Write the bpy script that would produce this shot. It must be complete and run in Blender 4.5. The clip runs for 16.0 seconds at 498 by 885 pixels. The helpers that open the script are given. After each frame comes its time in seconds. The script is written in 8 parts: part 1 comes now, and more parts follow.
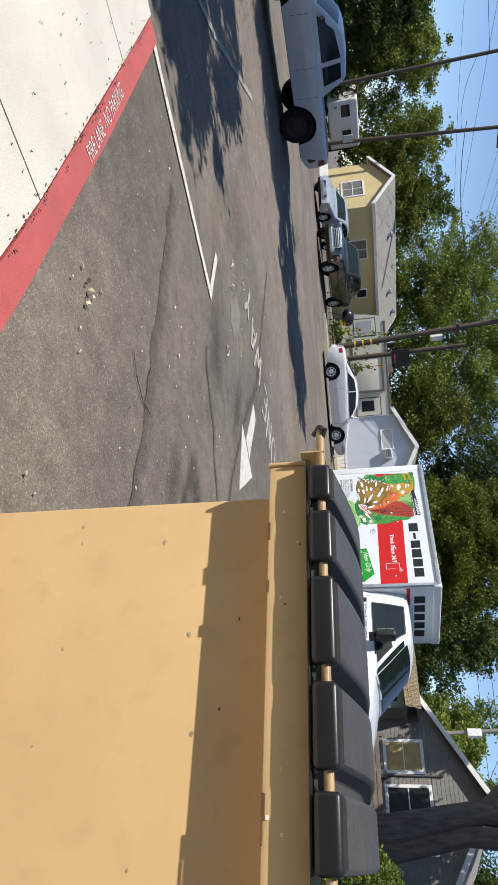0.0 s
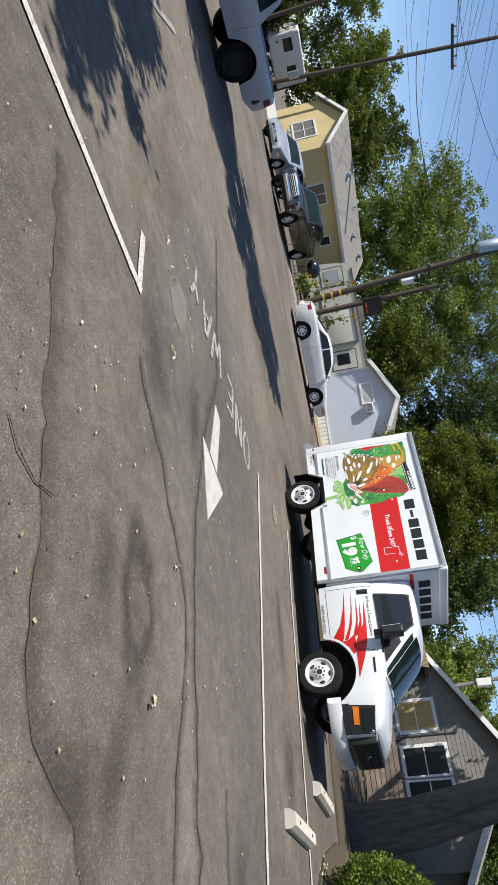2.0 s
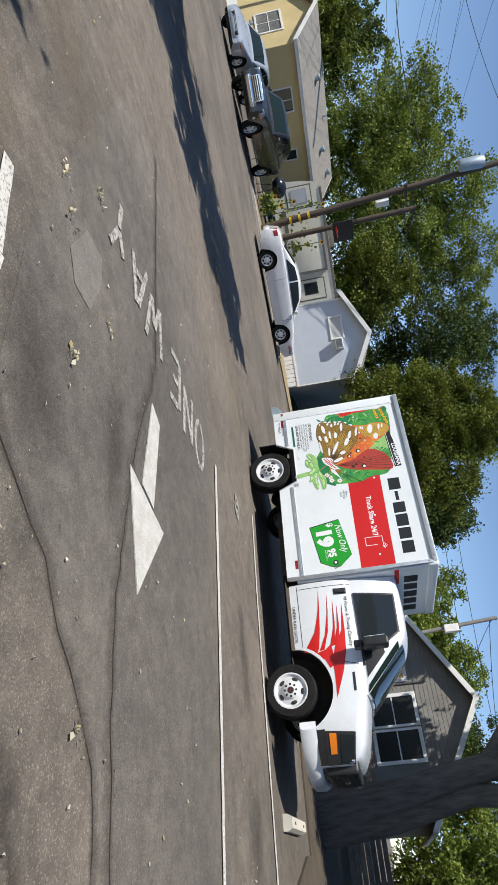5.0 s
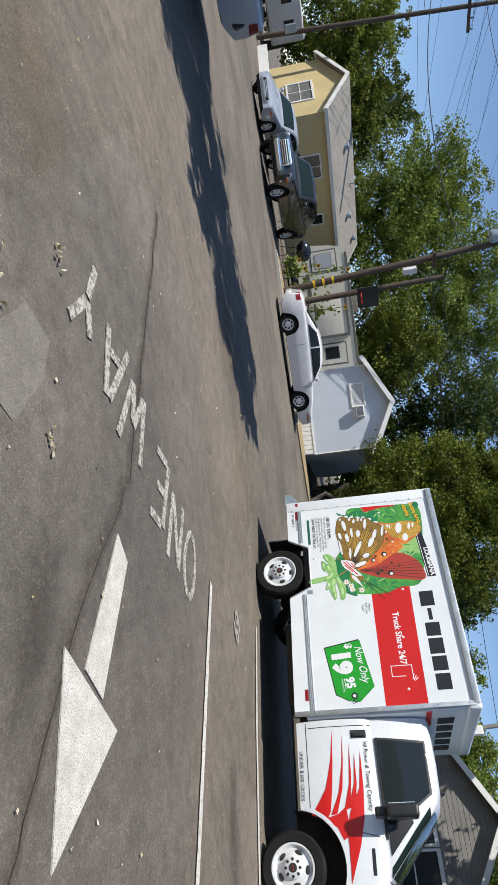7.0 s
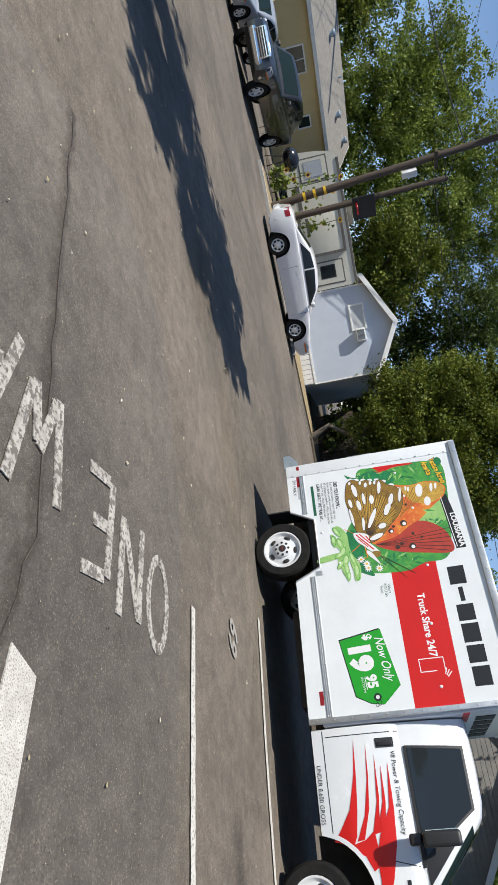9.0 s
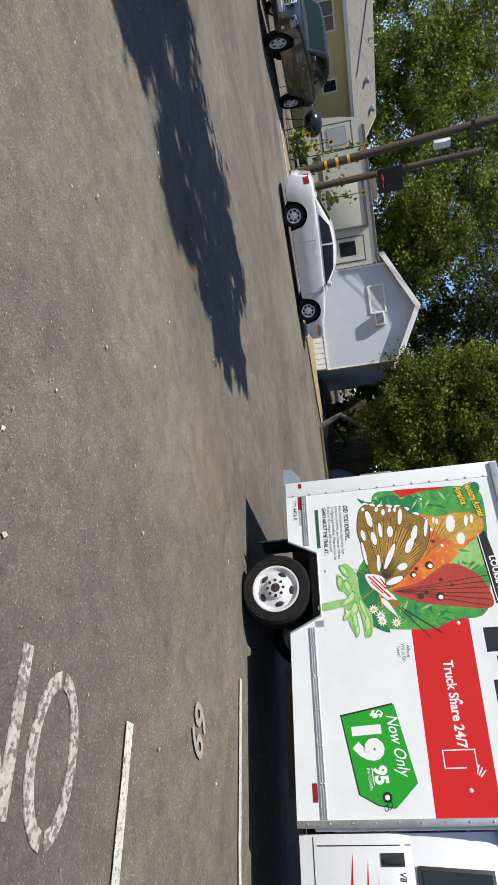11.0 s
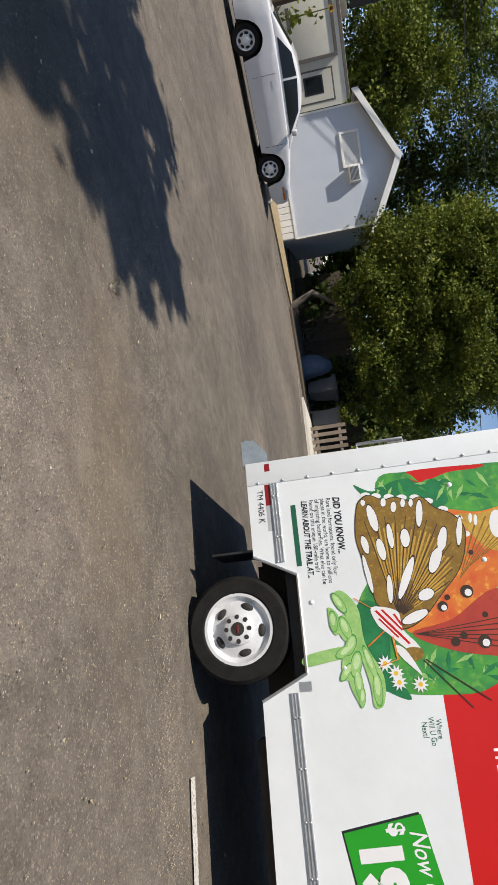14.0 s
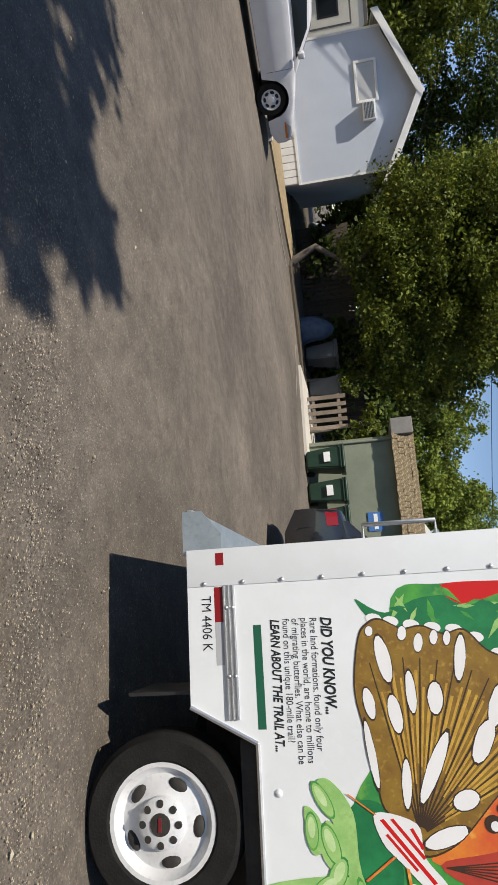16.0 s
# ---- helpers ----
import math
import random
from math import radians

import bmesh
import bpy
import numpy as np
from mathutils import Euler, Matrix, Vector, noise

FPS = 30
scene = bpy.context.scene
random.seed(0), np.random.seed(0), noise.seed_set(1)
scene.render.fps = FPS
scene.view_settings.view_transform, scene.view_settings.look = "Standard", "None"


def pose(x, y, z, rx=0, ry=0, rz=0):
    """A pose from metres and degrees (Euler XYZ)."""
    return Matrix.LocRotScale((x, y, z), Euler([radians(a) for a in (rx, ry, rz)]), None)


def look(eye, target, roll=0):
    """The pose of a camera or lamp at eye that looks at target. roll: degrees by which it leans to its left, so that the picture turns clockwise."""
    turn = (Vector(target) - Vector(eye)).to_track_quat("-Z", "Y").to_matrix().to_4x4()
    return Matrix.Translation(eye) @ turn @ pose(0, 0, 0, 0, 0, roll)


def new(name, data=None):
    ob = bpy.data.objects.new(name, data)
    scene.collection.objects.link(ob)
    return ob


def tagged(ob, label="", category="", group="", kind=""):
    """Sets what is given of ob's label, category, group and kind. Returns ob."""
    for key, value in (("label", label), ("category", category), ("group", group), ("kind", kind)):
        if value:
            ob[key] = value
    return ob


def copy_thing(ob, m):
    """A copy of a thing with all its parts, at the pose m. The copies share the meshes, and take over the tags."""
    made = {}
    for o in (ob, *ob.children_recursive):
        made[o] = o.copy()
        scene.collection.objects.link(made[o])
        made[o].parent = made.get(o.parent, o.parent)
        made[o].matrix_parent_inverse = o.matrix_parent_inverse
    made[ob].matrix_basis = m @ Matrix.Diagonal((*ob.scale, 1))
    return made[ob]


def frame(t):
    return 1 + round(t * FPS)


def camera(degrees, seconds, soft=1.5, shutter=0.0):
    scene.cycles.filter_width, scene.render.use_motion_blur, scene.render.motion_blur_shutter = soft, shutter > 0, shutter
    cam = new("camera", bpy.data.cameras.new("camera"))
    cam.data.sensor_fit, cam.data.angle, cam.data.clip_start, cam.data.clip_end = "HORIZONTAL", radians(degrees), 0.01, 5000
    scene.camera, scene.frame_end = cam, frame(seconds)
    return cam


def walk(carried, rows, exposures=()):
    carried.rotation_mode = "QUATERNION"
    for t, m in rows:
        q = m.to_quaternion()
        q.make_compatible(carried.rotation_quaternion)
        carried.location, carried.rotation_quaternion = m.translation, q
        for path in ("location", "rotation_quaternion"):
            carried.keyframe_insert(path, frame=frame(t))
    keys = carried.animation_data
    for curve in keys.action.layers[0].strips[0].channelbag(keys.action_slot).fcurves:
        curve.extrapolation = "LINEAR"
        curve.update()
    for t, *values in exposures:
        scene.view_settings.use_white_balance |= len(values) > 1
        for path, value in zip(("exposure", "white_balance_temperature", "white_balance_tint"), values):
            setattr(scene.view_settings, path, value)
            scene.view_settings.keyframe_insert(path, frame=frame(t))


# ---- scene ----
cam = camera(43.5, 16.0)
PATH = [
    (0, (-10.113, -8.882, 1.428), (-8.79, -7.426, 1.068), 85.9),
    (0.5, (-10.004, -8.552, 1.443), (-8.73, -7.057, 1.067), 82.8),
    (1, (-9.82, -8.195, 1.409), (-8.502, -6.727, 1.084), 84.5),
    (1.5, (-9.805, -7.847, 1.398), (-8.463, -6.399, 1.079), 79.1),
    (2, (-9.609, -7.548, 1.426), (-8.178, -6.187, 1.11), 80.2),
    (2.5, (-9.443, -7.278, 1.404), (-8.03, -5.89, 1.13), 80.5),
    (3, (-9.295, -6.963, 1.4), (-7.656, -5.864, 1.076), 80.0),
    (5.5, (-8.466, -5.381, 1.348), (-6.902, -4.155, 1.122), 81.0),
    (6, (-8.247, -5.065, 1.36), (-6.82, -3.691, 1.081), 81.1),
    (6.5, (-8.101, -4.73, 1.366), (-6.62, -3.42, 1.066), 79.5),
    (7, (-7.886, -4.43, 1.337), (-6.394, -3.125, 1.07), 82.8),
    (7.5, (-7.721, -4.08, 1.349), (-6.234, -2.775, 1.052), 80.2),
    (8, (-7.458, -3.755, 1.349), (-6.059, -2.351, 1.08), 82.2),
    (8.5, (-7.224, -3.453, 1.335), (-5.809, -2.064, 1.073), 78.8),
    (9, (-7.016, -3.143, 1.355), (-5.381, -2.033, 1.047), 80.0),
    (11.5, (-5.588, -1.704, 1.329), (-3.918, -0.663, 0.972), 83.2),
    (12, (-5.326, -1.393, 1.276), (-3.587, -0.464, 0.941), 80.6),
    (12.5, (-5.078, -1.129, 1.312), (-3.323, -0.231, 0.972), 80.0),
    (13, (-4.725, -0.813, 1.263), (-2.878, -0.17, 0.847), 81.2),
    (13.5, (-4.509, -0.542, 1.29), (-2.638, 0.057, 0.916), 82.7),
    (14, (-4.203, -0.226, 1.264), (-2.345, 0.441, 0.945), 81.5),
    (14.5, (-3.878, 0.031, 1.243), (-1.946, 0.435, 0.924), 84.0),
    (15, (-3.499, 0.315, 1.287), (-1.569, 0.746, 0.985), 82.5),
    (15.5, (-3.158, 0.595, 1.303), (-1.213, 0.93, 0.983), 79.7),
    (16, (-2.781, 0.85, 1.303), (-0.876, 1.364, 0.971), 84.2),
]
# the clip's camera darkens and warms its picture a little as it nears the white truck
LIGHTNESS = [(0, 0.31, 6600, 10), (3, 0.30, 6650, 10), (6, 0.19, 6550, 9), (9, 0.20, 6600, 9), (12, 0.16, 6750, 10), (14, 0.08, 6950, 11), (16, 0.05, 6950, 11)]
walk(cam, [(t, look(eye, target, roll)) for t, eye, target, roll in PATH], LIGHTNESS)

# ---- world and sun ----
SUN_WAY = Vector((0.60, -0.28, -1.0)).normalized()
world = bpy.data.worlds.new("sky")
scene.world = world
world.use_nodes = True
wn = world.node_tree.nodes
sky = wn.new("ShaderNodeTexSky")
sky.sky_type = "NISHITA"
sky.sun_disc = False
sky.sun_elevation = math.asin(-SUN_WAY.z)
sky.sun_rotation = math.atan2(-SUN_WAY.x, -SUN_WAY.y)
sky.air_density, sky.dust_density, sky.ozone_density = 0.75, 0.0, 3.0
wn["Background"].inputs["Strength"].default_value = 0.13
world.node_tree.links.new(sky.outputs["Color"], wn["Background"].inputs["Color"])
sun = new("sun", bpy.data.lights.new("sun", "SUN"))
sun.data.energy, sun.data.angle, sun.data.color = 5.0, radians(0.55), (1.0, 0.955, 0.88)
sun.matrix_world = look((0, 0, 30), Vector((0, 0, 30)) + SUN_WAY)

# ---- materials ----


def surf(name, a, b=None, scale=3.0, rough=0.6, metal=0.0, bump=0.15, fine=40.0, spread=0.0, third=None, coat=0.0, stretch=None, wear=(0.55, 0.75)):
    """A surface of two (or three) tones: broad stains, fine grain and relief, at metre scale."""
    m = bpy.data.materials.new(name)
    m.use_nodes = True
    nt = m.node_tree
    n, l = nt.nodes, nt.links
    bs = n["Principled BSDF"]
    tc = n.new("ShaderNodeTexCoord")
    src = tc.outputs["Object"]
    if stretch:
        mp = n.new("ShaderNodeMapping")
        mp.inputs["Scale"].default_value = stretch
        l.new(src, mp.inputs["Vector"])
        src = mp.outputs["Vector"]
    big = n.new("ShaderNodeTexNoise")
    big.inputs["Scale"].default_value, big.inputs["Detail"].default_value, big.inputs["Roughness"].default_value = scale, 6, 0.65
    small = n.new("ShaderNodeTexNoise")
    small.inputs["Scale"].default_value, small.inputs["Detail"].default_value = fine, 4
    l.new(src, big.inputs["Vector"])
    l.new(src, small.inputs["Vector"])
    b = b or tuple(c * 0.8 for c in a)
    ramp = n.new("ShaderNodeValToRGB")
    ramp.color_ramp.elements[0].position, ramp.color_ramp.elements[1].position = 0.35, 0.65
    ramp.color_ramp.elements[0].color, ramp.color_ramp.elements[1].color = (*b, 1), (*a, 1)
    l.new(big.outputs["Fac"], ramp.inputs["Fac"])
    out = ramp.outputs["Color"]
    mix = n.new("ShaderNodeMix")
    mix.data_type, mix.blend_type = "RGBA", "MIX"
    r2 = n.new("ShaderNodeValToRGB")
    r2.color_ramp.elements[0].position, r2.color_ramp.elements[1].position = wear
    l.new(small.outputs["Fac"], r2.inputs["Fac"])
    l.new(r2.outputs["Color"], mix.inputs["Factor"])
    l.new(out, mix.inputs["A"])
    t = third or tuple(0.5 * (p + q) * 0.85 for p, q in zip(a, b))
    mix.inputs["B"].default_value = (*t, 1)
    out = mix.outputs["Result"]
    if spread:
        oi = n.new("ShaderNodeObjectInfo")
        hs = n.new("ShaderNodeHueSaturation")
        mr = n.new("ShaderNodeMapRange")
        mr.inputs["To Min"].default_value, mr.inputs["To Max"].default_value = 1 - spread, 1 + spread
        l.new(oi.outputs["Random"], mr.inputs["Value"])
        l.new(mr.outputs["Result"], hs.inputs["Value"])
        l.new(out, hs.inputs["Color"])
        out = hs.outputs["Color"]
    l.new(out, bs.inputs["Base Color"])
    rr = n.new("ShaderNodeMapRange")
    rr.inputs["To Min"].default_value, rr.inputs["To Max"].default_value = max(0.02, rough - 0.1), min(1, rough + 0.1)
    l.new(big.outputs["Fac"], rr.inputs["Value"])
    l.new(rr.outputs["Result"], bs.inputs["Roughness"])
    bs.inputs["Metallic"].default_value = metal
    bs.inputs["Coat Weight"].default_value = coat
    if bump:
        bp = n.new("ShaderNodeBump")
        bp.inputs["Strength"].default_value, bp.inputs["Distance"].default_value = bump, 0.02
        l.new(small.outputs["Fac"], bp.inputs["Height"])
        l.new(bp.outputs["Normal"], bs.inputs["Normal"])
    return m


def asphalt(name, a, b, stone, grain=90.0, stain=1.0):
    """Asphalt: broad worn stains, single pale stones and a rough relief."""
    m = surf(name, a, b, scale=0.55, rough=0.9, bump=0.5, fine=grain, third=tuple(c * 0.60 for c in b))
    nt = m.node_tree
    n, l = nt.nodes, nt.links
    bs = n["Principled BSDF"]
    before = bs.inputs["Base Color"].links[0].from_socket
    tc = [k for k in n if k.bl_idname == "ShaderNodeTexCoord"][0]
    vo = n.new("ShaderNodeTexVoronoi")
    vo.inputs["Scale"].default_value = 120
    l.new(tc.outputs["Object"], vo.inputs["Vector"])
    sp = n.new("ShaderNodeSeparateColor")
    l.new(vo.outputs["Color"], sp.inputs["Color"])
    rp = n.new("ShaderNodeValToRGB")
    rp.color_ramp.elements[0].position, rp.color_ramp.elements[1].position = 0.82, 1.4
    l.new(sp.outputs["Red"], rp.inputs["Fac"])
    mx = n.new("ShaderNodeMix")
    mx.data_type = "RGBA"
    mx.inputs["B"].default_value = (*stone, 1)
    l.new(rp.outputs["Color"], mx.inputs["Factor"])
    # single dark pits and pale stones among the fine grains
    v2 = n.new("ShaderNodeTexVoronoi")
    v2.inputs["Scale"].default_value = 62
    l.new(tc.outputs["Object"], v2.inputs["Vector"])
    s2 = n.new("ShaderNodeSeparateColor")
    l.new(v2.outputs["Color"], s2.inputs["Color"])
    rq = n.new("ShaderNodeValToRGB")
    eq = rq.color_ramp.elements
    eq[0].position, eq[0].color = 0.0, (0.84, 0.83, 0.82, 1)
    eq[1].position, eq[1].color = 1.0, (1.16, 1.13, 1.08, 1)
    for pos, val in ((0.12, 0.92), (0.5, 1.0), (0.9, 1.05)):
        e = eq.new(pos)
        e.color = (val, val, val, 1)
    l.new(s2.outputs["Green"], rq.inputs["Fac"])
    mz = n.new("ShaderNodeMix")
    mz.data_type, mz.blend_type = "RGBA", "MULTIPLY"
    mz.inputs["Factor"].default_value = 1
    l.new(before, mz.inputs["A"])
    l.new(rq.outputs["Color"], mz.inputs["B"])
    l.new(mz.outputs["Result"], mx.inputs["A"])
    st = n.new("ShaderNodeTexNoise")
    st.inputs["Scale"].default_value, st.inputs["Detail"].default_value, st.inputs["Distortion"].default_value = 0.28, 5, 0.8
    l.new(tc.outputs["Object"], st.inputs["Vector"])
    r3 = n.new("ShaderNodeValToRGB")
    r3.color_ramp.elements[0].position, r3.color_ramp.elements[1].position = 0.36, 0.62
    r3.color_ramp.elements[0].color, r3.color_ramp.elements[1].color = (0.72, 0.72, 0.72, 1), (1.12, 1.1, 1.08, 1)
    l.new(st.outputs["Fac"], r3.inputs["Fac"])
    co = n.new("ShaderNodeTexNoise")
    co.inputs["Scale"].default_value, co.inputs["Detail"].default_value, co.inputs["Roughness"].default_value, co.inputs["Distortion"].default_value = 0.42, 5, 0.55, 0.6
    l.new(tc.outputs["Object"], co.inputs["Vector"])
    r4 = n.new("ShaderNodeValToRGB")
    el = r4.color_ramp.elements
    el[0].position, el[0].color = 0.0, (1.05, 1.05, 1.05, 1)
    el[1].position, el[1].color = 1.0, (0.95, 0.95, 0.95, 1)
    for pos, val in ((0.44, 1.03), (0.475, 0.88), (0.52, 0.95), (0.60, 1.0), (0.66, 0.96)):
        e = el.new(pos)
        e.color = (val, val, val, 1)
    l.new(co.outputs["Fac"], r4.inputs["Fac"])
    m3 = n.new("ShaderNodeMix")
    m3.data_type, m3.blend_type = "RGBA", "MULTIPLY"
    m3.inputs["Factor"].default_value = stain
    l.new(mx.outputs["Result"], m3.inputs["A"])
    l.new(r4.outputs["Color"], m3.inputs["B"])
    # mottled dirt at the width of a hand
    mo = n.new("ShaderNodeTexNoise")
    mo.inputs["Scale"].default_value, mo.inputs["Detail"].default_value, mo.inputs["Roughness"].default_value = 5.5, 7, 0.7
    l.new(tc.outputs["Object"], mo.inputs["Vector"])
    r5 = n.new("ShaderNodeValToRGB")
    r5.color_ramp.elements[0].position, r5.color_ramp.elements[1].position = 0.34, 0.66
    r5.color_ramp.elements[0].color, r5.color_ramp.elements[1].color = (0.74, 0.72, 0.70, 1), (1.17, 1.16, 1.13, 1)
    l.new(mo.outputs["Fac"], r5.inputs["Fac"])
    m4 = n.new("ShaderNodeMix")
    m4.data_type, m4.blend_type = "RGBA", "MULTIPLY"
    m4.inputs["Factor"].default_value = 0.45 + 0.55 * stain
    l.new(m3.outputs["Result"], m4.inputs["A"])
    l.new(r5.outputs["Color"], m4.inputs["B"])
    mx = m4
    m2 = n.new("ShaderNodeMix")
    m2.data_type, m2.blend_type = "RGBA", "MULTIPLY"
    m2.inputs["Factor"].default_value = 1
    l.new(mx.outputs["Result"], m2.inputs["A"])
    l.new(r3.outputs["Color"], m2.inputs["B"])
    l.new(m2.outputs["Result"], bs.inputs["Base Color"])
    return m


def plain(name, c, rough=0.5, metal=0.0, coat=0.0):
    return surf(name, c, tuple(k * 0.93 for k in c), scale=2.5, rough=rough, metal=metal, bump=0.0, fine=25, coat=coat, third=tuple(k * 0.97 for k in c))


def glass_dark(name, tint=(0.02, 0.025, 0.028)):
    m = bpy.data.materials.new(name)
    m.use_nodes = True
    bs = m.node_tree.nodes["Principled BSDF"]
    bs.inputs["Base Color"].default_value = (*tint, 1)
    bs.inputs["Roughness"].default_value = 0.04
    bs.inputs["Specular IOR Level"].default_value = 0.4
    return m


def foliage(name, a, b, rough=0.55):
    """Leaves: each leaf takes its own tone, and lets light through."""
    m = bpy.data.materials.new(name)
    m.use_nodes = True
    n, l = m.node_tree.nodes, m.node_tree.links
    bs = n["Principled BSDF"]
    geo = n.new("ShaderNodeNewGeometry")
    ramp = n.new("ShaderNodeValToRGB")
    ramp.color_ramp.elements[0].color, ramp.color_ramp.elements[1].color = (*a, 1), (*b, 1)
    l.new(geo.outputs["Random Per Island"], ramp.inputs["Fac"])
    tc = n.new("ShaderNodeTexCoord")
    no = n.new("ShaderNodeTexNoise")
    no.inputs["Scale"].default_value = 0.7
    l.new(tc.outputs["Object"], no.inputs["Vector"])
    hs = n.new("ShaderNodeHueSaturation")
    mr = n.new("ShaderNodeMapRange")
    mr.inputs["From Min"].default_value, mr.inputs["From Max"].default_value = 0.3, 0.7
    mr.inputs["To Min"].default_value, mr.inputs["To Max"].default_value = 0.65, 1.35
    l.new(no.outputs["Fac"], mr.inputs["Value"])
    l.new(mr.outputs["Result"], hs.inputs["Value"])
    l.new(ramp.outputs["Color"], hs.inputs["Color"])
    l.new(hs.outputs["Color"], bs.inputs["Base Color"])
    bs.inputs["Roughness"].default_value = rough
    bs.inputs["Specular IOR Level"].default_value = 0.25
    tr = n.new("ShaderNodeBsdfTranslucent")
    l.new(hs.outputs["Color"], tr.inputs["Color"])
    mixs = n.new("ShaderNodeMixShader")
    mixs.inputs["Fac"].default_value = 0.3
    l.new(bs.outputs["BSDF"], mixs.inputs[1])
    l.new(tr.outputs["BSDF"], mixs.inputs[2])
    l.new(mixs.outputs["Shader"], n["Material Output"].inputs["Surface"])
    return m


M_ROAD = asphalt("worn_asphalt", (0.174, 0.153, 0.131), (0.135, 0.118, 0.101), (0.27, 0.235, 0.19))
M_GRIT = asphalt("gritty_asphalt", (0.180, 0.150, 0.122), (0.140, 0.118, 0.098), (0.42, 0.35, 0.26), grain=55, stain=0.45)
M_SEAL = asphalt("sealed_asphalt", (0.155, 0.139, 0.124), (0.128, 0.115, 0.103), (0.24, 0.21, 0.18), grain=110, stain=0.8)
M_SMOOTH = asphalt("smooth_asphalt", (0.186, 0.168, 0.149), (0.150, 0.135, 0.120), (0.25, 0.225, 0.19), grain=120)
M_TAR = surf("tar_seam", (0.06, 0.052, 0.045), (0.095, 0.083, 0.072), scale=8, rough=0.8, bump=0.3)
M_PALEPATCH = asphalt("pale_patch", (0.235, 0.218, 0.198), (0.205, 0.190, 0.172), (0.27, 0.24, 0.20), grain=110, stain=0.2)


def soiled(name, colour, most, ring=False, band=False):
    """A thin uneven film of dirt on the asphalt: strongest in its middle (or on a ring), broken up by grain, fading out."""
    m = bpy.data.materials.new(name)
    m.use_nodes = True
    n, l = m.node_tree.nodes, m.node_tree.links
    bs = n["Principled BSDF"]
    bs.inputs["Base Color"].default_value = (*colour, 1)
    bs.inputs["Roughness"].default_value = 0.9
    tc, geo = n.new("ShaderNodeTexCoord"), n.new("ShaderNodeNewGeometry")
    big, fine = n.new("ShaderNodeTexNoise"), n.new("ShaderNodeTexNoise")
    big.inputs["Scale"].default_value, big.inputs["Detail"].default_value = (9.0 if band else 2.6), 5
    fine.inputs["Scale"].default_value, fine.inputs["Detail"].default_value = 60.0, 2
    for k in (big, fine):
        l.new(geo.outputs["Position"], k.inputs["Vector"])
    if band:
        sx = n.new("ShaderNodeSeparateXYZ")
        l.new(tc.outputs["UV"], sx.inputs["Vector"])
        inv = n.new("ShaderNodeMath")
        inv.operation = "SUBTRACT"
        inv.inputs[0].default_value = 1.0
        l.new(sx.outputs["X"], inv.inputs[1])
        dist = inv.outputs["Value"]
    else:
        ln = n.new("ShaderNodeVectorMath")
        ln.operation = "LENGTH"
        l.new(tc.outputs["Object"], ln.inputs[0])
        dist = ln.outputs["Value"]
    wob = n.new("ShaderNodeMath")
    wob.operation = "MULTIPLY_ADD"
    wob.inputs[1].default_value, wob.inputs[2].default_value = 1.1, -0.5
    l.new(big.outputs["Fac"], wob.inputs[0])
    add = n.new("ShaderNodeMath")
    l.new(dist, add.inputs[0])
    l.new(wob.outputs["Value"], add.inputs[1])
    ramp = n.new("ShaderNodeValToRGB")
    el = ramp.color_ramp.elements
    el[0].position, el[0].color = 0.0, (0.25, 0.25, 0.25, 1) if ring else (1, 1, 1, 1)
    el[1].position, el[1].color = 0.95, (0, 0, 0, 1)
    if ring:
        for pos, val in ((0.42, 0.22), (0.56, 1.0), (0.68, 0.55)):
            e = el.new(pos)
            e.color = (val, val, val, 1)
    l.new(add.outputs["Value"], ramp.inputs["Fac"])
    # nothing reaches the rim of the sheet
    rim = n.new("ShaderNodeMapRange")
    rim.inputs["From Min"].default_value, rim.inputs["From Max"].default_value = 0.98, 0.7
    l.new(dist, rim.inputs["Value"])
    gr = n.new("ShaderNodeMapRange")
    gr.inputs["From Min"].default_value, gr.inputs["From Max"].default_value = 0.3, 0.65
    gr.inputs["To Min"].default_value, gr.inputs["To Max"].default_value = 0.35, 1.0
    l.new(fine.outputs["Fac"], gr.inputs["Value"])
    out = ramp.outputs["Color"]
    for other in (rim.outputs["Result"], gr.outputs["Result"], None):
        mu = n.new("ShaderNodeMath")
        mu.operation = "MULTIPLY"
        l.new(out, mu.inputs[0])
        if other:
            l.new(other, mu.inputs[1])
        else:
            mu.inputs[1].default_value = most
        out = mu.outputs["Value"]
    clear, mixs = n.new("ShaderNodeBsdfTransparent"), n.new("ShaderNodeMixShader")
    l.new(out, mixs.inputs["Fac"])
    l.new(clear.outputs["BSDF"], mixs.inputs[1])
    l.new(bs.outputs["BSDF"], mixs.inputs[2])
    l.new(mixs.outputs["Shader"], n["Material Output"].inputs["Surface"])
    return m


M_DARKSTAIN = soiled("dark_oily_soil", (0.060, 0.050, 0.042), 0.62)
M_RINGSTAIN = soiled("dark_ring_soil", (0.055, 0.046, 0.038), 0.75, ring=True)
M_RUSTSTAIN = soiled("ochre_dust", (0.26, 0.20, 0.13), 0.36)
M_SEAMSTAIN = soiled("brown_seam_soil", (0.070, 0.056, 0.046), 0.60, band=True)
M_CONC = surf("pale_concrete", (0.60, 0.57, 0.50), (0.50, 0.47, 0.42), scale=1.2, rough=0.85, bump=0.2, fine=120, third=(0.46, 0.43, 0.38))
M_REDKERB = surf("faded_red_paint", (0.44, 0.085, 0.085), (0.36, 0.075, 0.07), scale=6, rough=0.75, bump=0.25, fine=90, third=(0.30, 0.10, 0.09))
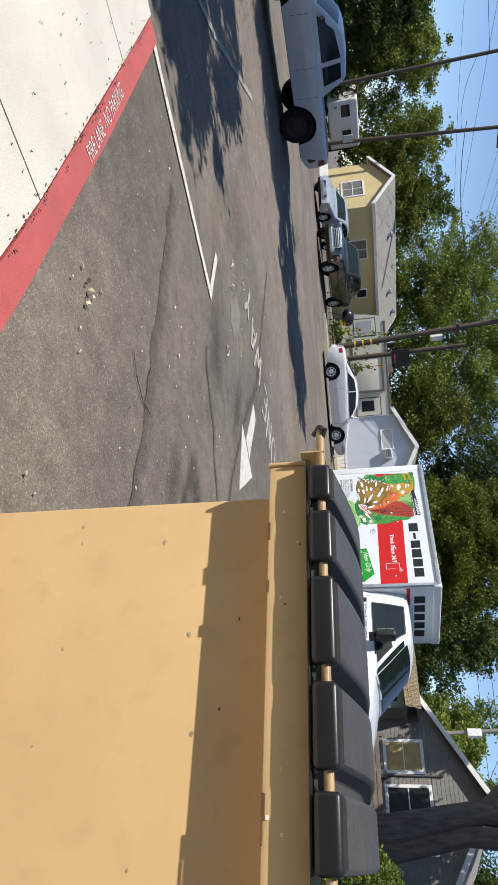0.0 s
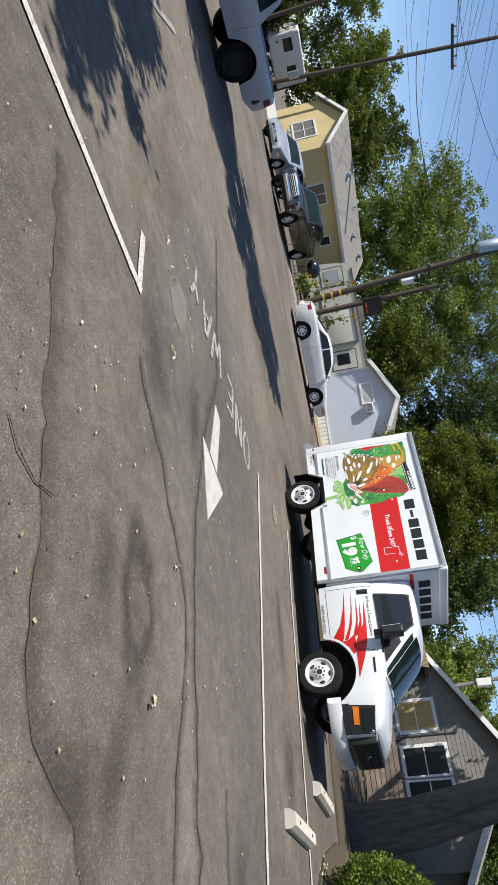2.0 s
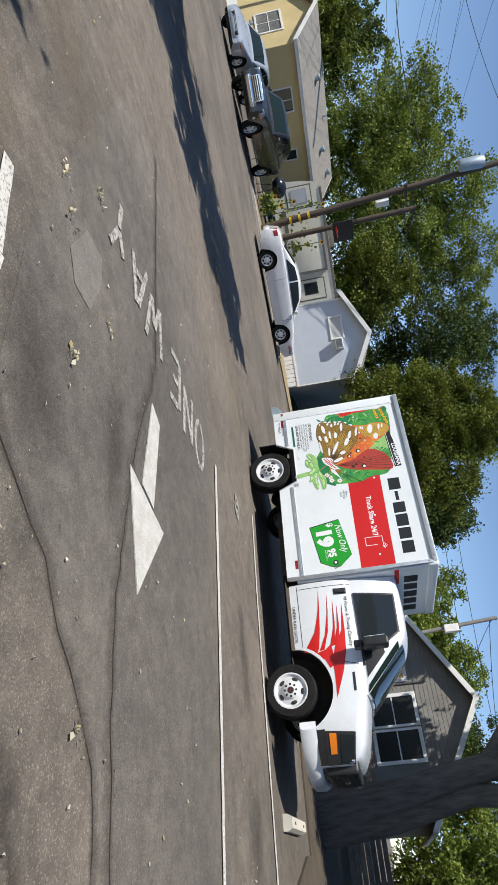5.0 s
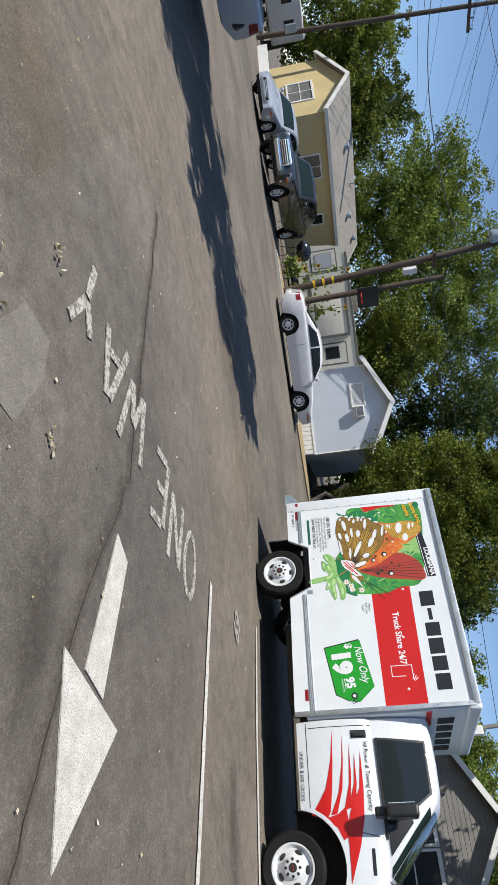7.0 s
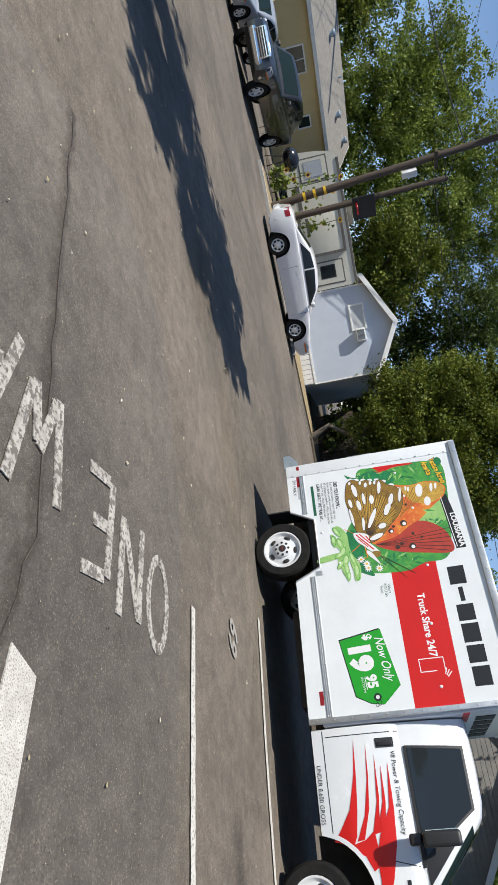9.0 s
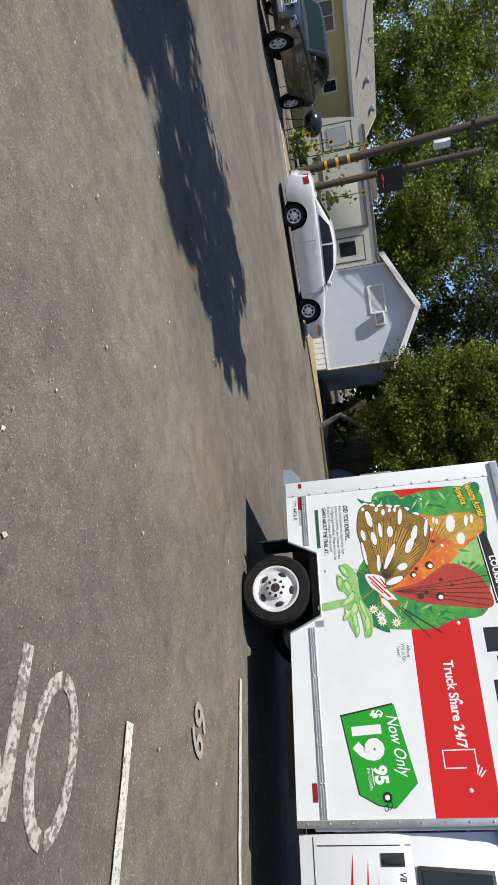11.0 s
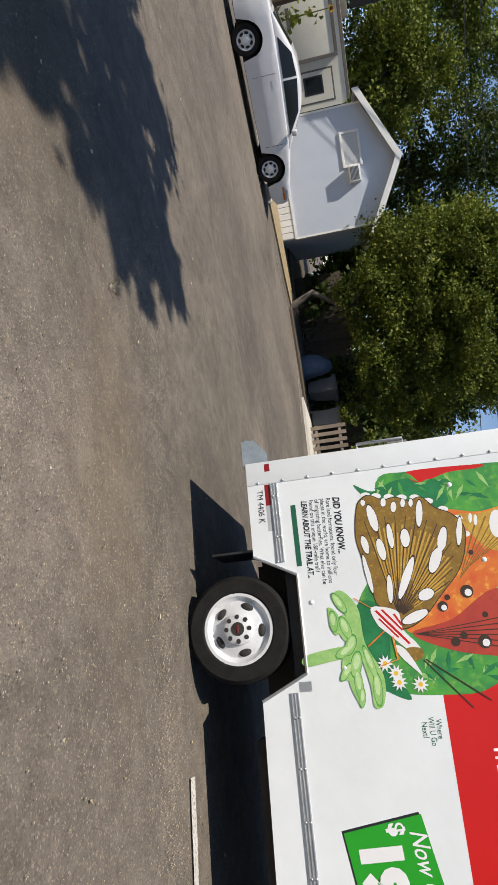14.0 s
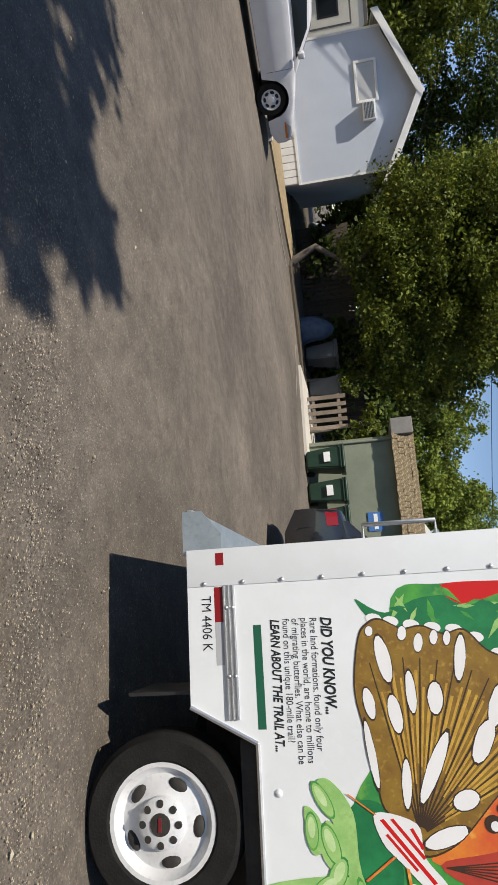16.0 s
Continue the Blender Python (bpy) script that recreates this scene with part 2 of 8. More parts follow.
M_LINE = surf("worn_white_paint", (0.62, 0.60, 0.56), (0.50, 0.48, 0.44), scale=7, rough=0.75, bump=0.3, fine=55, third=(0.22, 0.20, 0.18), wear=(0.53, 0.66))
M_FAINT = surf("faint_white_paint", (0.36, 0.34, 0.31), (0.24, 0.23, 0.21), scale=9, rough=0.8, bump=0.3, fine=60, third=(0.14, 0.13, 0.12))
M_WORN = surf("chipped_white_paint", (0.50, 0.475, 0.43), (0.34, 0.32, 0.29), scale=11, rough=0.8, bump=0.3, fine=38, third=(0.16, 0.145, 0.13), wear=(0.47, 0.58))
M_ARROW = surf("crazed_white_paint", (0.66, 0.64, 0.60), (0.50, 0.48, 0.44), scale=9, rough=0.75, bump=0.4, fine=130, third=(0.26, 0.24, 0.21), wear=(0.50, 0.68))
M_STRAW = surf("dry_straw_soil", (0.36, 0.28, 0.16), (0.25, 0.19, 0.11), scale=5, rough=0.95, bump=0.6, fine=35, third=(0.16, 0.11, 0.06))
M_CHAFF = surf("dry_chaff", (0.44, 0.37, 0.26), (0.32, 0.27, 0.19), scale=9, rough=0.95, bump=0.0)
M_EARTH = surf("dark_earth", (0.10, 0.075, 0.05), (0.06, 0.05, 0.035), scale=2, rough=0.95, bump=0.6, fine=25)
M_WHITE = plain("white_truck_paint", (0.77, 0.80, 0.815), rough=0.32, coat=0.3)
M_CABW = plain("white_cab_paint", (0.75, 0.775, 0.795), rough=0.25, coat=0.6)
M_ALU = surf("brushed_aluminium", (0.62, 0.63, 0.64), (0.52, 0.53, 0.54), scale=6, rough=0.42, metal=0.9, bump=0.05, fine=80)
M_GALV = surf("galvanised_steel", (0.42, 0.48, 0.52), (0.34, 0.40, 0.44), scale=9, rough=0.5, metal=0.6, bump=0.1)
M_BLACK = surf("black_plastic", (0.018, 0.018, 0.019), (0.026, 0.026, 0.027), scale=8, rough=0.45, bump=0.1, fine=150)
M_UNDER = surf("dirty_black_steel_shaded_rim", (0.02, 0.019, 0.018), (0.035, 0.031, 0.027), scale=6, rough=0.8, bump=0.2)
M_TYRE = surf("tyre_rubber", (0.012, 0.012, 0.012), (0.020, 0.019, 0.018), scale=10, rough=0.85, bump=0.2, fine=90)
M_TYRE.node_tree.nodes["Principled BSDF"].inputs["Specular IOR Level"].default_value = 0.15
M_RIM = surf("silver_wheel_paint", (0.74, 0.75, 0.76), (0.66, 0.67, 0.68), scale=9, rough=0.35, metal=0.12, bump=0.03)
M_CHROME = surf("chrome", (0.75, 0.76, 0.78), (0.68, 0.69, 0.71), scale=5, rough=0.12, metal=1.0, bump=0.0)
M_RED = plain("red_vinyl", (0.60, 0.010, 0.008), rough=0.4)
M_BADGE = plain("dark_red_enamel", (0.16, 0.012, 0.015), rough=0.4)
M_REFL = plain("red_reflector", (0.26, 0.009, 0.016), rough=0.3)
M_GREENTAG = plain("green_vinyl", (0.012, 0.33, 0.020), rough=0.4)
M_INK = plain("black_vinyl", (0.012, 0.013, 0.016), rough=0.45)
M_WHITEINK = plain("white_vinyl", (0.80, 0.80, 0.80), rough=0.45)
M_GREENINK = plain("dark_green_vinyl", (0.01, 0.11, 0.06), rough=0.45)
M_YELLOWINK = plain("yellow_vinyl", (0.80, 0.50, 0.03), rough=0.45)
M_GRASSINK = surf("grass_green_print", (0.08, 0.36, 0.05), (0.03, 0.22, 0.06), scale=7, rough=0.4, bump=0.0, fine=18, third=(0.18, 0.42, 0.06))
M_DEEPINK = surf("deep_green_print", (0.015, 0.22, 0.07), (0.01, 0.14, 0.05), scale=8, rough=0.4, bump=0.0, fine=20)
M_LIMEINK = surf("lime_green_print", (0.36, 0.58, 0.20), (0.22, 0.46, 0.13), scale=12, rough=0.4, bump=0.0, fine=30)
M_BROWNINK = surf("golden_brown_print", (0.27, 0.16, 0.025), (0.19, 0.10, 0.02), scale=14, rough=0.4, bump=0.0, fine=40, third=(0.42, 0.26, 0.05))
M_GOLDINK = surf("golden_print", (0.60, 0.38, 0.06), (0.46, 0.25, 0.04), scale=16, rough=0.4, bump=0.0, fine=40, third=(0.34, 0.19, 0.03))
M_PALEINK = surf("pale_green_print", (0.56, 0.72, 0.40), (0.42, 0.63, 0.26), scale=14, rough=0.4, bump=0.0, fine=30)
M_DARKINK = plain("dark_brown_print", (0.05, 0.028, 0.015), rough=0.4)
M_ORANGEINK = surf("orange_print", (0.72, 0.25, 0.03), (0.62, 0.10, 0.03), scale=5, rough=0.4, bump=0.0, fine=20, third=(0.78, 0.42, 0.08))
M_RUSTINK = surf("rust_red_print", (0.46, 0.055, 0.03), (0.36, 0.04, 0.03), scale=8, rough=0.4, bump=0.0, fine=25)
M_GLASS = glass_dark("tinted_glass")
M_GLASSG = glass_dark("green_tinted_glass", (0.012, 0.022, 0.020))
M_GLASSG.node_tree.nodes["Principled BSDF"].inputs["Specular IOR Level"].default_value = 0.2
M_PANE = glass_dark("dusty_window_pane", (0.02, 0.021, 0.022))
M_PANE.node_tree.nodes["Principled BSDF"].inputs["Roughness"].default_value = 0.25
M_PANE.node_tree.nodes["Principled BSDF"].inputs["Specular IOR Level"].default_value = 0.15
# mid-grey pane with a slightly uneven tone and a glossy coat
M_GREYPANE = surf("grey_window_pane", (0.22, 0.22, 0.21), (0.15, 0.15, 0.145), scale=4, rough=0.2, bump=0.0, coat=0.5)
M_BLIND = surf("drawn_yellow_blind", (0.52, 0.38, 0.16), (0.42, 0.30, 0.12), scale=3, rough=0.8, bump=0.05)
M_AMBER = plain("amber_lens", (0.80, 0.22, 0.02), rough=0.2)
M_LAMP = plain("clear_lens", (0.45, 0.46, 0.48), rough=0.1)
M_TAN = surf("tan_bin_paint", (0.64, 0.44, 0.22), (0.58, 0.395, 0.19), scale=2.2, rough=0.5, bump=0.06, fine=12, third=(0.55, 0.37, 0.18))
M_RUST = surf("rusty_scuff", (0.16, 0.07, 0.03), (0.10, 0.05, 0.025), scale=15, rough=0.9, bump=0.2)
M_LID = surf("black_lid_plastic", (0.050, 0.050, 0.051), (0.072, 0.070, 0.067), scale=5, rough=0.52, bump=0.08, fine=60, third=(0.04, 0.04, 0.042))
M_KNUCKLE = surf("glossy_black_plastic", (0.012, 0.013, 0.015), (0.018, 0.018, 0.019), scale=7, rough=0.36, bump=0.02, fine=40)
M_ROD = surf("tan_painted_rod", (0.50, 0.34, 0.17), (0.30, 0.20, 0.10), scale=20, rough=0.5, bump=0.1)
M_POLE = surf("weathered_pole_wood", (0.11, 0.082, 0.06), (0.065, 0.05, 0.038), scale=2, rough=0.9, bump=0.5, fine=14, stretch=(6, 6, 0.5))
M_BARK = surf("grey_bark", (0.17, 0.145, 0.12), (0.085, 0.072, 0.06), scale=3, rough=0.95, bump=0.8, fine=12, stretch=(4, 4, 0.8))
M_YELLOW = surf("pale_yellow_siding", (0.62, 0.50, 0.26), (0.56, 0.45, 0.23), scale=1, rough=0.7, bump=0.08)
M_TRIM = surf("white_trim_paint", (0.78, 0.78, 0.76), (0.70, 0.70, 0.68), scale=3, rough=0.5, bump=0.05)
M_SHINGLE = surf("grey_shingle", (0.30, 0.28, 0.25), (0.22, 0.205, 0.185), scale=5, rough=0.9, bump=0.5, fine=30)
M_BLUEGREY = surf("pale_blue_grey_siding", (0.50, 0.55, 0.63), (0.46, 0.51, 0.59), scale=1.5, rough=0.65, bump=0.05)
M_GREYSIDE = surf("weathered_grey_siding", (0.235, 0.225, 0.21), (0.175, 0.168, 0.158), scale=1.5, rough=0.8, bump=0.2, fine=20)
M_PLANK = surf("weathered_planks", (0.24, 0.19, 0.15), (0.15, 0.12, 0.09), scale=3, rough=0.9, bump=0.3, fine=20, spread=0.25)
# weathered planks again, with the deep shade under the tree put into the colour
M_SHADEPLANK = surf("shade_dark_weathered_boards", (0.075, 0.06, 0.048), (0.045, 0.037, 0.03), scale=3, rough=0.95, bump=0.3, fine=20, spread=0.3)
M_SAGE = surf("sage_green_wall", (0.21, 0.235, 0.175), (0.16, 0.18, 0.135), scale=1.5, rough=0.8, bump=0.1)
M_MOSSROOF = surf("lichen_shingle", (0.26, 0.20, 0.12), (0.10, 0.08, 0.05), scale=14, rough=0.95, bump=0.7, fine=25, third=(0.45, 0.37, 0.22))
M_RV = surf("cream_fibreglass", (0.74, 0.70, 0.58), (0.68, 0.64, 0.53), scale=2, rough=0.4, bump=0.03)
M_RVD = surf("grey_brown_trim", (0.16, 0.14, 0.12), (0.12, 0.11, 0.095), scale=4, rough=0.5, bump=0.05)
M_SILVER = plain("silver_car_paint", (0.45, 0.48, 0.52), rough=0.3, metal=0.3, coat=0.6)
M_CARW = plain("white_car_paint", (0.76, 0.76, 0.77), rough=0.25, coat=0.7)
M_CARG = plain("grey_car_paint", (0.60, 0.61, 0.63), rough=0.35, metal=0.1, coat=0.4)
M_CARD = plain("dark_grey_car_paint", (0.016, 0.0155, 0.0145), rough=0.3, metal=0.0, coat=0.8)
M_CARB = plain("black_car_paint", (0.015, 0.015, 0.017), rough=0.2, coat=0.8)
M_BIN = surf("green_bin_plastic", (0.012, 0.042, 0.024), (0.009, 0.032, 0.018), scale=4, rough=0.5, bump=0.06)
M_GREYBIN = surf("grey_bin_plastic", (0.10, 0.105, 0.11), (0.08, 0.083, 0.088), scale=4, rough=0.5, bump=0.06)
M_BLUE = plain("blue_tarp", (0.05, 0.16, 0.42), rough=0.5)
M_TARP = surf("faded_blue_tarp", (0.06, 0.10, 0.17), (0.035, 0.06, 0.11), scale=6, rough=0.6, bump=0.4, fine=9)
M_WIRE = plain("black_cable", (0.02, 0.02, 0.022), rough=0.6)
M_LEAF_MID = foliage("leaf_mid_green", (0.105, 0.155, 0.027), (0.27, 0.325, 0.06))
M_LEAF_DARK = foliage("leaf_dark_green", (0.035, 0.06, 0.014), (0.11, 0.15, 0.032))
M_LEAF_LIME = foliage("leaf_yellow_green", (0.052, 0.085, 0.012), (0.185, 0.205, 0.028))
M_LEAF_BOX = foliage("boxwood_green", (0.05, 0.09, 0.012), (0.19, 0.25, 0.035))
M_LEAF_FIR = foliage("fir_green", (0.10, 0.14, 0.025), (0.24, 0.28, 0.04))
M_LITTER = foliage("dry_leaf", (0.42, 0.34, 0.16), (0.74, 0.70, 0.58), rough=0.8)
M_PETAL = foliage("sunflower_yellow", (0.75, 0.40, 0.02), (0.80, 0.50, 0.03))

# ---- mesh helpers ----


def mesh_from(name, verts, faces, material, smooth=False):
    me = bpy.data.meshes.new(name)
    me.from_pydata([tuple(v) for v in verts], [], faces)
    me.update()
    if material:
        me.materials.append(material)
    if smooth:
        me.shade_smooth()
    return me


def part(name, bm, material, parent=None, label="", smooth=None):
    """Links a bmesh as one mesh object under a thing or a part; smooth: the angle below which edges are soft."""
    me = bpy.data.meshes.new(name)
    bm.normal_update()
    bm.to_mesh(me)
    bm.free()
    me.materials.append(material)
    if smooth:
        me.shade_smooth()
        me.set_sharp_from_angle(angle=radians(smooth))
    ob = new(name, me)
    ob.parent = parent
    if label:
        tagged(ob, label)
    return ob


def link_mesh(name, me, parent=None, label=""):
    ob = new(name, me)
    ob.parent = parent
    if label:
        tagged(ob, label)
    return ob


def thing(name, label, category, m=None, group="", kind=""):
    ob = new(name)
    ob.empty_display_size = 0.2
    if m is not None:
        ob.matrix_world = m
    return tagged(ob, label, category, group, kind)


def add_box(bm, lo, hi, bevel=0.0, seg=2, m=None):
    r = bmesh.ops.create_cube(bm, size=1)
    c = (Vector(lo) + Vector(hi)) / 2
    s = Vector(hi) - Vector(lo)
    mm = Matrix.Translation(c) @ Matrix.Diagonal((*s, 1))
    bmesh.ops.transform(bm, matrix=(m @ mm) if m else mm, verts=r["verts"])
    if bevel:
        es = list({e for v in r["verts"] for e in v.link_edges})
        bmesh.ops.bevel(bm, geom=es, offset=bevel, segments=seg, affect="EDGES", profile=0.6)
    return bm


def box(lo, hi, bevel=0.0, seg=2):
    return add_box(bmesh.new(), lo, hi, bevel, seg)


def add_tube(bm, path, radii, sides=10, caps=True):
    """A tube along a path, with a radius at each point."""
    path = [Vector(p) for p in path]
    if not hasattr(radii, "__len__"):
        radii = [radii] * len(path)
    rings = []
    side = None
    for i, p in enumerate(path):
        d = (path[min(i + 1, len(path) - 1)] - path[max(i - 1, 0)]).normalized()
        if side is None:
            side = d.orthogonal().normalized()
        side = (side - d * side.dot(d)).normalized()
        up = d.cross(side)
        rings.append([bm.verts.new(p + radii[i] * (side * math.cos(a) + up * math.sin(a))) for a in (2 * math.pi * k / sides for k in range(sides))])
    for a, b in zip(rings, rings[1:]):
        for k in range(sides):
            bm.faces.new((a[k], a[(k + 1) % sides], b[(k + 1) % sides], b[k]))
    if caps:
        bm.faces.new(rings[0][::-1])
        bm.faces.new(rings[-1])
    return bm


def tube(path, radii, sides=10):
    return add_tube(bmesh.new(), path, radii, sides)


def add_lathe(bm, profile, centre, axis, sides=32):
    """Turns a profile of (radius, along) about an axis."""
    axis = Vector(axis).normalized()
    s = axis.orthogonal().normalized()
    u = axis.cross(s)
    c = Vector(centre)
    rings = []
    for r, h in profile:
        rings.append([bm.verts.new(c + axis * h + max(r, 1e-4) * (s * math.cos(a) + u * math.sin(a))) for a in (2 * math.pi * k / sides for k in range(sides))])
    for a, b in zip(rings, rings[1:]):
        for k in range(sides):
            bm.faces.new((a[k], a[(k + 1) % sides], b[(k + 1) % sides], b[k]))
    return bm


def lathe(profile, centre, axis, sides=32):
    return add_lathe(bmesh.new(), profile, centre, axis, sides)


def add_prism(bm, outline, thick, m):
    """A flat outline (x, y) given a thickness along z, then placed by m."""
    lo = [bm.verts.new(m @ Vector((x, y, 0))) for x, y in outline]
    hi = [bm.verts.new(m @ Vector((x, y, thick))) for x, y in outline]
    bm.faces.new(lo[::-1])
    bm.faces.new(hi)
    k = len(outline)
    for i in range(k):
        bm.faces.new((lo[i], lo[(i + 1) % k], hi[(i + 1) % k], hi[i]))
    bmesh.ops.triangulate(bm, faces=[f for f in bm.faces if len(f.verts) > 4])
    return bm


def prism(outline, thick, m):
    return add_prism(bmesh.new(), outline, thick, m)


def smooth_loop(points, n=6):
    """A closed rounded outline through some points."""
    out = []
    k = len(points)
    for i in range(k):
        p0, p1, p2, p3 = (Vector(points[(i + j - 1) % k]) for j in range(4))
        for s in range(n):
            t = s / n
            q = 0.5 * ((2 * p1) + (p2 - p0) * t + (2 * p0 - 5 * p1 + 4 * p2 - p3) * t * t + (3 * p1 - p0 - 3 * p2 + p3) * t ** 3)
            out.append((q.x, q.y))
    return out


def text_mesh(body, size, m, shear=0.0, spacing=1.0, align="LEFT", thick=0.0, widen=1.0, bold=0.0):
    cu = bpy.data.curves.new("text", "FONT")
    cu.body, cu.size, cu.shear, cu.space_character, cu.align_x, cu.extrude = body, size, shear, spacing, align, thick
    cu.resolution_u, cu.offset = 3, bold
    ob = bpy.data.objects.new("text", cu)
    scene.collection.objects.link(ob)
    dg = bpy.context.evaluated_depsgraph_get()
    me = bpy.data.meshes.new_from_object(ob.evaluated_get(dg))
    bpy.data.objects.remove(ob)
    bpy.data.curves.remove(cu)
    me.transform(m @ Matrix.Diagonal((widen, 1, 1, 1)))
    return me


def lettering(name, body, size, m, material, parent, **k):
    me = text_mesh(body, size, m, **k)
    me.materials.clear()
    me.materials.append(material)
    return link_mesh(name, me, parent)


def sheet(outline, z):
    bm = bmesh.new()
    f = bm.faces.new([bm.verts.new((x, y, z)) for x, y in outline])
    f.normal_update()
    bmesh.ops.triangulate(bm, faces=[f])
    bm.normal_update()
    for f in bm.faces:
        if f.normal.z < 0:
            f.normal_flip()
    return bm


def ragged(points, amount, seed, n=8):
    """A rounded outline with a worn, uneven edge."""
    r = random.Random(seed)
    return [(x + r.uniform(-amount, amount), y + r.uniform(-amount, amount)) for x, y in smooth_loop(points, n)]


def slab(name, outline, z0, z1, material, label, category, kind="structure"):
    bm = prism(outline, z1 - z0, Matrix.Translation((0, 0, z0)))
    bmesh.ops.recalc_face_normals(bm, faces=bm.faces)
    return tagged(part(name, bm, material), label, category, kind=kind)


# ---- ground ----
bm = bmesh.new()
far = 900
bm.faces.new([bm.verts.new(v) for v in ((-far, -far, 0), (far, -far, 0), (far, far, 0), (-far, far, 0))])
tagged(part("ground", bm, M_ROAD), "worn grey asphalt of a parking lot and street", "ground", kind="structure")

# two old overlay edges that wander along the lane
EDGE_A = [(-6.91, -3.9), (-6.61, -4.19), (-6.26, -4.39), (-6.05, -4.66), (-5.75, -4.95), (-5.53, -5.15), (-5.46, -5.51), (-5.46, -5.98), (-5.52, -6.39), (-5.46, -6.89), (-5.38, -7.4), (-5.45, -8.6)]
EDGE_B = [(-5.1, 0.9), (-5.02, -0.24), (-4.98, -0.65), (-4.92, -1.25), (-4.86, -1.94), (-4.99, -2.39), (-5.23, -3.09), (-5.33, -3.67), (-5.38, -4.24), (-5.36, -4.89), (-5.21, -5.68), (-5.12, -5.87), (-5.04, -6.59), (-4.91, -6.74), (-4.98, -7.07), (-5.1, -8.6)]


def wander(points, amount, seed, step=0.10):
    """A line through some points with a worn, uneven course."""
    r = random.Random(seed)
    out = []
    for (x0, y0), (x1, y1) in zip(points, points[1:]):
        k = max(2, int(math.hypot(x1 - x0, y1 - y0) / step))
        out += [(x0 + (x1 - x0) * i / k + r.uniform(-amount, amount), y0 + (y1 - y0) * i / k + r.uniform(-amount, amount)) for i in range(k)]
    return out + [points[-1]]


LINE_A, LINE_B = wander(EDGE_A, 0.020, 2, 0.14), wander(EDGE_B, 0.022, 3, 0.14)
tagged(part("asphalt_patch", sheet(LINE_A + LINE_B[::-1] + [(-6.0, 0.6), (-6.6, -1.4), (-6.9, -2.8)], 0.002), M_SMOOTH),
       "smooth worn brownish overlay on the coarser asphalt", "pavement", kind="structure")
tagged(part("asphalt_patch", sheet(wander([(-6.33, -2.02), (-6.06, -2.01), (-6.02, -2.22), (-6.14, -2.62), (-6.37, -2.62), (-6.49, -2.42), (-6.33, -2.03)], 0.010, 16, 0.08)[:-1], 0.006), M_PALEPATCH),
       "small pale repair patch in the asphalt", "pavement", kind="structure")
tagged(part("asphalt_patch", sheet(LINE_B + [(-5.0, -9.5), (-3.1, -9.5), (-3.0, -4.0), (-2.9, -1.0), (-3.4, 0.6), (-4.3, 1.2)], 0.004), M_SEAL),
       "smoother grey sealed asphalt beside the arrow", "asphalt", kind="structure")


def soft_band(line, left, right, material, z, label):
    """A stain along a line that fades out on both sides."""
    bm = bmesh.new()
    uv = bm.loops.layers.uv.new("across")
    prev = None
    for i, (x, y) in enumerate(line):
        a, b = line[max(i - 1, 0)], line[min(i + 1, len(line) - 1)]
        d = Vector((b[0] - a[0], b[1] - a[1])).normalized()
        row = (bm.verts.new((x - d.y * left, y + d.x * left, z)), bm.verts.new((x, y, z)), bm.verts.new((x + d.y * right, y - d.x * right, z)))
        if prev:
            for k in (0, 1):
                f = bm.faces.new((prev[k], prev[k + 1], row[k + 1], row[k]))
                for lp, u in zip(f.loops, ((0, 1), (1, 0))[k] + ((1, 0), (0, 1))[k]):
                    lp[uv].uv = (u, 0)
        prev = row
    bm.normal_update()
    for f in bm.faces:
        if f.normal.z < 0:
            f.normal_flip()
    return tagged(part("asphalt_stain", bm, material), label, "stain", kind="structure")


soft_band(LINE_A, 0.10, 0.05, M_SEAMSTAIN, 0.0091, "dark brown dirt along the edge of an old asphalt layer")
soft_band(LINE_B, 0.05, 0.14, M_SEAMSTAIN, 0.0094, "dark brown dirt along the edge of a worn overlay")
LINE_C = wander([(-8.36, -3.7), (-8.0, -4.6), (-7.79, -5.3), (-7.56, -5.95), (-7.42, -6.45), (-7.28, -6.72), (-6.9, -6.86), (-6.61, -7.14), (-6.5, -8.2)], 0.030, 5, 0.11)
soft_band(LINE_C, 0.22, 0.03, M_SEAMSTAIN, 0.0097, "dark dirt inside a shallow ragged edge in the asphalt")
soft_band(wander([(-4.3, -6.2), (-4.15, -7.0), (-4.2, -8.2)], 0.02, 6), 0.08, 0.08, M_SEAMSTAIN, 0.0098, "faint dark dirt line in the asphalt")


def seam(points, width, seed):
    """A thin dark crack of uneven width along a line."""
    r = random.Random(seed)
    bm = bmesh.new()
    prev = None
    for i, (x, y) in enumerate(points[:-1]):
        d = Vector((points[i + 1][0] - x, points[i + 1][1] - y))
        d = d.normalized() if d.length else Vector((1, 0))
        w = width * r.uniform(0.15, 1.0)
        a, b = bm.verts.new((x - d.y * w, y + d.x * w, 0.0100)), bm.verts.new((x + d.y * w, y - d.x * w, 0.0100))
        if prev:
            bm.faces.new((prev[0], prev[1], b, a))
        prev = (a, b)
    return tagged(part("asphalt_seam", bm, M_TAR), "thin dark ragged crack between old asphalt layers", "seam", kind="structure")


seam(LINE_A, 0.006, 1)
seam(LINE_B, 0.009, 2)
seam(LINE_C, 0.006, 4)


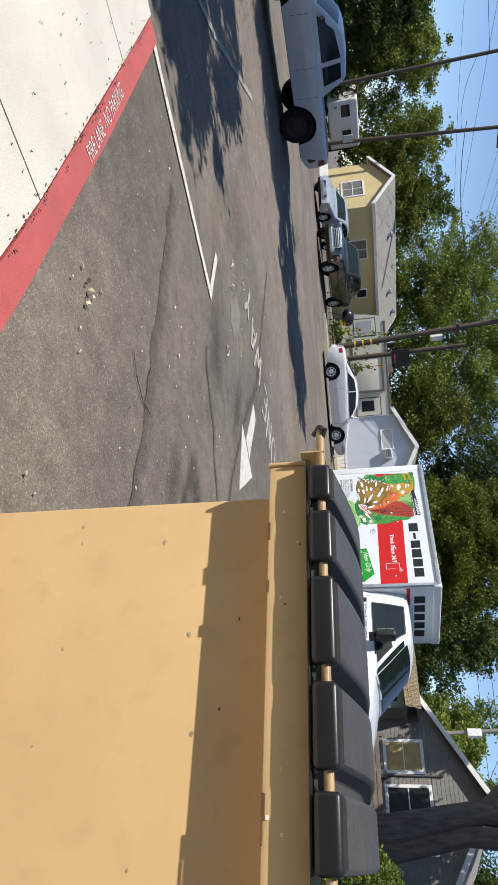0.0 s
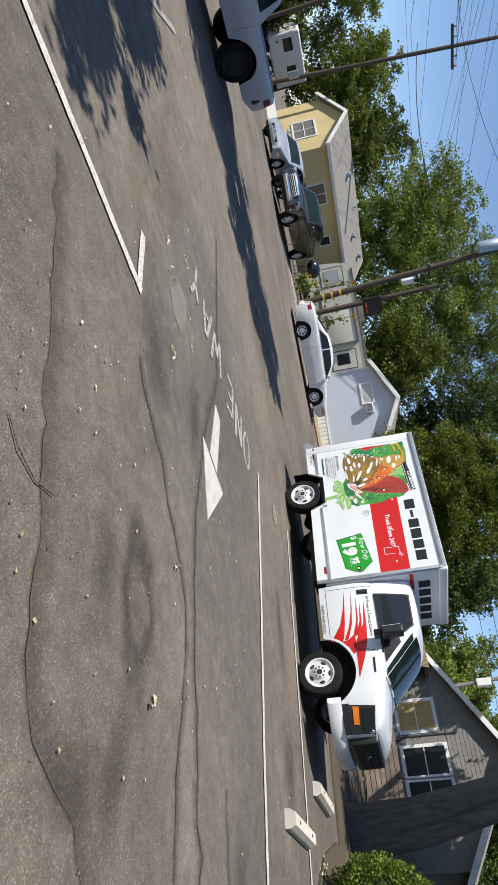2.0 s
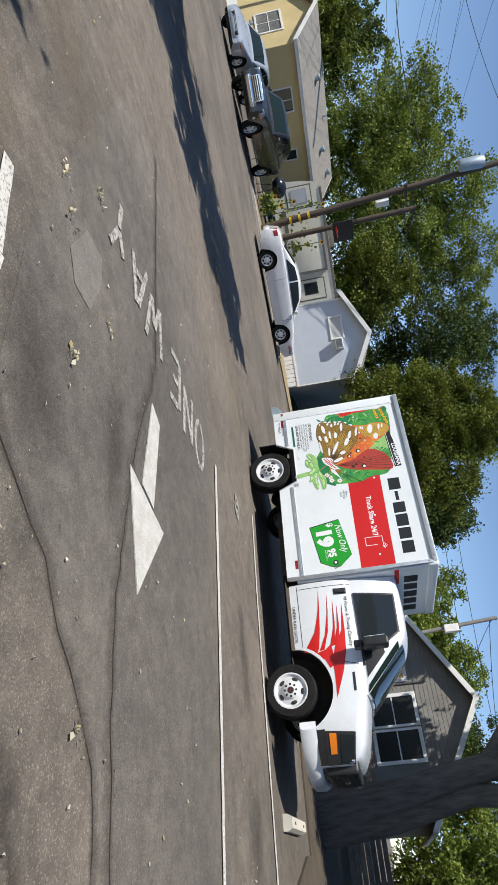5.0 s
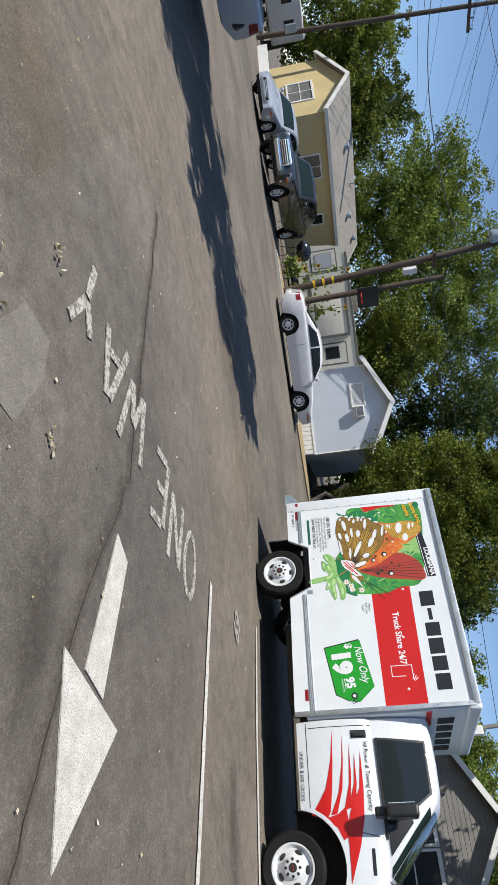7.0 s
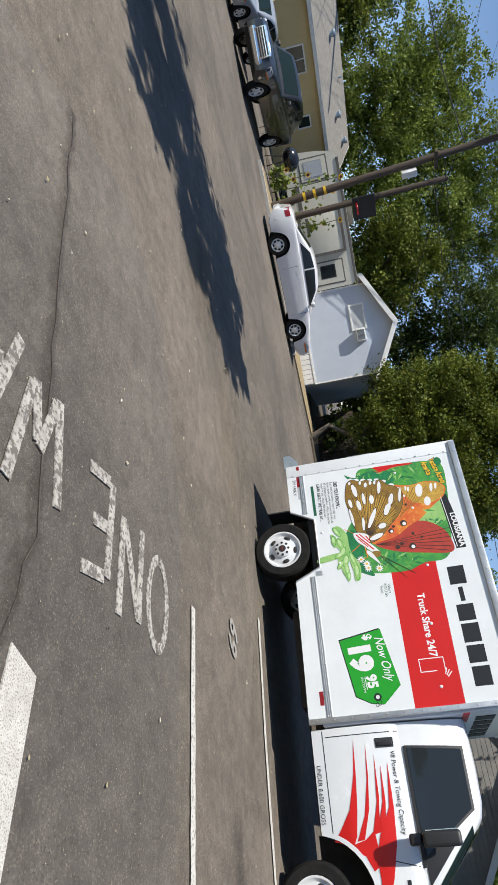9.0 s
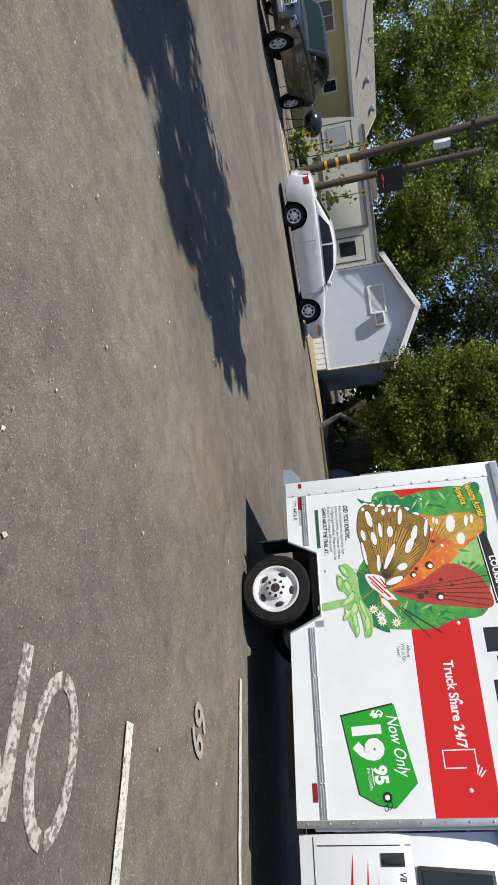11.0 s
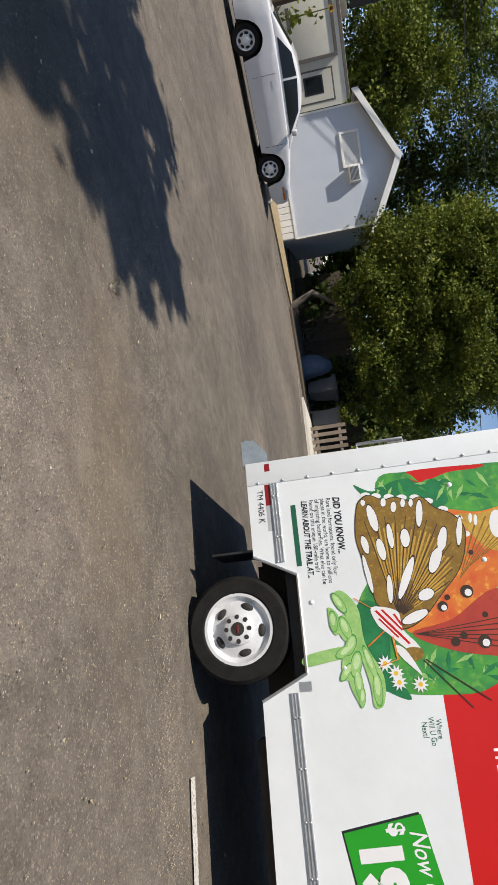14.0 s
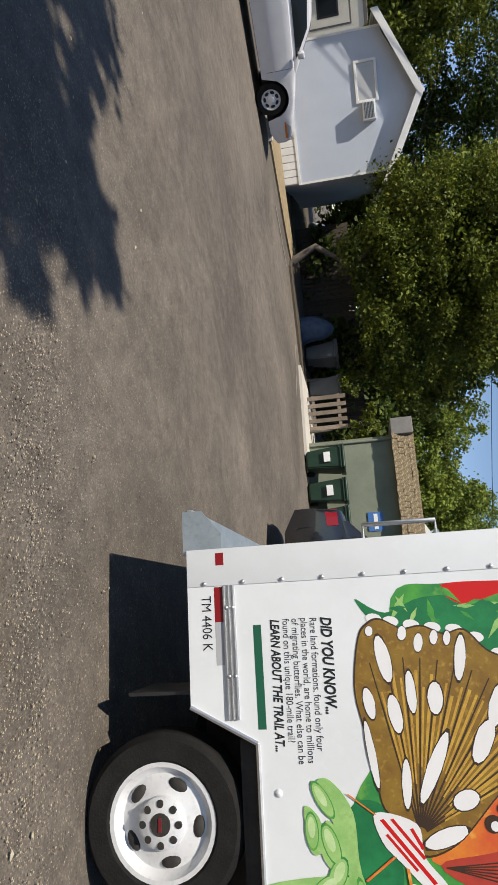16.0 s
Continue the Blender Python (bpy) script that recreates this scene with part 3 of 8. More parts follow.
def stain(x, y, a, b, turn, material, label):
    """An uneven spot of a to b metres half-size on the asphalt."""
    stain.count += 1
    bm = bmesh.new()
    bm.faces.new([bm.verts.new(p) for p in ((-1, -1, 0), (1, -1, 0), (1, 1, 0), (-1, 1, 0))])
    ob = tagged(part("asphalt_stain", bm, material), label, "stain", kind="structure")
    ob.matrix_world = pose(x, y, 0.0102 + 0.00006 * stain.count, 0, 0, turn) @ Matrix.Diagonal((a, b, 1, 1))
    return ob


stain.count = 0
stain(-6.38, -5.66, 0.36, 0.72, 12, M_RINGSTAIN, "dark oval water stain ring on the asphalt")
stain(-6.85, -6.75, 0.42, 0.30, 20, M_DARKSTAIN, "dark oily stain on the coarse asphalt")
stain(-6.9, -5.7, 0.22, 0.55, 10, M_DARKSTAIN, "dark mottled stain on the coarse asphalt")
stain(-6.45, -6.6, 0.20, 0.60, -8, M_DARKSTAIN, "dark trailing stain on the coarse asphalt")
stain(-6.6, -3.55, 0.40, 0.75, 25, M_DARKSTAIN, "broad dark stain on the asphalt")
stain(-5.6, -3.3, 0.25, 0.8, 8, M_DARKSTAIN, "broad dark stain beside the painted arrow")
stain(-7.45, -2.3, 0.35, 0.5, 30, M_RUSTSTAIN, "rusty ochre stain on the asphalt")
stain(-6.9, -0.8, 0.6, 0.9, 40, M_RUSTSTAIN, "pale ochre dusty stain on the asphalt")
stain(-1.2, 0.9, 0.8, 1.9, 5, M_RUSTSTAIN, "pale sandy dust swept beside the truck")
stain(-2.2, 2.6, 0.9, 1.3, -15, M_RUSTSTAIN, "pale sandy dust on the asphalt")
stain(-1.4, -3.4, 0.30, 0.9, 4, M_DARKSTAIN, "oily stain in the parking stall")
stain(-1.2, -5.3, 0.5, 0.7, -10, M_DARKSTAIN, "dark oily stain in the empty stall")
stain(-3.8, -7.0, 0.3, 0.9, 3, M_DARKSTAIN, "faint dark stain on the sealed asphalt")
stain(0.6, -3.9, 0.5, 0.35, 0, M_DARKSTAIN, "dark oily stain before the truck")

# concrete walk with its red-painted edge
KERB = [(-8.86, -9.6), (-8.98, -6.5), (-9.10, -5.0), (-9.28, -3.2)]
slabs = thing("concrete_walk", "pale sunlit concrete walk with straight joints", "pavement", kind="structure")
edge = [(-9.05, -9.6), (-9.17, -6.35), (-9.29, -4.9), (-9.46, -3.2)]


def kerb_x(y, line):
    for (x0, y0), (x1, y1) in zip(line, line[1:]):
        if y0 <= y <= y1:
            return x0 + (x1 - x0) * (y - y0) / (y1 - y0)
    return line[0][0] if y < line[0][1] else line[-1][0]


ys = [-14.0, -11.6, -9.9, -8.0, -6.12, -4.25, -3.18]
for i, (y0, y1) in enumerate(zip(ys, ys[1:])):
    for x0, x1 in ((-12.0, None), (-14.6, -12.0), (-17.5, -14.6)):
        a = x1 if x1 else kerb_x(y0, edge)
        b = x1 if x1 else kerb_x(y1, edge)
        g = 0.006
        bm = prism([(x0 + g, y0 + g), (a - g, y0 + g), (b - g, y1 - g), (x0 + g, y1 - g)], 0.055, Matrix.Translation((0, 0, -0.005)))
        bmesh.ops.recalc_face_normals(bm, faces=bm.faces)
        part("concrete_slab", bm, M_CONC, slabs)
bm = bmesh.new()
for (x0, y0), (x1, y1), (a0, b0), (a1, b1) in zip(KERB, KERB[1:], edge, edge[1:]):
    add_prism(bm, [(a0 + 0.004, b0), (x0, y0), (x1, y1), (a1 + 0.004, b1)], 0.05, Matrix.Translation((0, 0, -0.004)))
bmesh.ops.recalc_face_normals(bm, faces=bm.faces)
kerb = tagged(part("kerb", bm, M_REDKERB), "red-painted fire lane kerb along the concrete walk", "kerb", kind="structure")
ang = math.degrees(math.atan2(1.06, -0.13))
lettering("painted_lettering", "FIRE LANE - NO PARKING", 0.135, Matrix.Translation((-9.095, -5.36, 0.050)) @ pose(0, 0, 0, 0, 0, ang), M_LINE, kerb, widen=0.60)


def stripe(name, pts, width, label, z=0.012, material=None):
    bm = bmesh.new()
    r = random.Random(len(label))
    prev = None
    for i in range(len(pts) - 1):
        a, b = Vector(pts[i]), Vector(pts[i + 1])
        d = (b - a).normalized()
        k = max(1, int((b - a).length / 0.12))
        for j in range(k + 1):
            p = a + (b - a) * j / k
            w0, w1 = width / 2 * r.uniform(0.88, 1.08), width / 2 * r.uniform(0.88, 1.08)
            row = (bm.verts.new((p.x - d.y * w0, p.y + d.x * w0, z)), bm.verts.new((p.x + d.y * w1, p.y - d.x * w1, z)))
            if prev:
                bm.faces.new((prev[0], prev[1], row[1], row[0]))
            prev = row
        prev = None
    for f in bm.faces:
        f.normal_update()
        if f.normal.z < 0:
            f.normal_flip()
    return tagged(part(name, bm, material or M_LINE), label, "road marking", kind="structure")


stripe("painted_line", [(-9.36, -3.15), (-7.04, -3.27)], 0.10, "white painted stall line running to the kerb")
stripe("painted_line", [(-7.10, -3.22), (-7.19, -2.62)], 0.10, "short white painted tick at the stall line's end")
stripe("painted_line", [(-2.61, -1.54), (-2.68, -3.6), (-2.79, -5.6), (-2.80, -12.0)], 0.10, "long white painted line along the parking row")
stripe("painted_line", [(-0.06, -0.85), (-0.13, -2.2), (-0.07, -4.9), (-0.04, -12.0)], 0.10, "white painted line beside the moving truck", z=0.013)
stripe("painted_line", [(-7.4, 2.6), (-8.8, -0.1), (-10.6, -2.6)], 0.10, "worn white stall line in tree shade", material=M_FAINT)
stripe("painted_line", [(10.2, 10.2), (11.9, 9.5)], 0.10, "faint white line before the pale house", material=M_FAINT)
stripe("painted_line", [(12.7, 7.6), (11.9, 5.9)], 0.10, "faint white line before the bins", material=M_FAINT)

# arrow and words on the asphalt
bm = prism([(-5.316, -3.27), (-5.06, -4.11), (-4.55, -3.42)], 0.008, Matrix.Translation((0, 0, 0.006)))
arrow = tagged(part("painted_arrow", bm, M_ARROW), "worn white painted one-way arrow", "road marking", kind="structure")
part("arrow_shaft", prism([(-5.06, -3.28), (-4.80, -3.34), (-4.72, -2.50), (-4.92, -2.42)], 0.008, Matrix.Translation((0, 0, 0.006))), M_ARROW, arrow)

STROKES = {  # strokes in a unit box, x across, y up the letter
    "N": [(0.0, 0.0, 0.0, 1.0), (1.0, 0.0, 1.0, 1.0), (0.08, 0.95, 0.92, 0.05)],
    "E": [(0.0, 0.0, 0.0, 1.0), (0.15, 1.0, 1.0, 1.0), (0.15, 0.5, 0.7, 0.5), (0.15, 0.0, 1.0, 0.0)],
    "W": [(0.0, 1.0, 0.22, 0.0), (0.28, 0.05, 0.5, 0.6), (0.56, 0.55, 0.74, 0.0), (0.8, 0.05, 1.0, 1.0)],
    "A": [(0.0, 0.0, 0.42, 1.0), (0.58, 1.0, 1.0, 0.0), (0.28, 0.34, 0.72, 0.34)],
    "Y": [(0.5, 0.0, 0.5, 0.5), (0.46, 0.56, 0.0, 1.0), (0.54, 0.56, 1.0, 1.0)],
}
words = tagged(new("painted_lettering"), "white stencilled words ONE WAY on the asphalt", "road marking", kind="structure")
# (letter, right end of its foot, width, heading of the foot line, height)
for ch, x0, y0, w, h, lean in (("O", -3.22, -1.50, 0.30, 0.52, 0.03), ("N", -3.68, -1.40, 0.29, 0.58, 0.02), ("E", -4.14, -1.32, 0.30, 0.56, 0.02),
                               ("W", -4.72, -1.20, 0.42, 0.56, 0.03), ("A", -5.20, -1.14, 0.34, 0.52, 0.05), ("Y", -5.72, -1.02, 0.26, 0.56, 0.05)):
    bm = bmesh.new()
    if ch == "O":
        # an oval of two halves, with stencil gaps
        ring = [(math.cos(t), math.sin(t)) for t in (2 * math.pi * (k + 0.5) / 28 for k in range(28))]
        for k in range(28):
            if k in (6, 20):
                continue
            (ax, ay), (bx, by) = ring[k], ring[(k + 1) % 28]
            add_prism(bm, [(-3.37 + 0.20 * ax, -1.76 + 0.32 * ay), (-3.37 + 0.20 * bx, -1.76 + 0.32 * by), (-3.37 + 0.135 * bx, -1.76 + 0.25 * by), (-3.37 + 0.135 * ax, -1.76 + 0.25 * ay)], 0.006, Matrix.Translation((0, 0, 0.006)))
    for a, b, c, d in STROKES.get(ch, ()):
        # letters are read by a driver heading down -y: across is -x, and up the letter is -y
        p = Vector((x0 - a * w, y0 - 0.0 - (b) * h - a * lean * 2))
        q = Vector((x0 - c * w, y0 - 0.0 - (d) * h - c * lean * 2))
        e = (q - p).normalized()
        s = Vector((-e.y, e.x)) * 0.036
        add_prism(bm, [(p - s)[:], (p + s)[:], (q + s)[:], (q - s)[:]], 0.006, Matrix.Translation((0, 0, 0.006 + 0.0005 * len(bm.verts) / 8)))
    bmesh.ops.recalc_face_normals(bm, faces=bm.faces)
    part("letter", bm, M_WORN, words)
num = tagged(new("painted_number"), "faint white painted stall number", "road marking", kind="structure")
lettering("digits", "69", 0.40, Matrix.Translation((-1.30, -1.64, 0.014)) @ pose(0, 0, 0, 0, 0, 68), M_FAINT, num, widen=0.85, bold=0.008)

# verge, kerb and soil beyond the street
slab("verge", [(5.6, 17.1), (7.2, 15.6), (8.9, 13.5), (9.9, 11.7), (12.2, 10.7), (14.5, 10.2), (15, 11), (13.2, 12.6), (11.2, 16), (9.8, 18.8), (6.8, 18.4)], -0.05, 0.05, M_STRAW, "dry straw-covered verge behind the parked cars", "verge")
slab("kerb", [(5.5, 16.95), (7.05, 15.5), (8.75, 13.4), (9.75, 11.6), (9.9, 11.7), (8.9, 13.5), (7.2, 15.6), (5.65, 17.05)], -0.05, 0.10, M_CONC, "low pale concrete kerb before the verge", "kerb")
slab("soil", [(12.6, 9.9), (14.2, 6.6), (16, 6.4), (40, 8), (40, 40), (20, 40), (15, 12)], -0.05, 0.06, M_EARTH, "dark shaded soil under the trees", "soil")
slab("planting_bed", [(1.3, -5.75), (-0.4, -6.75), (-1.1, -7.3), (-2.0, -8.2), (-2.0, -12), (6, -12), (5, -5.2), (3, -5.3)], -0.05, 0.04, M_EARTH, "dark soil bed under the hedge", "planting bed")
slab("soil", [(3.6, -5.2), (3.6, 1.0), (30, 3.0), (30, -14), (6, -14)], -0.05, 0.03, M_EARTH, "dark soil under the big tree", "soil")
slab("concrete_apron", [(13.0, 4.6), (13.2, 7.2), (16.5, 7.2), (16.5, 4.4)], -0.05, 0.07, M_CONC, "pale concrete apron behind the bins", "pavement")
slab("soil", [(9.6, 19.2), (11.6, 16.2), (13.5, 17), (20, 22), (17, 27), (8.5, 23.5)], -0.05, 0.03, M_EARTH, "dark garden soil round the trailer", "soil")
# added unseen walls behind the walk close the place and cut low sky light
slab("wall_back", [(-24, -17.5), (14, -22.5), (14, -22.8), (-24, -17.8)], 0, 5.5, M_SAGE, "added unseen wall that blocks sky light behind the lot", "wall")
slab("wall_west", [(-14.3, -18), (-14.0, -18), (-14.0, -2.9), (-14.3, -2.9)], 0, 5.2, M_SAGE, "added unseen wall that blocks sky light beside the walk", "wall")

# ---- vehicles: shared shapes ----


class Loft:
    """A car body: stations along y, each with a lower and an upper edge and a half width."""

    def __init__(self, ys, zb, zt, hw, r=0.10, crown=0.03, rows=9, tops=7):
        self.ys, self.zb, self.zt, self.hw, self.r, self.crown, self.rows, self.tops = ys, zb, zt, hw, r, crown, rows, tops

    def x(self, y, z):
        top, r = self.zt(y), min(self.r, max(0.01, 0.45 * (self.zt(y) - self.zb(y))))
        x = self.hw(y, z)
        k = (z - (top - r)) / r
        return x - r * (1 - math.sqrt(max(0.0, 1 - k * k))) * 0.8 if k > 0 else x

    def section(self, y):
        b, t = self.zb(y), self.zt(y)
        side = []
        for i in range(self.rows):
            f = i / (self.rows - 1)
            f = 1 - (1 - f) ** 1.5
            side.append((self.x(y, b + (t - b) * f), b + (t - b) * f))
        xt = side[-1][0]
        top = [(xt * (1 - 2 * j / self.tops), t + self.crown * (1 - (1 - 2 * j / self.tops) ** 2)) for j in range(1, self.tops)]
        return [(-x, z) for x, z in side] + [(-x, z) for x, z in top] + side[::-1]

    def build(self):
        bm = bmesh.new()
        rows = [[bm.verts.new((x, y, z)) for x, z in self.section(y)] for y in self.ys]
        for a, b in zip(rows, rows[1:]):
            for i in range(len(a) - 1):
                bm.faces.new((a[i], a[i + 1], b[i + 1], b[i]))
        bm.faces.new(rows[0])
        bm.faces.new(rows[-1][::-1])
        bmesh.ops.recalc_face_normals(bm, faces=bm.faces)
        return bm

    def patch(self, sign, corners, off=0.006, n=8, m=5):
        """A panel on the side, between four corners (y, z): low rear, low front, high front, high rear; off: how proud."""
        (ya, za), (yb, zb), (yc, zc), (yd, zd) = corners
        bm = bmesh.new()
        grid = []
        for i in range(n + 1):
            s = i / n
            row = []
            for j in range(m + 1):
                t = j / m
                y = (ya * (1 - s) + yb * s) * (1 - t) + (yd * (1 - s) + yc * s) * t
                z = (za * (1 - s) + zb * s) * (1 - t) + (zd * (1 - s) + zc * s) * t
                row.append(bm.verts.new((sign * (self.x(y, z) + off), y, z)))
            grid.append(row)
        for a, b in zip(grid, grid[1:]):
            for i in range(m):
                bm.faces.new((a[i], a[i + 1], b[i + 1], b[i]))
        bmesh.ops.recalc_face_normals(bm, faces=bm.faces)
        for f in bm.faces:
            f.normal_update()
        if sum(f.normal.x for f in bm.faces) * sign < 0:
            bmesh.ops.reverse_faces(bm, faces=bm.faces)
        return bm

    def top_patch(self, y0, y1, frac, off=0.006, n=8):
        bm = bmesh.new()
        grid = []
        for i in range(n + 1):
            y = y0 + (y1 - y0) * i / n
            slope = (self.zt(y + 0.01) - self.zt(y - 0.01)) / 0.02
            k = 1 / math.hypot(1, slope)
            xt = self.x(y, self.zt(y))
            row = []
            for j in range(9):
                u = (2 * j / 8 - 1) * frac
                row.append(bm.verts.new((xt * u, y - slope * k * off, self.zt(y) + self.crown * (1 - u * u) + k * off)))
            grid.append(row)
        for a, b in zip(grid, grid[1:]):
            for i in range(8):
                bm.faces.new((a[i], a[i + 1], b[i + 1], b[i]))
        for f in bm.faces:
            f.normal_update()
            if f.normal.z < 0:
                f.normal_flip()
        return bm


def steps(a, b, n):
    return [a + (b - a) * i / (n - 1) for i in range(n)]


def curve_through(points):
    """A function of y through points, joined by straight runs with eased corners."""
    pts = sorted(points)

    def f(y):
        if y <= pts[0][0]:
            return pts[0][1]
        for (a, p), (b, q) in zip(pts, pts[1:]):
            if y <= b:
                return p + (q - p) * (y - a) / (b - a)
        return pts[-1][1]
    return f


def arched(base, wheels, radius, hub):
    def f(y):
        z = base(y) if callable(base) else base
        for wy in wheels:
            d = abs(y - wy)
            if d < radius:
                z = max(z, hub + math.sqrt(radius * radius - d * d))
        return z
    return f


def make_wheel(owner, x, y, r, width, sign, rim_material, spokes=5, steel=False):
    """A wheel at (x, y): the tyre, with the rim, its slots, nuts and cap on the outer side (sign)."""
    rr = r * (0.66 if steel else 0.62)
    w = width / 2
    tyre = part("wheel", lathe([(rr, -w * 0.9), (rr * 1.06, -w), (r * 0.93, -w), (r, -w * 0.72), (r, w * 0.72), (r * 0.93, w), (rr * 1.06, w), (rr, w * 0.9)], (x, y, r), (sign, 0, 0), 40), M_TYRE, owner, smooth=35)
    bm = lathe([(rr * 1.02, -w * 0.9), (rr * 1.02, w * 0.92), (rr * 0.93, w * 0.92), (rr * 0.88, w * 0.72), (rr * 0.80, w * 0.60), (rr * 0.50, w * 0.80), (rr * 0.34, w * 0.86), (rr * 0.32, w * 1.02), (0.0, w * 1.04)], (x, y, r), (sign, 0, 0), 40)
    part("rim", bm, rim_material, tyre, smooth=40)
    n = 5 if steel else spokes
    for i in range(n):
        a = 2 * math.pi * (i + 0.35) / n
        c = Vector((x + sign * w * 0.67, y + math.cos(a) * rr * 0.66, r + math.sin(a) * rr * 0.66))
        m = Matrix.Translation(c) @ Matrix.Rotation(a, 4, (1, 0, 0)) @ Matrix.Diagonal((w * 0.16, rr * (0.115 if steel else 0.17), rr * (0.19 if steel else 0.24), 1))
        b2 = bmesh.new()
        bmesh.ops.create_uvsphere(b2, u_segments=12, v_segments=6, radius=1, matrix=m)
        part("wheel_slot", b2, M_UNDER, tyre, smooth=60)
    if steel:
        part("hub_plate", lathe([(0.0, w * 1.16), (rr * 0.36, w * 1.14), (rr * 0.44, w * 1.02), (rr * 0.46, w * 0.70)], (x, y, r), (sign, 0, 0), 28), rim_material, tyre, smooth=40)
        for i in range(8):
            a = 2 * math.pi * i / 8
            c = Vector((x + sign * w * 1.10, y + math.cos(a) * rr * 0.335, r + math.sin(a) * rr * 0.335))
            part("wheel_nut", lathe([(0.0, 0.008), (0.014, 0.008), (0.017, 0.0)], c, (sign, 0, 0), 10), M_UNDER, tyre)
        part("hub_badge", lathe([(0.0, w * 1.20), (rr * 0.185, w * 1.19), (rr * 0.20, w * 1.12)], (x, y, r), (sign, 0, 0), 20), M_UNDER, tyre, smooth=40)
        part("badge_bar", box((x + sign * w * 1.20 - 0.003, y - rr * 0.12, r - rr * 0.03), (x + sign * w * 1.20 + 0.003, y + rr * 0.12, r + rr * 0.03), 0.001, 1), M_BADGE, tyre)
    return tyre


def side_frame(x):
    """Places an outline (u towards the truck's front, v up) on its near side at x."""
    return Matrix(((0, 0, -1, x), (-1, 0, 0, 0), (0, 1, 0, 0), (0, 0, 0, 1)))


# ---- the moving truck ----
def build_truck():
    tr = thing("moving_truck", "white box moving truck with printed side graphics in a stall", "truck", Matrix.Translation((1.02, 0, 0)))
    s = -1.02
    # cargo box
    outline = [(-1.10, 0.50), (-1.10, 2.60), (2.0, 2.60), (2.0, 0.46), (0.458, 0.48), (0.313, 0.78), (-0.306, 0.785), (-0.455, 0.50)]
    for sign in (-1, 1):
        bm = bmesh.new()
        fm = side_frame(sign * 1.02)
        vs = [bm.verts.new(fm @ Vector((u, v, 0))) for u, v in outline]
        up = [bm.verts.new(fm @ Vector((u, 2.60, 0))) for u in (0.313, -0.306)]
        bm.faces.new((vs[0], vs[1], up[1], vs[6], vs[7]))
        bm.faces.new((up[1], up[0], vs[5], vs[6]))
        bm.faces.new((up[0], vs[2], vs[3], vs[4], vs[5]))
        ext = bmesh.ops.extrude_face_region(bm, geom=bm.faces[:])
        bmesh.ops.translate(bm, verts=[g for g in ext["geom"] if isinstance(g, bmesh.types.BMVert)], vec=(-sign * 0.035, 0, 0))
        bmesh.ops.recalc_face_normals(bm, faces=bm.faces)
        wall = part("box_side", bm, M_WHITE, tr)
        if sign < 0:
            near = wall
    part("box_front", box((-0.98, -2.0, 0.6), (0.98, -1.96, 2.62)), M_WHITE, tr)
    part("box_floor", box((-0.98, -1.95, 0.70), (0.98, 1.02, 0.80)), M_UNDER, tr)
    door = part("rear_door", box((-0.90, 1.03, 0.62), (0.90, 1.06, 2.50), 0.004), M_WHITE, tr)
    for i in range(8):
        part("door_slat", box((-0.88, 1.062, 0.66 + i * 0.228), (0.88, 1.075, 0.66 + i * 0.228 + 0.215), 0.004), M_WHITE, door)
    part("roof", box((-1.015, -2.0, 2.62), (1.015, 1.10, 2.66), 0.012), M_WHITE, tr, smooth=40)
    for sign in (-1, 1):
        rail = part("top_rail", box((sign * 1.03 - 0.02, -2.0, 2.575), (sign * 1.03 + 0.02, 1.10, 2.655), 0.012), M_ALU, tr, "brushed aluminium roof edge rail", smooth=40)
        part("rear_post", box((sign * 1.012 - 0.014, 0.955, 0.50), (sign * 1.012 + 0.014, 1.12, 2.655), 0.004), M_WHITE, tr, smooth=40)
        part("front_post", box((sign * 1.024 - 0.022, -2.02, 0.46), (sign * 1.024 + 0.022, -1.965, 2.60), 0.008), M_ALU, tr, "aluminium corner post", smooth=40)
        for y0, y1 in ((-1.96, -0.42), (0.40, 0.955)):
            rail = part("side_rail", box((sign * 1.018 - 0.009, y0, 0.665), (sign * 1.018 + 0.009, y1, 0.715), 0.003), M_ALU, tr, "riveted aluminium rub rail")
            for z in (0.668, 0.688, 0.708):
                part("rail_rib", box((sign * 1.0285 - 0.003, y0, z - 0.003), (sign * 1.0285 + 0.003, y1, z + 0.003), 0.001), M_ALU, rail)
        for yy, zz, y2, z2 in ((0.455, 0.50, 0.306, 0.785), (0.306, 0.785, -0.313, 0.78), (-0.313, 0.78, -0.458, 0.48)):
            part("arch_trim", tube([(sign * 1.024, yy, zz), (sign * 1.024, y2, z2)], 0.010, 6), M_ALU, tr)
    bm = bmesh.new()
    for k in range(11):
        y = 0.86 - k * 0.285
        if abs(y) < 0.42:
            continue
        for z in (0.676, 0.704):
            bmesh.ops.create_uvsphere(bm, u_segments=6, v_segments=4, radius=0.010, matrix=Matrix.Translation((-1.027, y, z)))
    for k in range(12):
        bmesh.ops.create_uvsphere(bm, u_segments=6, v_segments=4, radius=0.011, matrix=Matrix.Translation((-1.026, 0.967, 0.58 + k * 0.175)))
        bmesh.ops.create_uvsphere(bm, u_segments=6, v_segments=4, radius=0.009, matrix=Matrix.Translation((-1.048, -1.99, 0.55 + k * 0.18)))
        bmesh.ops.create_uvsphere(bm, u_segments=6, v_segments=4, radius=0.009, matrix=Matrix.Translation((-1.052, 0.95 - k * 0.26, 2.615)))
    tagged(part("rivets", bm, M_ALU, tr, smooth=60), kind="stuff")
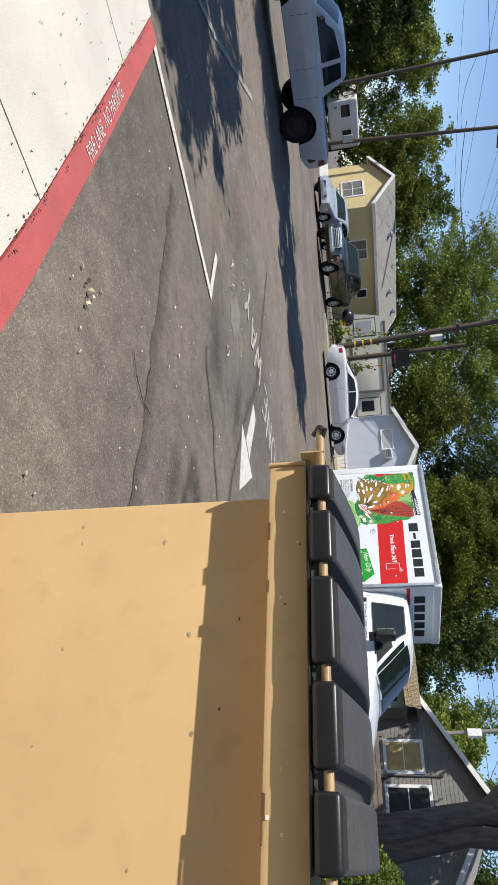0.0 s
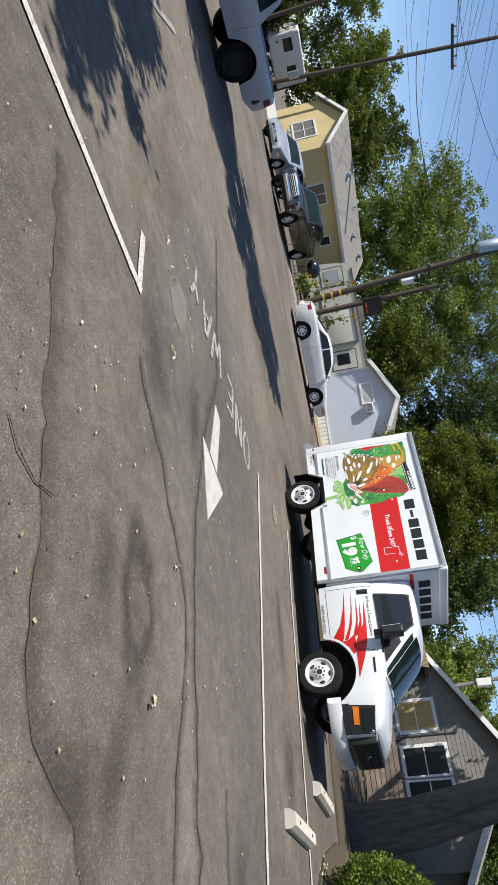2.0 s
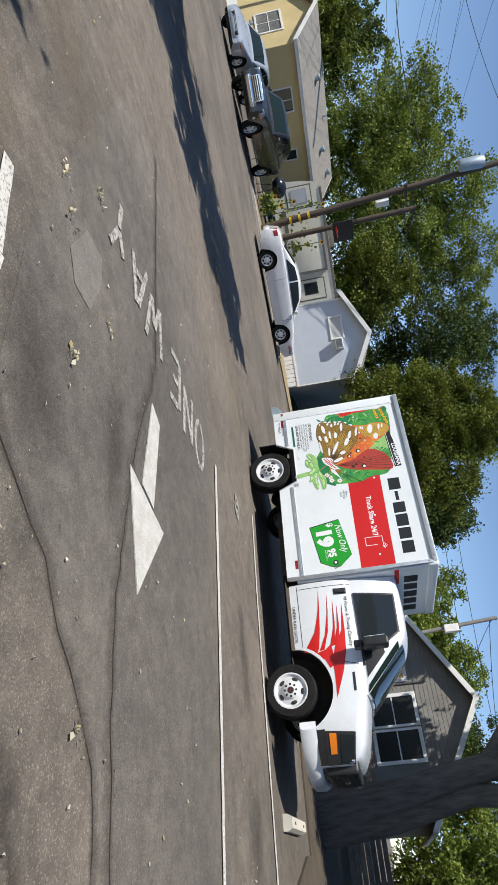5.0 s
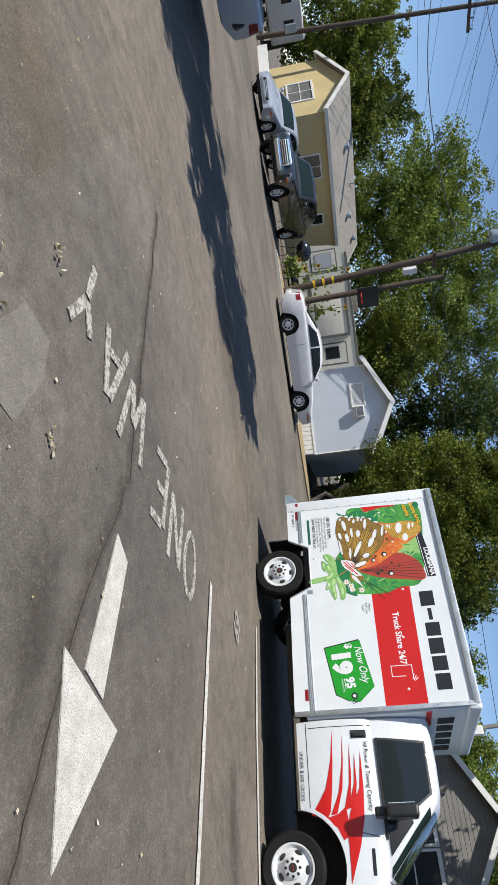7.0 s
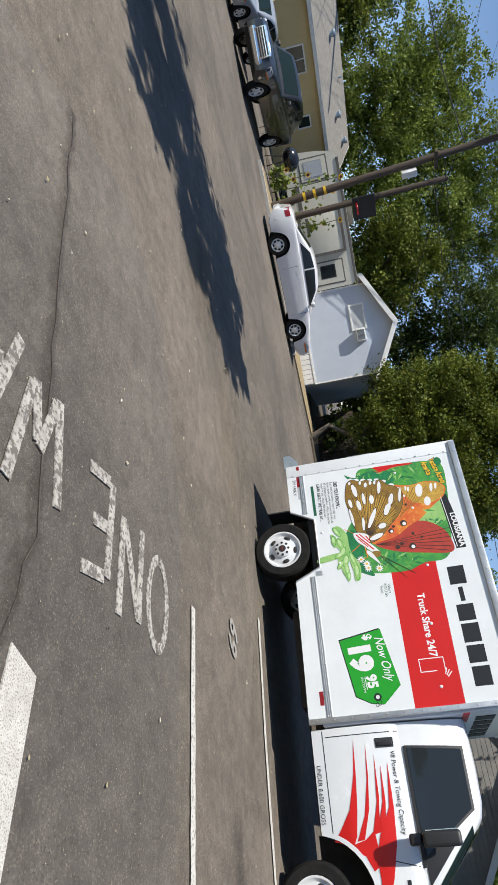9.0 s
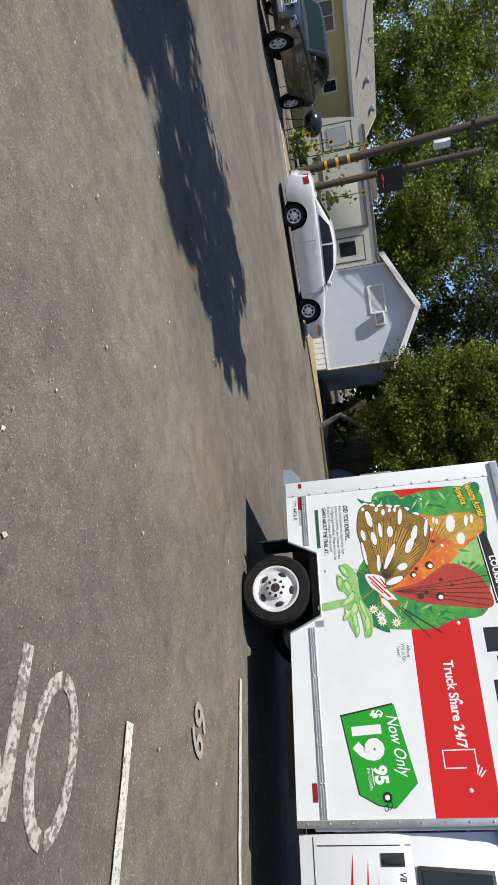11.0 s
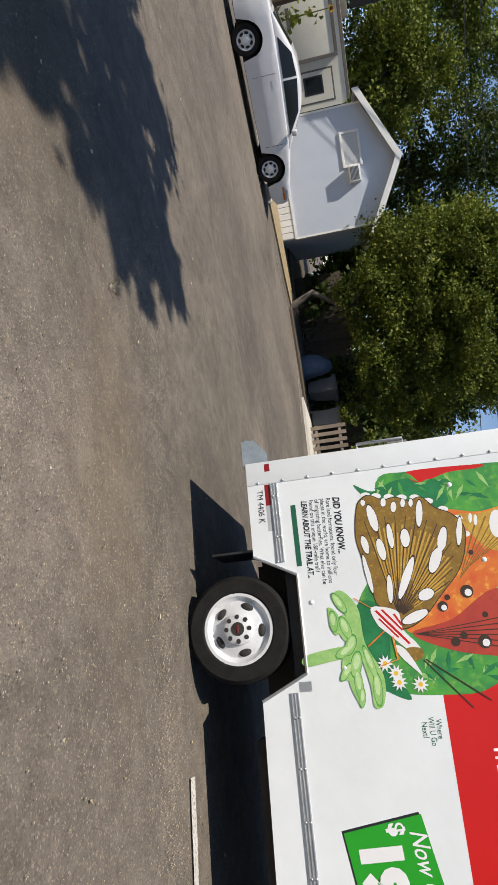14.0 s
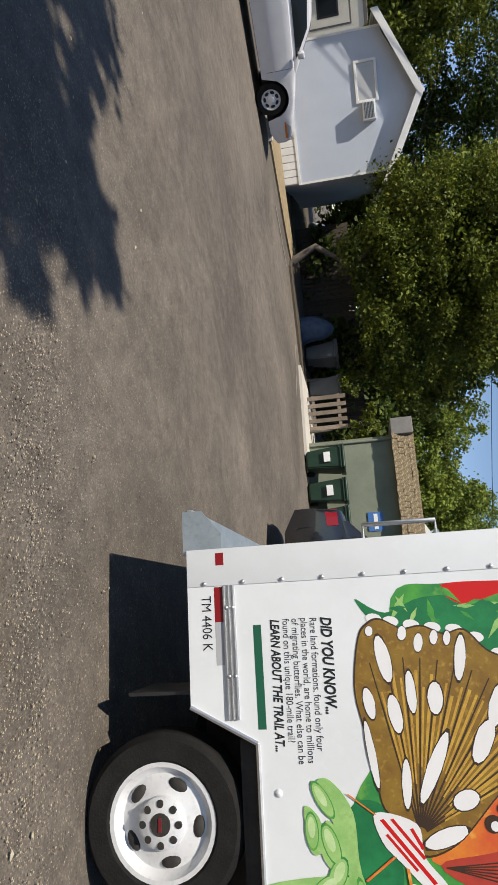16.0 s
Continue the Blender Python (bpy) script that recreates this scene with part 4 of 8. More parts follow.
    for y, z in ((0.78, 1.86), (-0.47, 2.0), (-1.13, 1.9), (-1.78, 1.86), (0.12, 0.86), (0.27, 1.98), (-0.30, 1.02)):
        part("rivet_head", lathe([(0.0, 0.006), (0.014, 0.004), (0.017, 0.0)], (-1.021, y, z), (-1, 0, 0), 12), M_WHITE, near, smooth=60)
    # front face above the cab
    front = part("front_panel", box((-1.0, -2.045, 0.6), (1.0, -2.0, 2.60), 0.02, 3), M_WHITE, tr, smooth=40)
    part("corner_cap", box((-1.03, -2.06, 2.50), (1.03, -1.94, 2.665), 0.04, 3), M_WHITE, tr, smooth=40)
    part("red_panel", box((-0.99, -2.050, 2.02), (-0.45, -2.046, 2.085)), M_RED, front)
    for i in range(5):
        x0 = -0.72 + i * 0.30
        part("dark_block", box((x0, -2.052, 2.16), (x0 + 0.22, -2.047, 2.36)), M_INK, front)
    # chassis
    for sign in (-1, 1):
        part("chassis_rail", box((sign * 0.42 - 0.04, -3.9, 0.46), (sign * 0.42 + 0.04, 1.0, 0.62), 0.01), M_UNDER, tr)
        part("mud_flap", box((sign * 0.80 - 0.17, 0.50, 0.20), (sign * 0.80 + 0.17, 0.515, 0.70)), M_BLACK, tr, "black rubber mud flap")
    part("rear_axle", tube([(-0.85, 0, 0.35), (0.85, 0, 0.35)], 0.06, 12), M_UNDER, tr, smooth=40)
    part("differential", lathe([(0.02, -0.17), (0.12, -0.12), (0.16, 0.0), (0.12, 0.12), (0.02, 0.17)], (0.0, 0, 0.37), (1, 0, 0), 16), M_UNDER, tr, smooth=60)
    part("front_axle", tube([(-0.85, -3.53, 0.35), (0.85, -3.53, 0.35)], 0.05, 10), M_UNDER, tr, smooth=40)
    part("fuel_tank", box((-0.75, -1.8, 0.36), (-0.2, -0.7, 0.62), 0.04), M_UNDER, tr, smooth=40)
    part("exhaust_pipe", tube([(0.55, -2.2, 0.42), (0.55, 0.4, 0.42), (0.62, 0.9, 0.40)], 0.035, 10), M_UNDER, tr, smooth=40)
    part("wheel_well", box((-0.99, -0.45, 0.72), (-0.55, 0.45, 0.80)), M_UNDER, tr)
    part("wheel_well", box((-0.58, -0.45, 0.45), (-0.55, 0.45, 0.80)), M_UNDER, tr)
    # rear step bumper, perforated
    bump = part("step_bumper", box((-1.0, 0.98, 0.50), (1.0, 1.31, 0.53), 0.006), M_GALV, tr, "galvanised step bumper")
    for sign in (-1, 1):
        bm = prism([(1.10, 0.66), (1.19, 0.66), (1.30, 0.57), (1.30, 0.48), (1.10, 0.48)], 0.012, Matrix(((0, 0, 1, sign * 1.0 - 0.006), (1, 0, 0, 0), (0, 1, 0, 0), (0, 0, 0, 1))))
        bmesh.ops.recalc_face_normals(bm, faces=bm.faces)
        part("end_plate", bm, M_GALV, bump)
    part("grab_handle", tube([(-0.9, 1.09, 1.30), (-0.9, 1.19, 1.30), (-0.9, 1.19, 1.62), (-0.9, 1.09, 1.62)], 0.012, 8), M_ALU, tr, smooth=60)
    # wheels
    make_wheel(tr, -0.88, 0.0, 0.350, 0.22, -1, M_RIM, steel=True)
    make_wheel(tr, 0.88, 0.0, 0.350, 0.22, 1, M_RIM, steel=True)
    make_wheel(tr, -0.86, -3.53, 0.350, 0.22, -1, M_RIM, steel=True)
    make_wheel(tr, 0.86, -3.53, 0.350, 0.22, 1, M_RIM, steel=True)
    # cab
    top = curve_through([(-4.46, 1.02), (-4.40, 1.14), (-4.25, 1.22), (-4.0, 1.28), (-3.62, 1.35), (-3.40, 1.38), (-2.04, 1.38)])

    def half(y, z):
        w = 0.965
        if y < -3.75:
            w -= 0.22 * ((-3.75 - y) / 0.75) ** 2.6
        if z > 1.05:
            w -= 0.16 * (z - 1.05) ** 1.3
        if z < 0.75:
            w -= 0.10 * (0.75 - z)
        return w
    body = Loft(sorted(set(steps(-4.46, -2.06, 60) + [-4.44, -4.42])), arched(curve_through([(-4.46, 0.62), (-4.06, 0.62), (-4.05, 0.46), (-2.0, 0.46)]), [-3.53], 0.545, 0.375), top, half, r=0.10, crown=0.04)
    cab = part("cab_body", body.build(), M_CABW, tr, "glossy white cab body", smooth=32)
    roofline = curve_through([(-3.66, 1.36), (-3.02, 1.93), (-2.94, 1.985), (-2.80, 2.02), (-2.50, 2.035), (-2.04, 2.03)])

    def ghalf(y, z):
        w = 0.915 - 0.135 * max(0.0, (z - 1.36) / 0.67) ** 1.4
        if y < -3.0:
            w -= 0.10 * ((-3.0 - y) / 0.66) ** 2
        return w
    green = Loft(steps(-3.66, -2.06, 34), lambda y: 1.33, roofline, ghalf, r=0.12, crown=0.05)
    part("cab_roof", green.build(), M_CABW, tr, smooth=32)
    part("windscreen", green.top_patch(-3.63, -3.02, 0.985, 0.008), M_GLASSG, tr, "dark curved windscreen", smooth=60)
    for sign in (-1, 1):
        part("side_window", green.patch(sign, [(-2.30, 1.40), (-3.22, 1.40), (-2.86, 1.91), (-2.34, 1.925)], 0.009), M_GLASS, tr, smooth=60)
        part("window_rubber", green.patch(sign, [(-2.275, 1.38), (-3.26, 1.38), (-2.87, 1.935), (-2.315, 1.95)], 0.005), M_BLACK, tr, smooth=60)
        part("windscreen_edge", green.patch(sign, [(-3.54, 1.40), (-3.64, 1.375), (-3.075, 1.885), (-2.995, 1.885)], 0.007), M_GLASSG, tr, smooth=60)
        part("quarter_trim", green.patch(sign, [(-3.23, 1.40), (-3.45, 1.40), (-3.15, 1.68), (-3.04, 1.66)], 0.007), M_BLACK, tr, smooth=60)
        part("window_seal", green.patch(sign, [(-2.28, 1.365), (-3.30, 1.365), (-3.30, 1.395), (-2.28, 1.395)], 0.010, 10, 2), M_BLACK, tr)
        part("door_gap", body.patch(sign, [(-2.135, 0.60), (-2.143, 0.60), (-2.143, 1.34), (-2.135, 1.34)], 0.002, 1, 8), M_INK, tr)
        part("door_gap", body.patch(sign, [(-3.185, 0.95), (-3.193, 0.95), (-3.29, 1.34), (-3.282, 1.34)], 0.002, 1, 8), M_INK, tr)
        part("sill_step", body.patch(sign, [(-2.08, 0.462), (-2.97, 0.462), (-2.97, 0.56), (-2.08, 0.56)], 0.014, 8, 3), M_CABW, tr)
        part("door_gap", body.patch(sign, [(-2.08, 0.568), (-3.03, 0.568), (-3.03, 0.576), (-2.08, 0.576)], 0.002, 8, 1), M_INK, tr)
        h = part("door_handle", body.patch(sign, [(-2.19, 1.10), (-2.28, 1.10), (-2.28, 1.28), (-2.19, 1.28)], 0.006, 3, 3), M_BLACK, tr, "black recessed door handle")
        part("handle_pull", box((sign * 0.965 - 0.012, -2.262, 1.115), (sign * 0.965 + 0.012, -2.225, 1.265), 0.008), M_BLACK, h, smooth=40)
        bm = bmesh.new()
        for k in range(17):
            a = 0.16 + (math.pi - 0.64) * (k / 16)
            for rr in (0.545, 0.585):
                y, z = -3.53 + math.cos(a) * rr, 0.375 + math.sin(a) * rr
                bm.verts.new((sign * (body.x(y, max(z, body.zb(y))) + 0.012), y, z))
        bm.verts.ensure_lookup_table()
        for k in range(16):
            q = [bm.verts[i] for i in (2 * k, 2 * k + 1, 2 * k + 3, 2 * k + 2)]
            bm.faces.new(q)
        bmesh.ops.recalc_face_normals(bm, faces=bm.faces)
        part("arch_lip", bm, M_CABW, tr, smooth=60)
        bm = lathe([(0.545, 0.0), (0.545, 0.40), (0.0, 0.42)], (sign * 0.90, -3.53, 0.375), (-sign, 0, 0), 32)
        bmesh.ops.delete(bm, geom=[q for q in bm.verts if q.co.z < 0.36], context="VERTS")
        part("wheel_well", bm, M_UNDER, tr)
        mir = part("mirror", box((sign * 1.14 - 0.11, -3.15, 1.40), (sign * 1.14 + 0.11, -3.02, 1.74), 0.035, 3), M_BLACK, tr, "black door mirror", smooth=40)
        part("mirror_arm", tube([(sign * 0.90, -3.07, 1.42), (sign * 1.08, -3.09, 1.50)], 0.035, 8), M_BLACK, mir, smooth=40)
        part("lower_mirror", box((sign * 1.10 - 0.09, -3.13, 1.28), (sign * 1.10 + 0.09, -3.03, 1.40), 0.03, 3), M_BLACK, mir, smooth=40)
        part("mirror_glass", box((sign * 1.14 - 0.09, -3.018, 1.43), (sign * 1.14 + 0.09, -3.012, 1.71)), M_CHROME, mir)
        part("headlight", body.patch(sign, [(-4.13, 0.92), (-4.44, 0.90), (-4.44, 1.05), (-4.15, 1.10)], 0.018, 5, 3), M_GLASS, tr, "dark headlight lens", smooth=60)
        part("turn_signal", body.patch(sign, [(-4.10, 0.79), (-4.34, 0.78), (-4.34, 0.86), (-4.11, 0.88)], 0.019, 5, 2), M_AMBER, tr, "amber turn signal", smooth=60)
        part("light_surround", body.patch(sign, [(-4.07, 0.74), (-4.455, 0.72), (-4.455, 1.07), (-4.11, 1.13)], 0.012, 6, 4), M_BLACK, tr, smooth=60)
        part("arch_gap", body.patch(sign, [(-4.05, 0.62), (-4.45, 0.63), (-4.45, 0.72), (-4.05, 0.74)], 0.010, 5, 2), M_BLACK, tr, smooth=60)
    # nose and bumper
    grille = part("grille", box((-0.66, -4.56, 0.66), (0.66, -4.36, 1.10), 0.05, 3), M_BLACK, tr, "black slatted grille", smooth=40)
    for i in range(5):
        part("grille_slat", box((-0.60, -4.575, 0.72 + i * 0.065), (0.60, -4.55, 0.75 + i * 0.065), 0.006), M_BLACK, grille)
    part("grille_badge", box((-0.10, -4.585, 0.87), (0.10, -4.560, 0.93), 0.006), M_CHROME, grille)
    bm = bmesh.new()
    rows = []
    for k in range(25):
        u = -1 + 2 * k / 24
        x = 0.985 * u
        y = -4.62 + 0.58 * abs(u) ** 4.5
        rows.append([bm.verts.new((x, y, z)) for z in (0.42, 0.45, 0.58, 0.63)] + [bm.verts.new((x * 0.96, y + 0.10, z)) for z in (0.63, 0.42)])
        rows[-1][0].co.y += 0.03
        rows[-1][3].co.y += 0.03
    for a, b in zip(rows, rows[1:]):
        for i in range(6):
            bm.faces.new((a[i], a[(i + 1) % 6], b[(i + 1) % 6], b[i]))
    bm.faces.new(rows[0])
    bm.faces.new(rows[-1])
    bmesh.ops.recalc_face_normals(bm, faces=bm.faces)
    part("front_bumper", bm, M_CABW, tr, "white-painted steel front bumper", smooth=40)
    part("wiper", tube([(-0.5, -3.66, 1.41), (0.0, -3.62, 1.43)], 0.008, 6), M_BLACK, tr)
    part("wiper", tube([(0.1, -3.66, 1.42), (0.6, -3.62, 1.43)], 0.008, 6), M_BLACK, tr)

    # printed graphics on the near side
    layer = [0]

    def decal(name, pts, material, level=1, owner=near, x=s):
        layer[0] += 1
        m = side_frame(x - 0.0004 * level - 0.000004 * layer[0])
        bm = bmesh.new()
        f = bm.faces.new([bm.verts.new(m @ Vector((a, b, 0))) for a, b in pts])
        f.normal_update()
        if f.normal.x > 0:
            f.normal_flip()
        bmesh.ops.triangulate(bm, faces=[f])
        return part(name, bm, material, owner)

    def words_at(text, u, v, size, material, level=3, rot=0.0, x=s, owner=near, **k):
        m = side_frame(x - 0.0004 * level - 0.0003) @ Matrix.Translation((u, v, 0)) @ pose(0, 0, 0, 0, 0, rot)
        return lettering("printed_line", text, size, m, material, owner, **k)

    decal("red_band", [(0.36, 2.10), (0.47, 1.585), (1.965, 1.56), (1.965, 2.06)], M_RED)
    words_at("Truck Share 24/7", 0.785, 1.815, 0.112, M_WHITEINK, widen=0.88, bold=0.003)
    for r0, w in (((1.485, 1.685, 1.625, 1.945), 0.009),):
        a, b, c, d = r0
        for q in ((a, b, c, b + w), (a, d - w, c, d), (a, b, a + w, d), (c - w, b, c, d - 0.09)):
            decal("phone_outline", [(q[0], q[1]), (q[2], q[1]), (q[2], q[3]), (q[0], q[3])], M_WHITEINK, 3)
    for k in range(3):
        decal("signal_arc", [(1.60 + k * 0.02, 1.95 + k * 0.022), (1.66 + k * 0.012, 1.925 + k * 0.012), (1.668 + k * 0.012, 1.933 + k * 0.012), (1.603 + k * 0.02, 1.96 + k * 0.022)], M_WHITEINK, 3)
    # large dark mark: plain blocks in the place of the company's letters
    for a, b in ((0.525, 0.735), (0.965, 1.145), (1.175, 1.375), (1.405, 1.585), (1.62, 1.815)):
        decal("dark_block", [(a, 2.20), (b, 2.195), (b, 2.375), (a, 2.38)], M_INK)
    decal("dark_block", [(0.77, 2.265), (0.93, 2.265), (0.93, 2.315), (0.77, 2.315)], M_INK)
    # price tag
    tag = [(1.20, 0.89), (1.12, 1.345), (1.72, 1.46), (1.89, 1.27), (1.87, 1.14), (1.79, 0.99)]
    decal("tag_shadow", [(a * 1.0 - (0.012 if a < 1.3 else -0.004), b - 0.012) for a, b in tag], M_INK, 1)
    decal("price_tag", tag, M_GREENTAG, 2)
    words_at("Now Only", 1.20, 1.265, 0.135, M_WHITEINK, 3, rot=7, shear=0.4, widen=0.80, bold=0.001)
    words_at("$", 1.160, 1.15, 0.125, M_WHITEINK, 4, rot=4, bold=0.005)
    words_at("19", 1.245, 0.985, 0.30, M_WHITEINK, 3, rot=3, widen=1.0, bold=0.022)
    words_at("95", 1.59, 1.12, 0.145, M_WHITEINK, 3, rot=4, widen=0.95, bold=0.007)
    decal("underline", [(1.60, 1.10), (1.73, 1.108), (1.73, 1.116), (1.60, 1.108)], M_WHITEINK, 3)
    words_at("IN-TOWN", 1.60, 1.062, 0.036, M_WHITEINK, 3, rot=4)
    ring = [(1.815 + 0.04 * math.cos(a), 1.205 + 0.04 * math.sin(a)) for a in (k * math.pi / 8 for k in range(16))]
    decal("tag_eyelet", ring, M_INK, 3)
    decal("tag_hole", [(1.815 + (a - 1.815) * 0.5, 1.205 + (b - 1.205) * 0.5) for a, b in ring], M_WHITEINK, 4)
    for du, dv, rad in ((0.055, 0.012, 0.030), (0.075, -0.015, 0.024)):
        for k in range(18):
            a0, a1 = 2 * math.pi * k / 18, 2 * math.pi * (k + 1) / 18
            decal("tag_string", [(1.815 + du + q * math.cos(a), 1.205 + dv + q * 0.75 * math.sin(a)) for q, a in ((rad, a0), (rad, a1), (rad - 0.007, a1), (rad - 0.007, a0))], M_INK, 5)
    # small print
    words_at("DID YOU KNOW...", -0.80, 1.085, 0.064, M_INK, rot=-1, shear=0.2, widen=0.72, bold=0.0022)
    for i, t in enumerate(("Rare land formations, found only four", "places in the world, are home to millions", "of migrating butterflies. What else can be", "found on this unique 180-mile trail?")):
        words_at(t, -0.80, 1.038 - i * 0.039, 0.043, M_INK, rot=-1, widen=0.80)
    words_at("LEARN ABOUT THE TRAIL AT...", -0.80, 0.868, 0.054, M_INK, rot=-1, shear=0.2, widen=0.70, bold=0.0016)
    decal("green_bar", [(-0.78, 0.79), (-0.36, 0.79), (-0.36, 0.825), (-0.78, 0.825)], M_GREENINK)
    words_at("TM 4406 K", -0.915, 0.565, 0.062, M_INK, widen=0.82)
    for t, u, v in (("Where", 0.63, 1.515), ("Will U Go", 0.615, 1.473), ("Next?", 0.64, 1.431)):
        words_at(t, u, v, 0.048, M_GREENINK, widen=0.78)
    decal("red_reflector", [(-1.10, 0.635), (-1.045, 0.635), (-1.045, 0.672), (-1.10, 0.672)], M_REFL, 1, x=s - 0.006)
    decal("red_reflector", [(-0.95, 0.622), (-0.80, 0.622), (-0.80, 0.660), (-0.95, 0.660)], M_REFL, 1)
    decal("grey_reflector", [(-0.80, 0.622), (-0.62, 0.622), (-0.62, 0.658), (-0.80, 0.658)], M_LAMP, 1)
    decal("red_reflector", [(1.70, 0.60), (1.84, 0.60), (1.84, 0.645), (1.70, 0.645)], M_REFL, 1)
    decal("grey_notice", [(0.36, 0.72), (0.42, 0.72), (0.42, 0.80), (0.36, 0.80)], M_ALU, 1)
    # state banner
    decal("dark_banner", [(-0.38, 2.31), (0.32, 2.36), (0.32, 2.47), (-0.10, 2.44), (-0.38, 2.40)], M_INK, 3)
    words_at("LOUISIANA", -0.13, 2.385, 0.085, M_WHITEINK, 4, rot=3, bold=0.003)
    decal("white_rule", [(-0.37, 2.325), (0.30, 2.372), (0.30, 2.380), (-0.37, 2.333)], M_WHITEINK, 4)

    # the picture panel: an abstract print of leaves and patterned patches, drawn in artwork units
    def art(px, py):
        y = 0.72 - 0.000336 * (px - 170) - 0.002016 * (py - 250)
        return (-y, 1.23 + 0.001965 * (px - 170) - 0.000354 * (py - 250))

    def shape(name, pts, material, level, n=5):
        return decal(name, [art(*p) for p in smooth_loop(pts, n)], material, level)
    r = random.Random(4)
    shape("green_patch", [(235, 170), (330, 130), (450, 118), (580, 95), (700, 90), (770, 140), (790, 400), (780, 690), (640, 745), (560, 790), (470, 806), (350, 815), (240, 800), (205, 690), (190, 560), (260, 400)], M_GRASSINK, 1)
    shape("green_patch", [(160, 180), (225, 200), (300, 160), (420, 150), (470, 230), (350, 260), (230, 240)], M_DEEPINK, 2)
    shape("green_patch", [(185, 570), (250, 560), (290, 650), (300, 740), (360, 830), (250, 790), (210, 680)], M_DEEPINK, 2)
    shape("red_patch", [(335, 132), (440, 112), (580, 98), (560, 112), (470, 128), (380, 165)], M_RED, 2)
    shape("lime_patch", [(700, 300), (770, 350), (770, 480), (680, 520), (610, 480)], M_LIMEINK, 2)
    shape("orange_patch", [(455, 255), (560, 255), (650, 230), (725, 232), (775, 270), (760, 330), (700, 390), (640, 460), (560, 540), (470, 595), (365, 640), (350, 600), (500, 440), (520, 330)], M_ORANGEINK, 3)
    shape("rust_patch", [(360, 640), (480, 590), (610, 490), (740, 530), (800, 620), (790, 680), (640, 686), (480, 680)], M_RUSTINK, 4)
    wing = [(172, 255), (190, 222), (215, 212), (260, 225), (300, 215), (345, 225), (385, 212), (430, 245), (480, 262), (520, 300), (525, 360), (505, 440), (450, 520), (390, 600), (330, 632), (312, 590), (250, 565), (228, 500), (195, 420), (172, 350)]
    shape("dark_patch", wing, M_DARKINK, 5)
    for (a0, b0), (a1, b1) in zip(wing[1:10], wing[2:11]):
        ex, ey = (a0 + a1) / 2, (b0 + b1) / 2 - 3
        decal("white_scallop", [art(ex + 17 * math.cos(t), ey + 10 * math.sin(t)) for t in (k * math.pi / 7 for k in range(14))], M_WHITEINK, 4.5)
    cx, cy = 340, 410
    shape("brown_patch", [(cx + (a - cx) * 0.982, cy + (b - cy) * 0.982) for a, b in wing], M_BROWNINK, 6)
    def ray(name, a, lo, hi, w0, w1, material, level):
        """A tapering streak that fans out of the wing's root."""
        c, s_ = math.cos(radians(a)), math.sin(radians(a))
        pts = [(lo, -w0), (lo, w0), ((lo + hi) / 2, max(w0, w1)), (hi, w1), (hi, -w1), ((lo + hi) / 2, -max(w0, w1))]
        decal(name, [art(320 + c * u - s_ * v, 596 + s_ * u + c * v) for u, v in pts], material, level)
    for k in range(25):
        a = -112 + k * 3.1
        reach = 318 if a < -62 else 318 - (a + 62) * 5.0
        if k % 2 == 0:
            ray("dark_vein", a, 14, reach, 1.8, 1.2, M_DARKINK, 7)
        ray("golden_streak", a + 1.5, reach * r.uniform(0.25, 0.4), reach * r.uniform(0.8, 0.95), 1.5, r.uniform(1.8, 3.4), M_GOLDINK, 7)
    shape("golden_patch", [(500, 268), (560, 262), (650, 236), (722, 238), (768, 272), (752, 326), (690, 372), (600, 372), (545, 330)], M_GOLDINK, 4)
    for k in range(8):
        q0, q1 = (505 + 4 * k, 470 - 6 * k), (560 + 27 * k, 266 - 3 * k)
        decal("dark_vein", [art(q0[0] - 1, q0[1]), art(q0[0] + 1, q0[1]), art(q1[0] + 3, q1[1] + 6), art(q1[0] - 3, q1[1] + 6)], M_BROWNINK, 4.5)
    # blades and small leaves over the green ground of the print
    for n_b, (xa, xb), (ya, yb) in ((22, (350, 590), (145, 205)), (22, (400, 620), (700, 770)), (14, (650, 750), (420, 520)), (10, (225, 330), (175, 215))):
        for k in range(n_b):
            bx_, by_, ang, ln = r.uniform(xa, xb), r.uniform(ya, yb), r.uniform(0, math.pi), r.uniform(16, 34)
            c, s_ = math.cos(ang), math.sin(ang)
            pts = [(-ln, 0), (-ln * 0.2, ln * 0.22), (ln, 0), (-ln * 0.2, -ln * 0.22)]
            decal("leaf_blade", [art(bx_ + c * u - s_ * v, by_ + s_ * u + c * v) for u, v in pts], (M_DEEPINK, M_LIMEINK, M_GRASSINK)[k % 3], 2.5)
    for px, py, a, b, rot in ((228, 290, 14, 46, -0.35), (206, 378, 11, 30, -0.35), (259, 390, 13, 36, -0.3), (287, 345, 10, 40, -0.2), (335, 350, 15, 30, -0.1), (379, 268, 11, 44, 0.0),
                              (452, 348, 14, 40, 0.15), (430, 415, 17, 42, 0.3), (340, 475, 13, 70, 0.3), (289, 512, 9, 44, -0.1), (218, 470, 8, 62, -0.3), (402, 522, 26, 17, -0.5),
                              (368, 592, 44, 15, -0.5), (505, 320, 9, 46, 0.05), (262, 236, 9, 14, 0), (296, 250, 9, 18, 0), (326, 236, 8, 14, 0), (352, 234, 7, 14, 0), (195, 240, 8, 10, 0)):
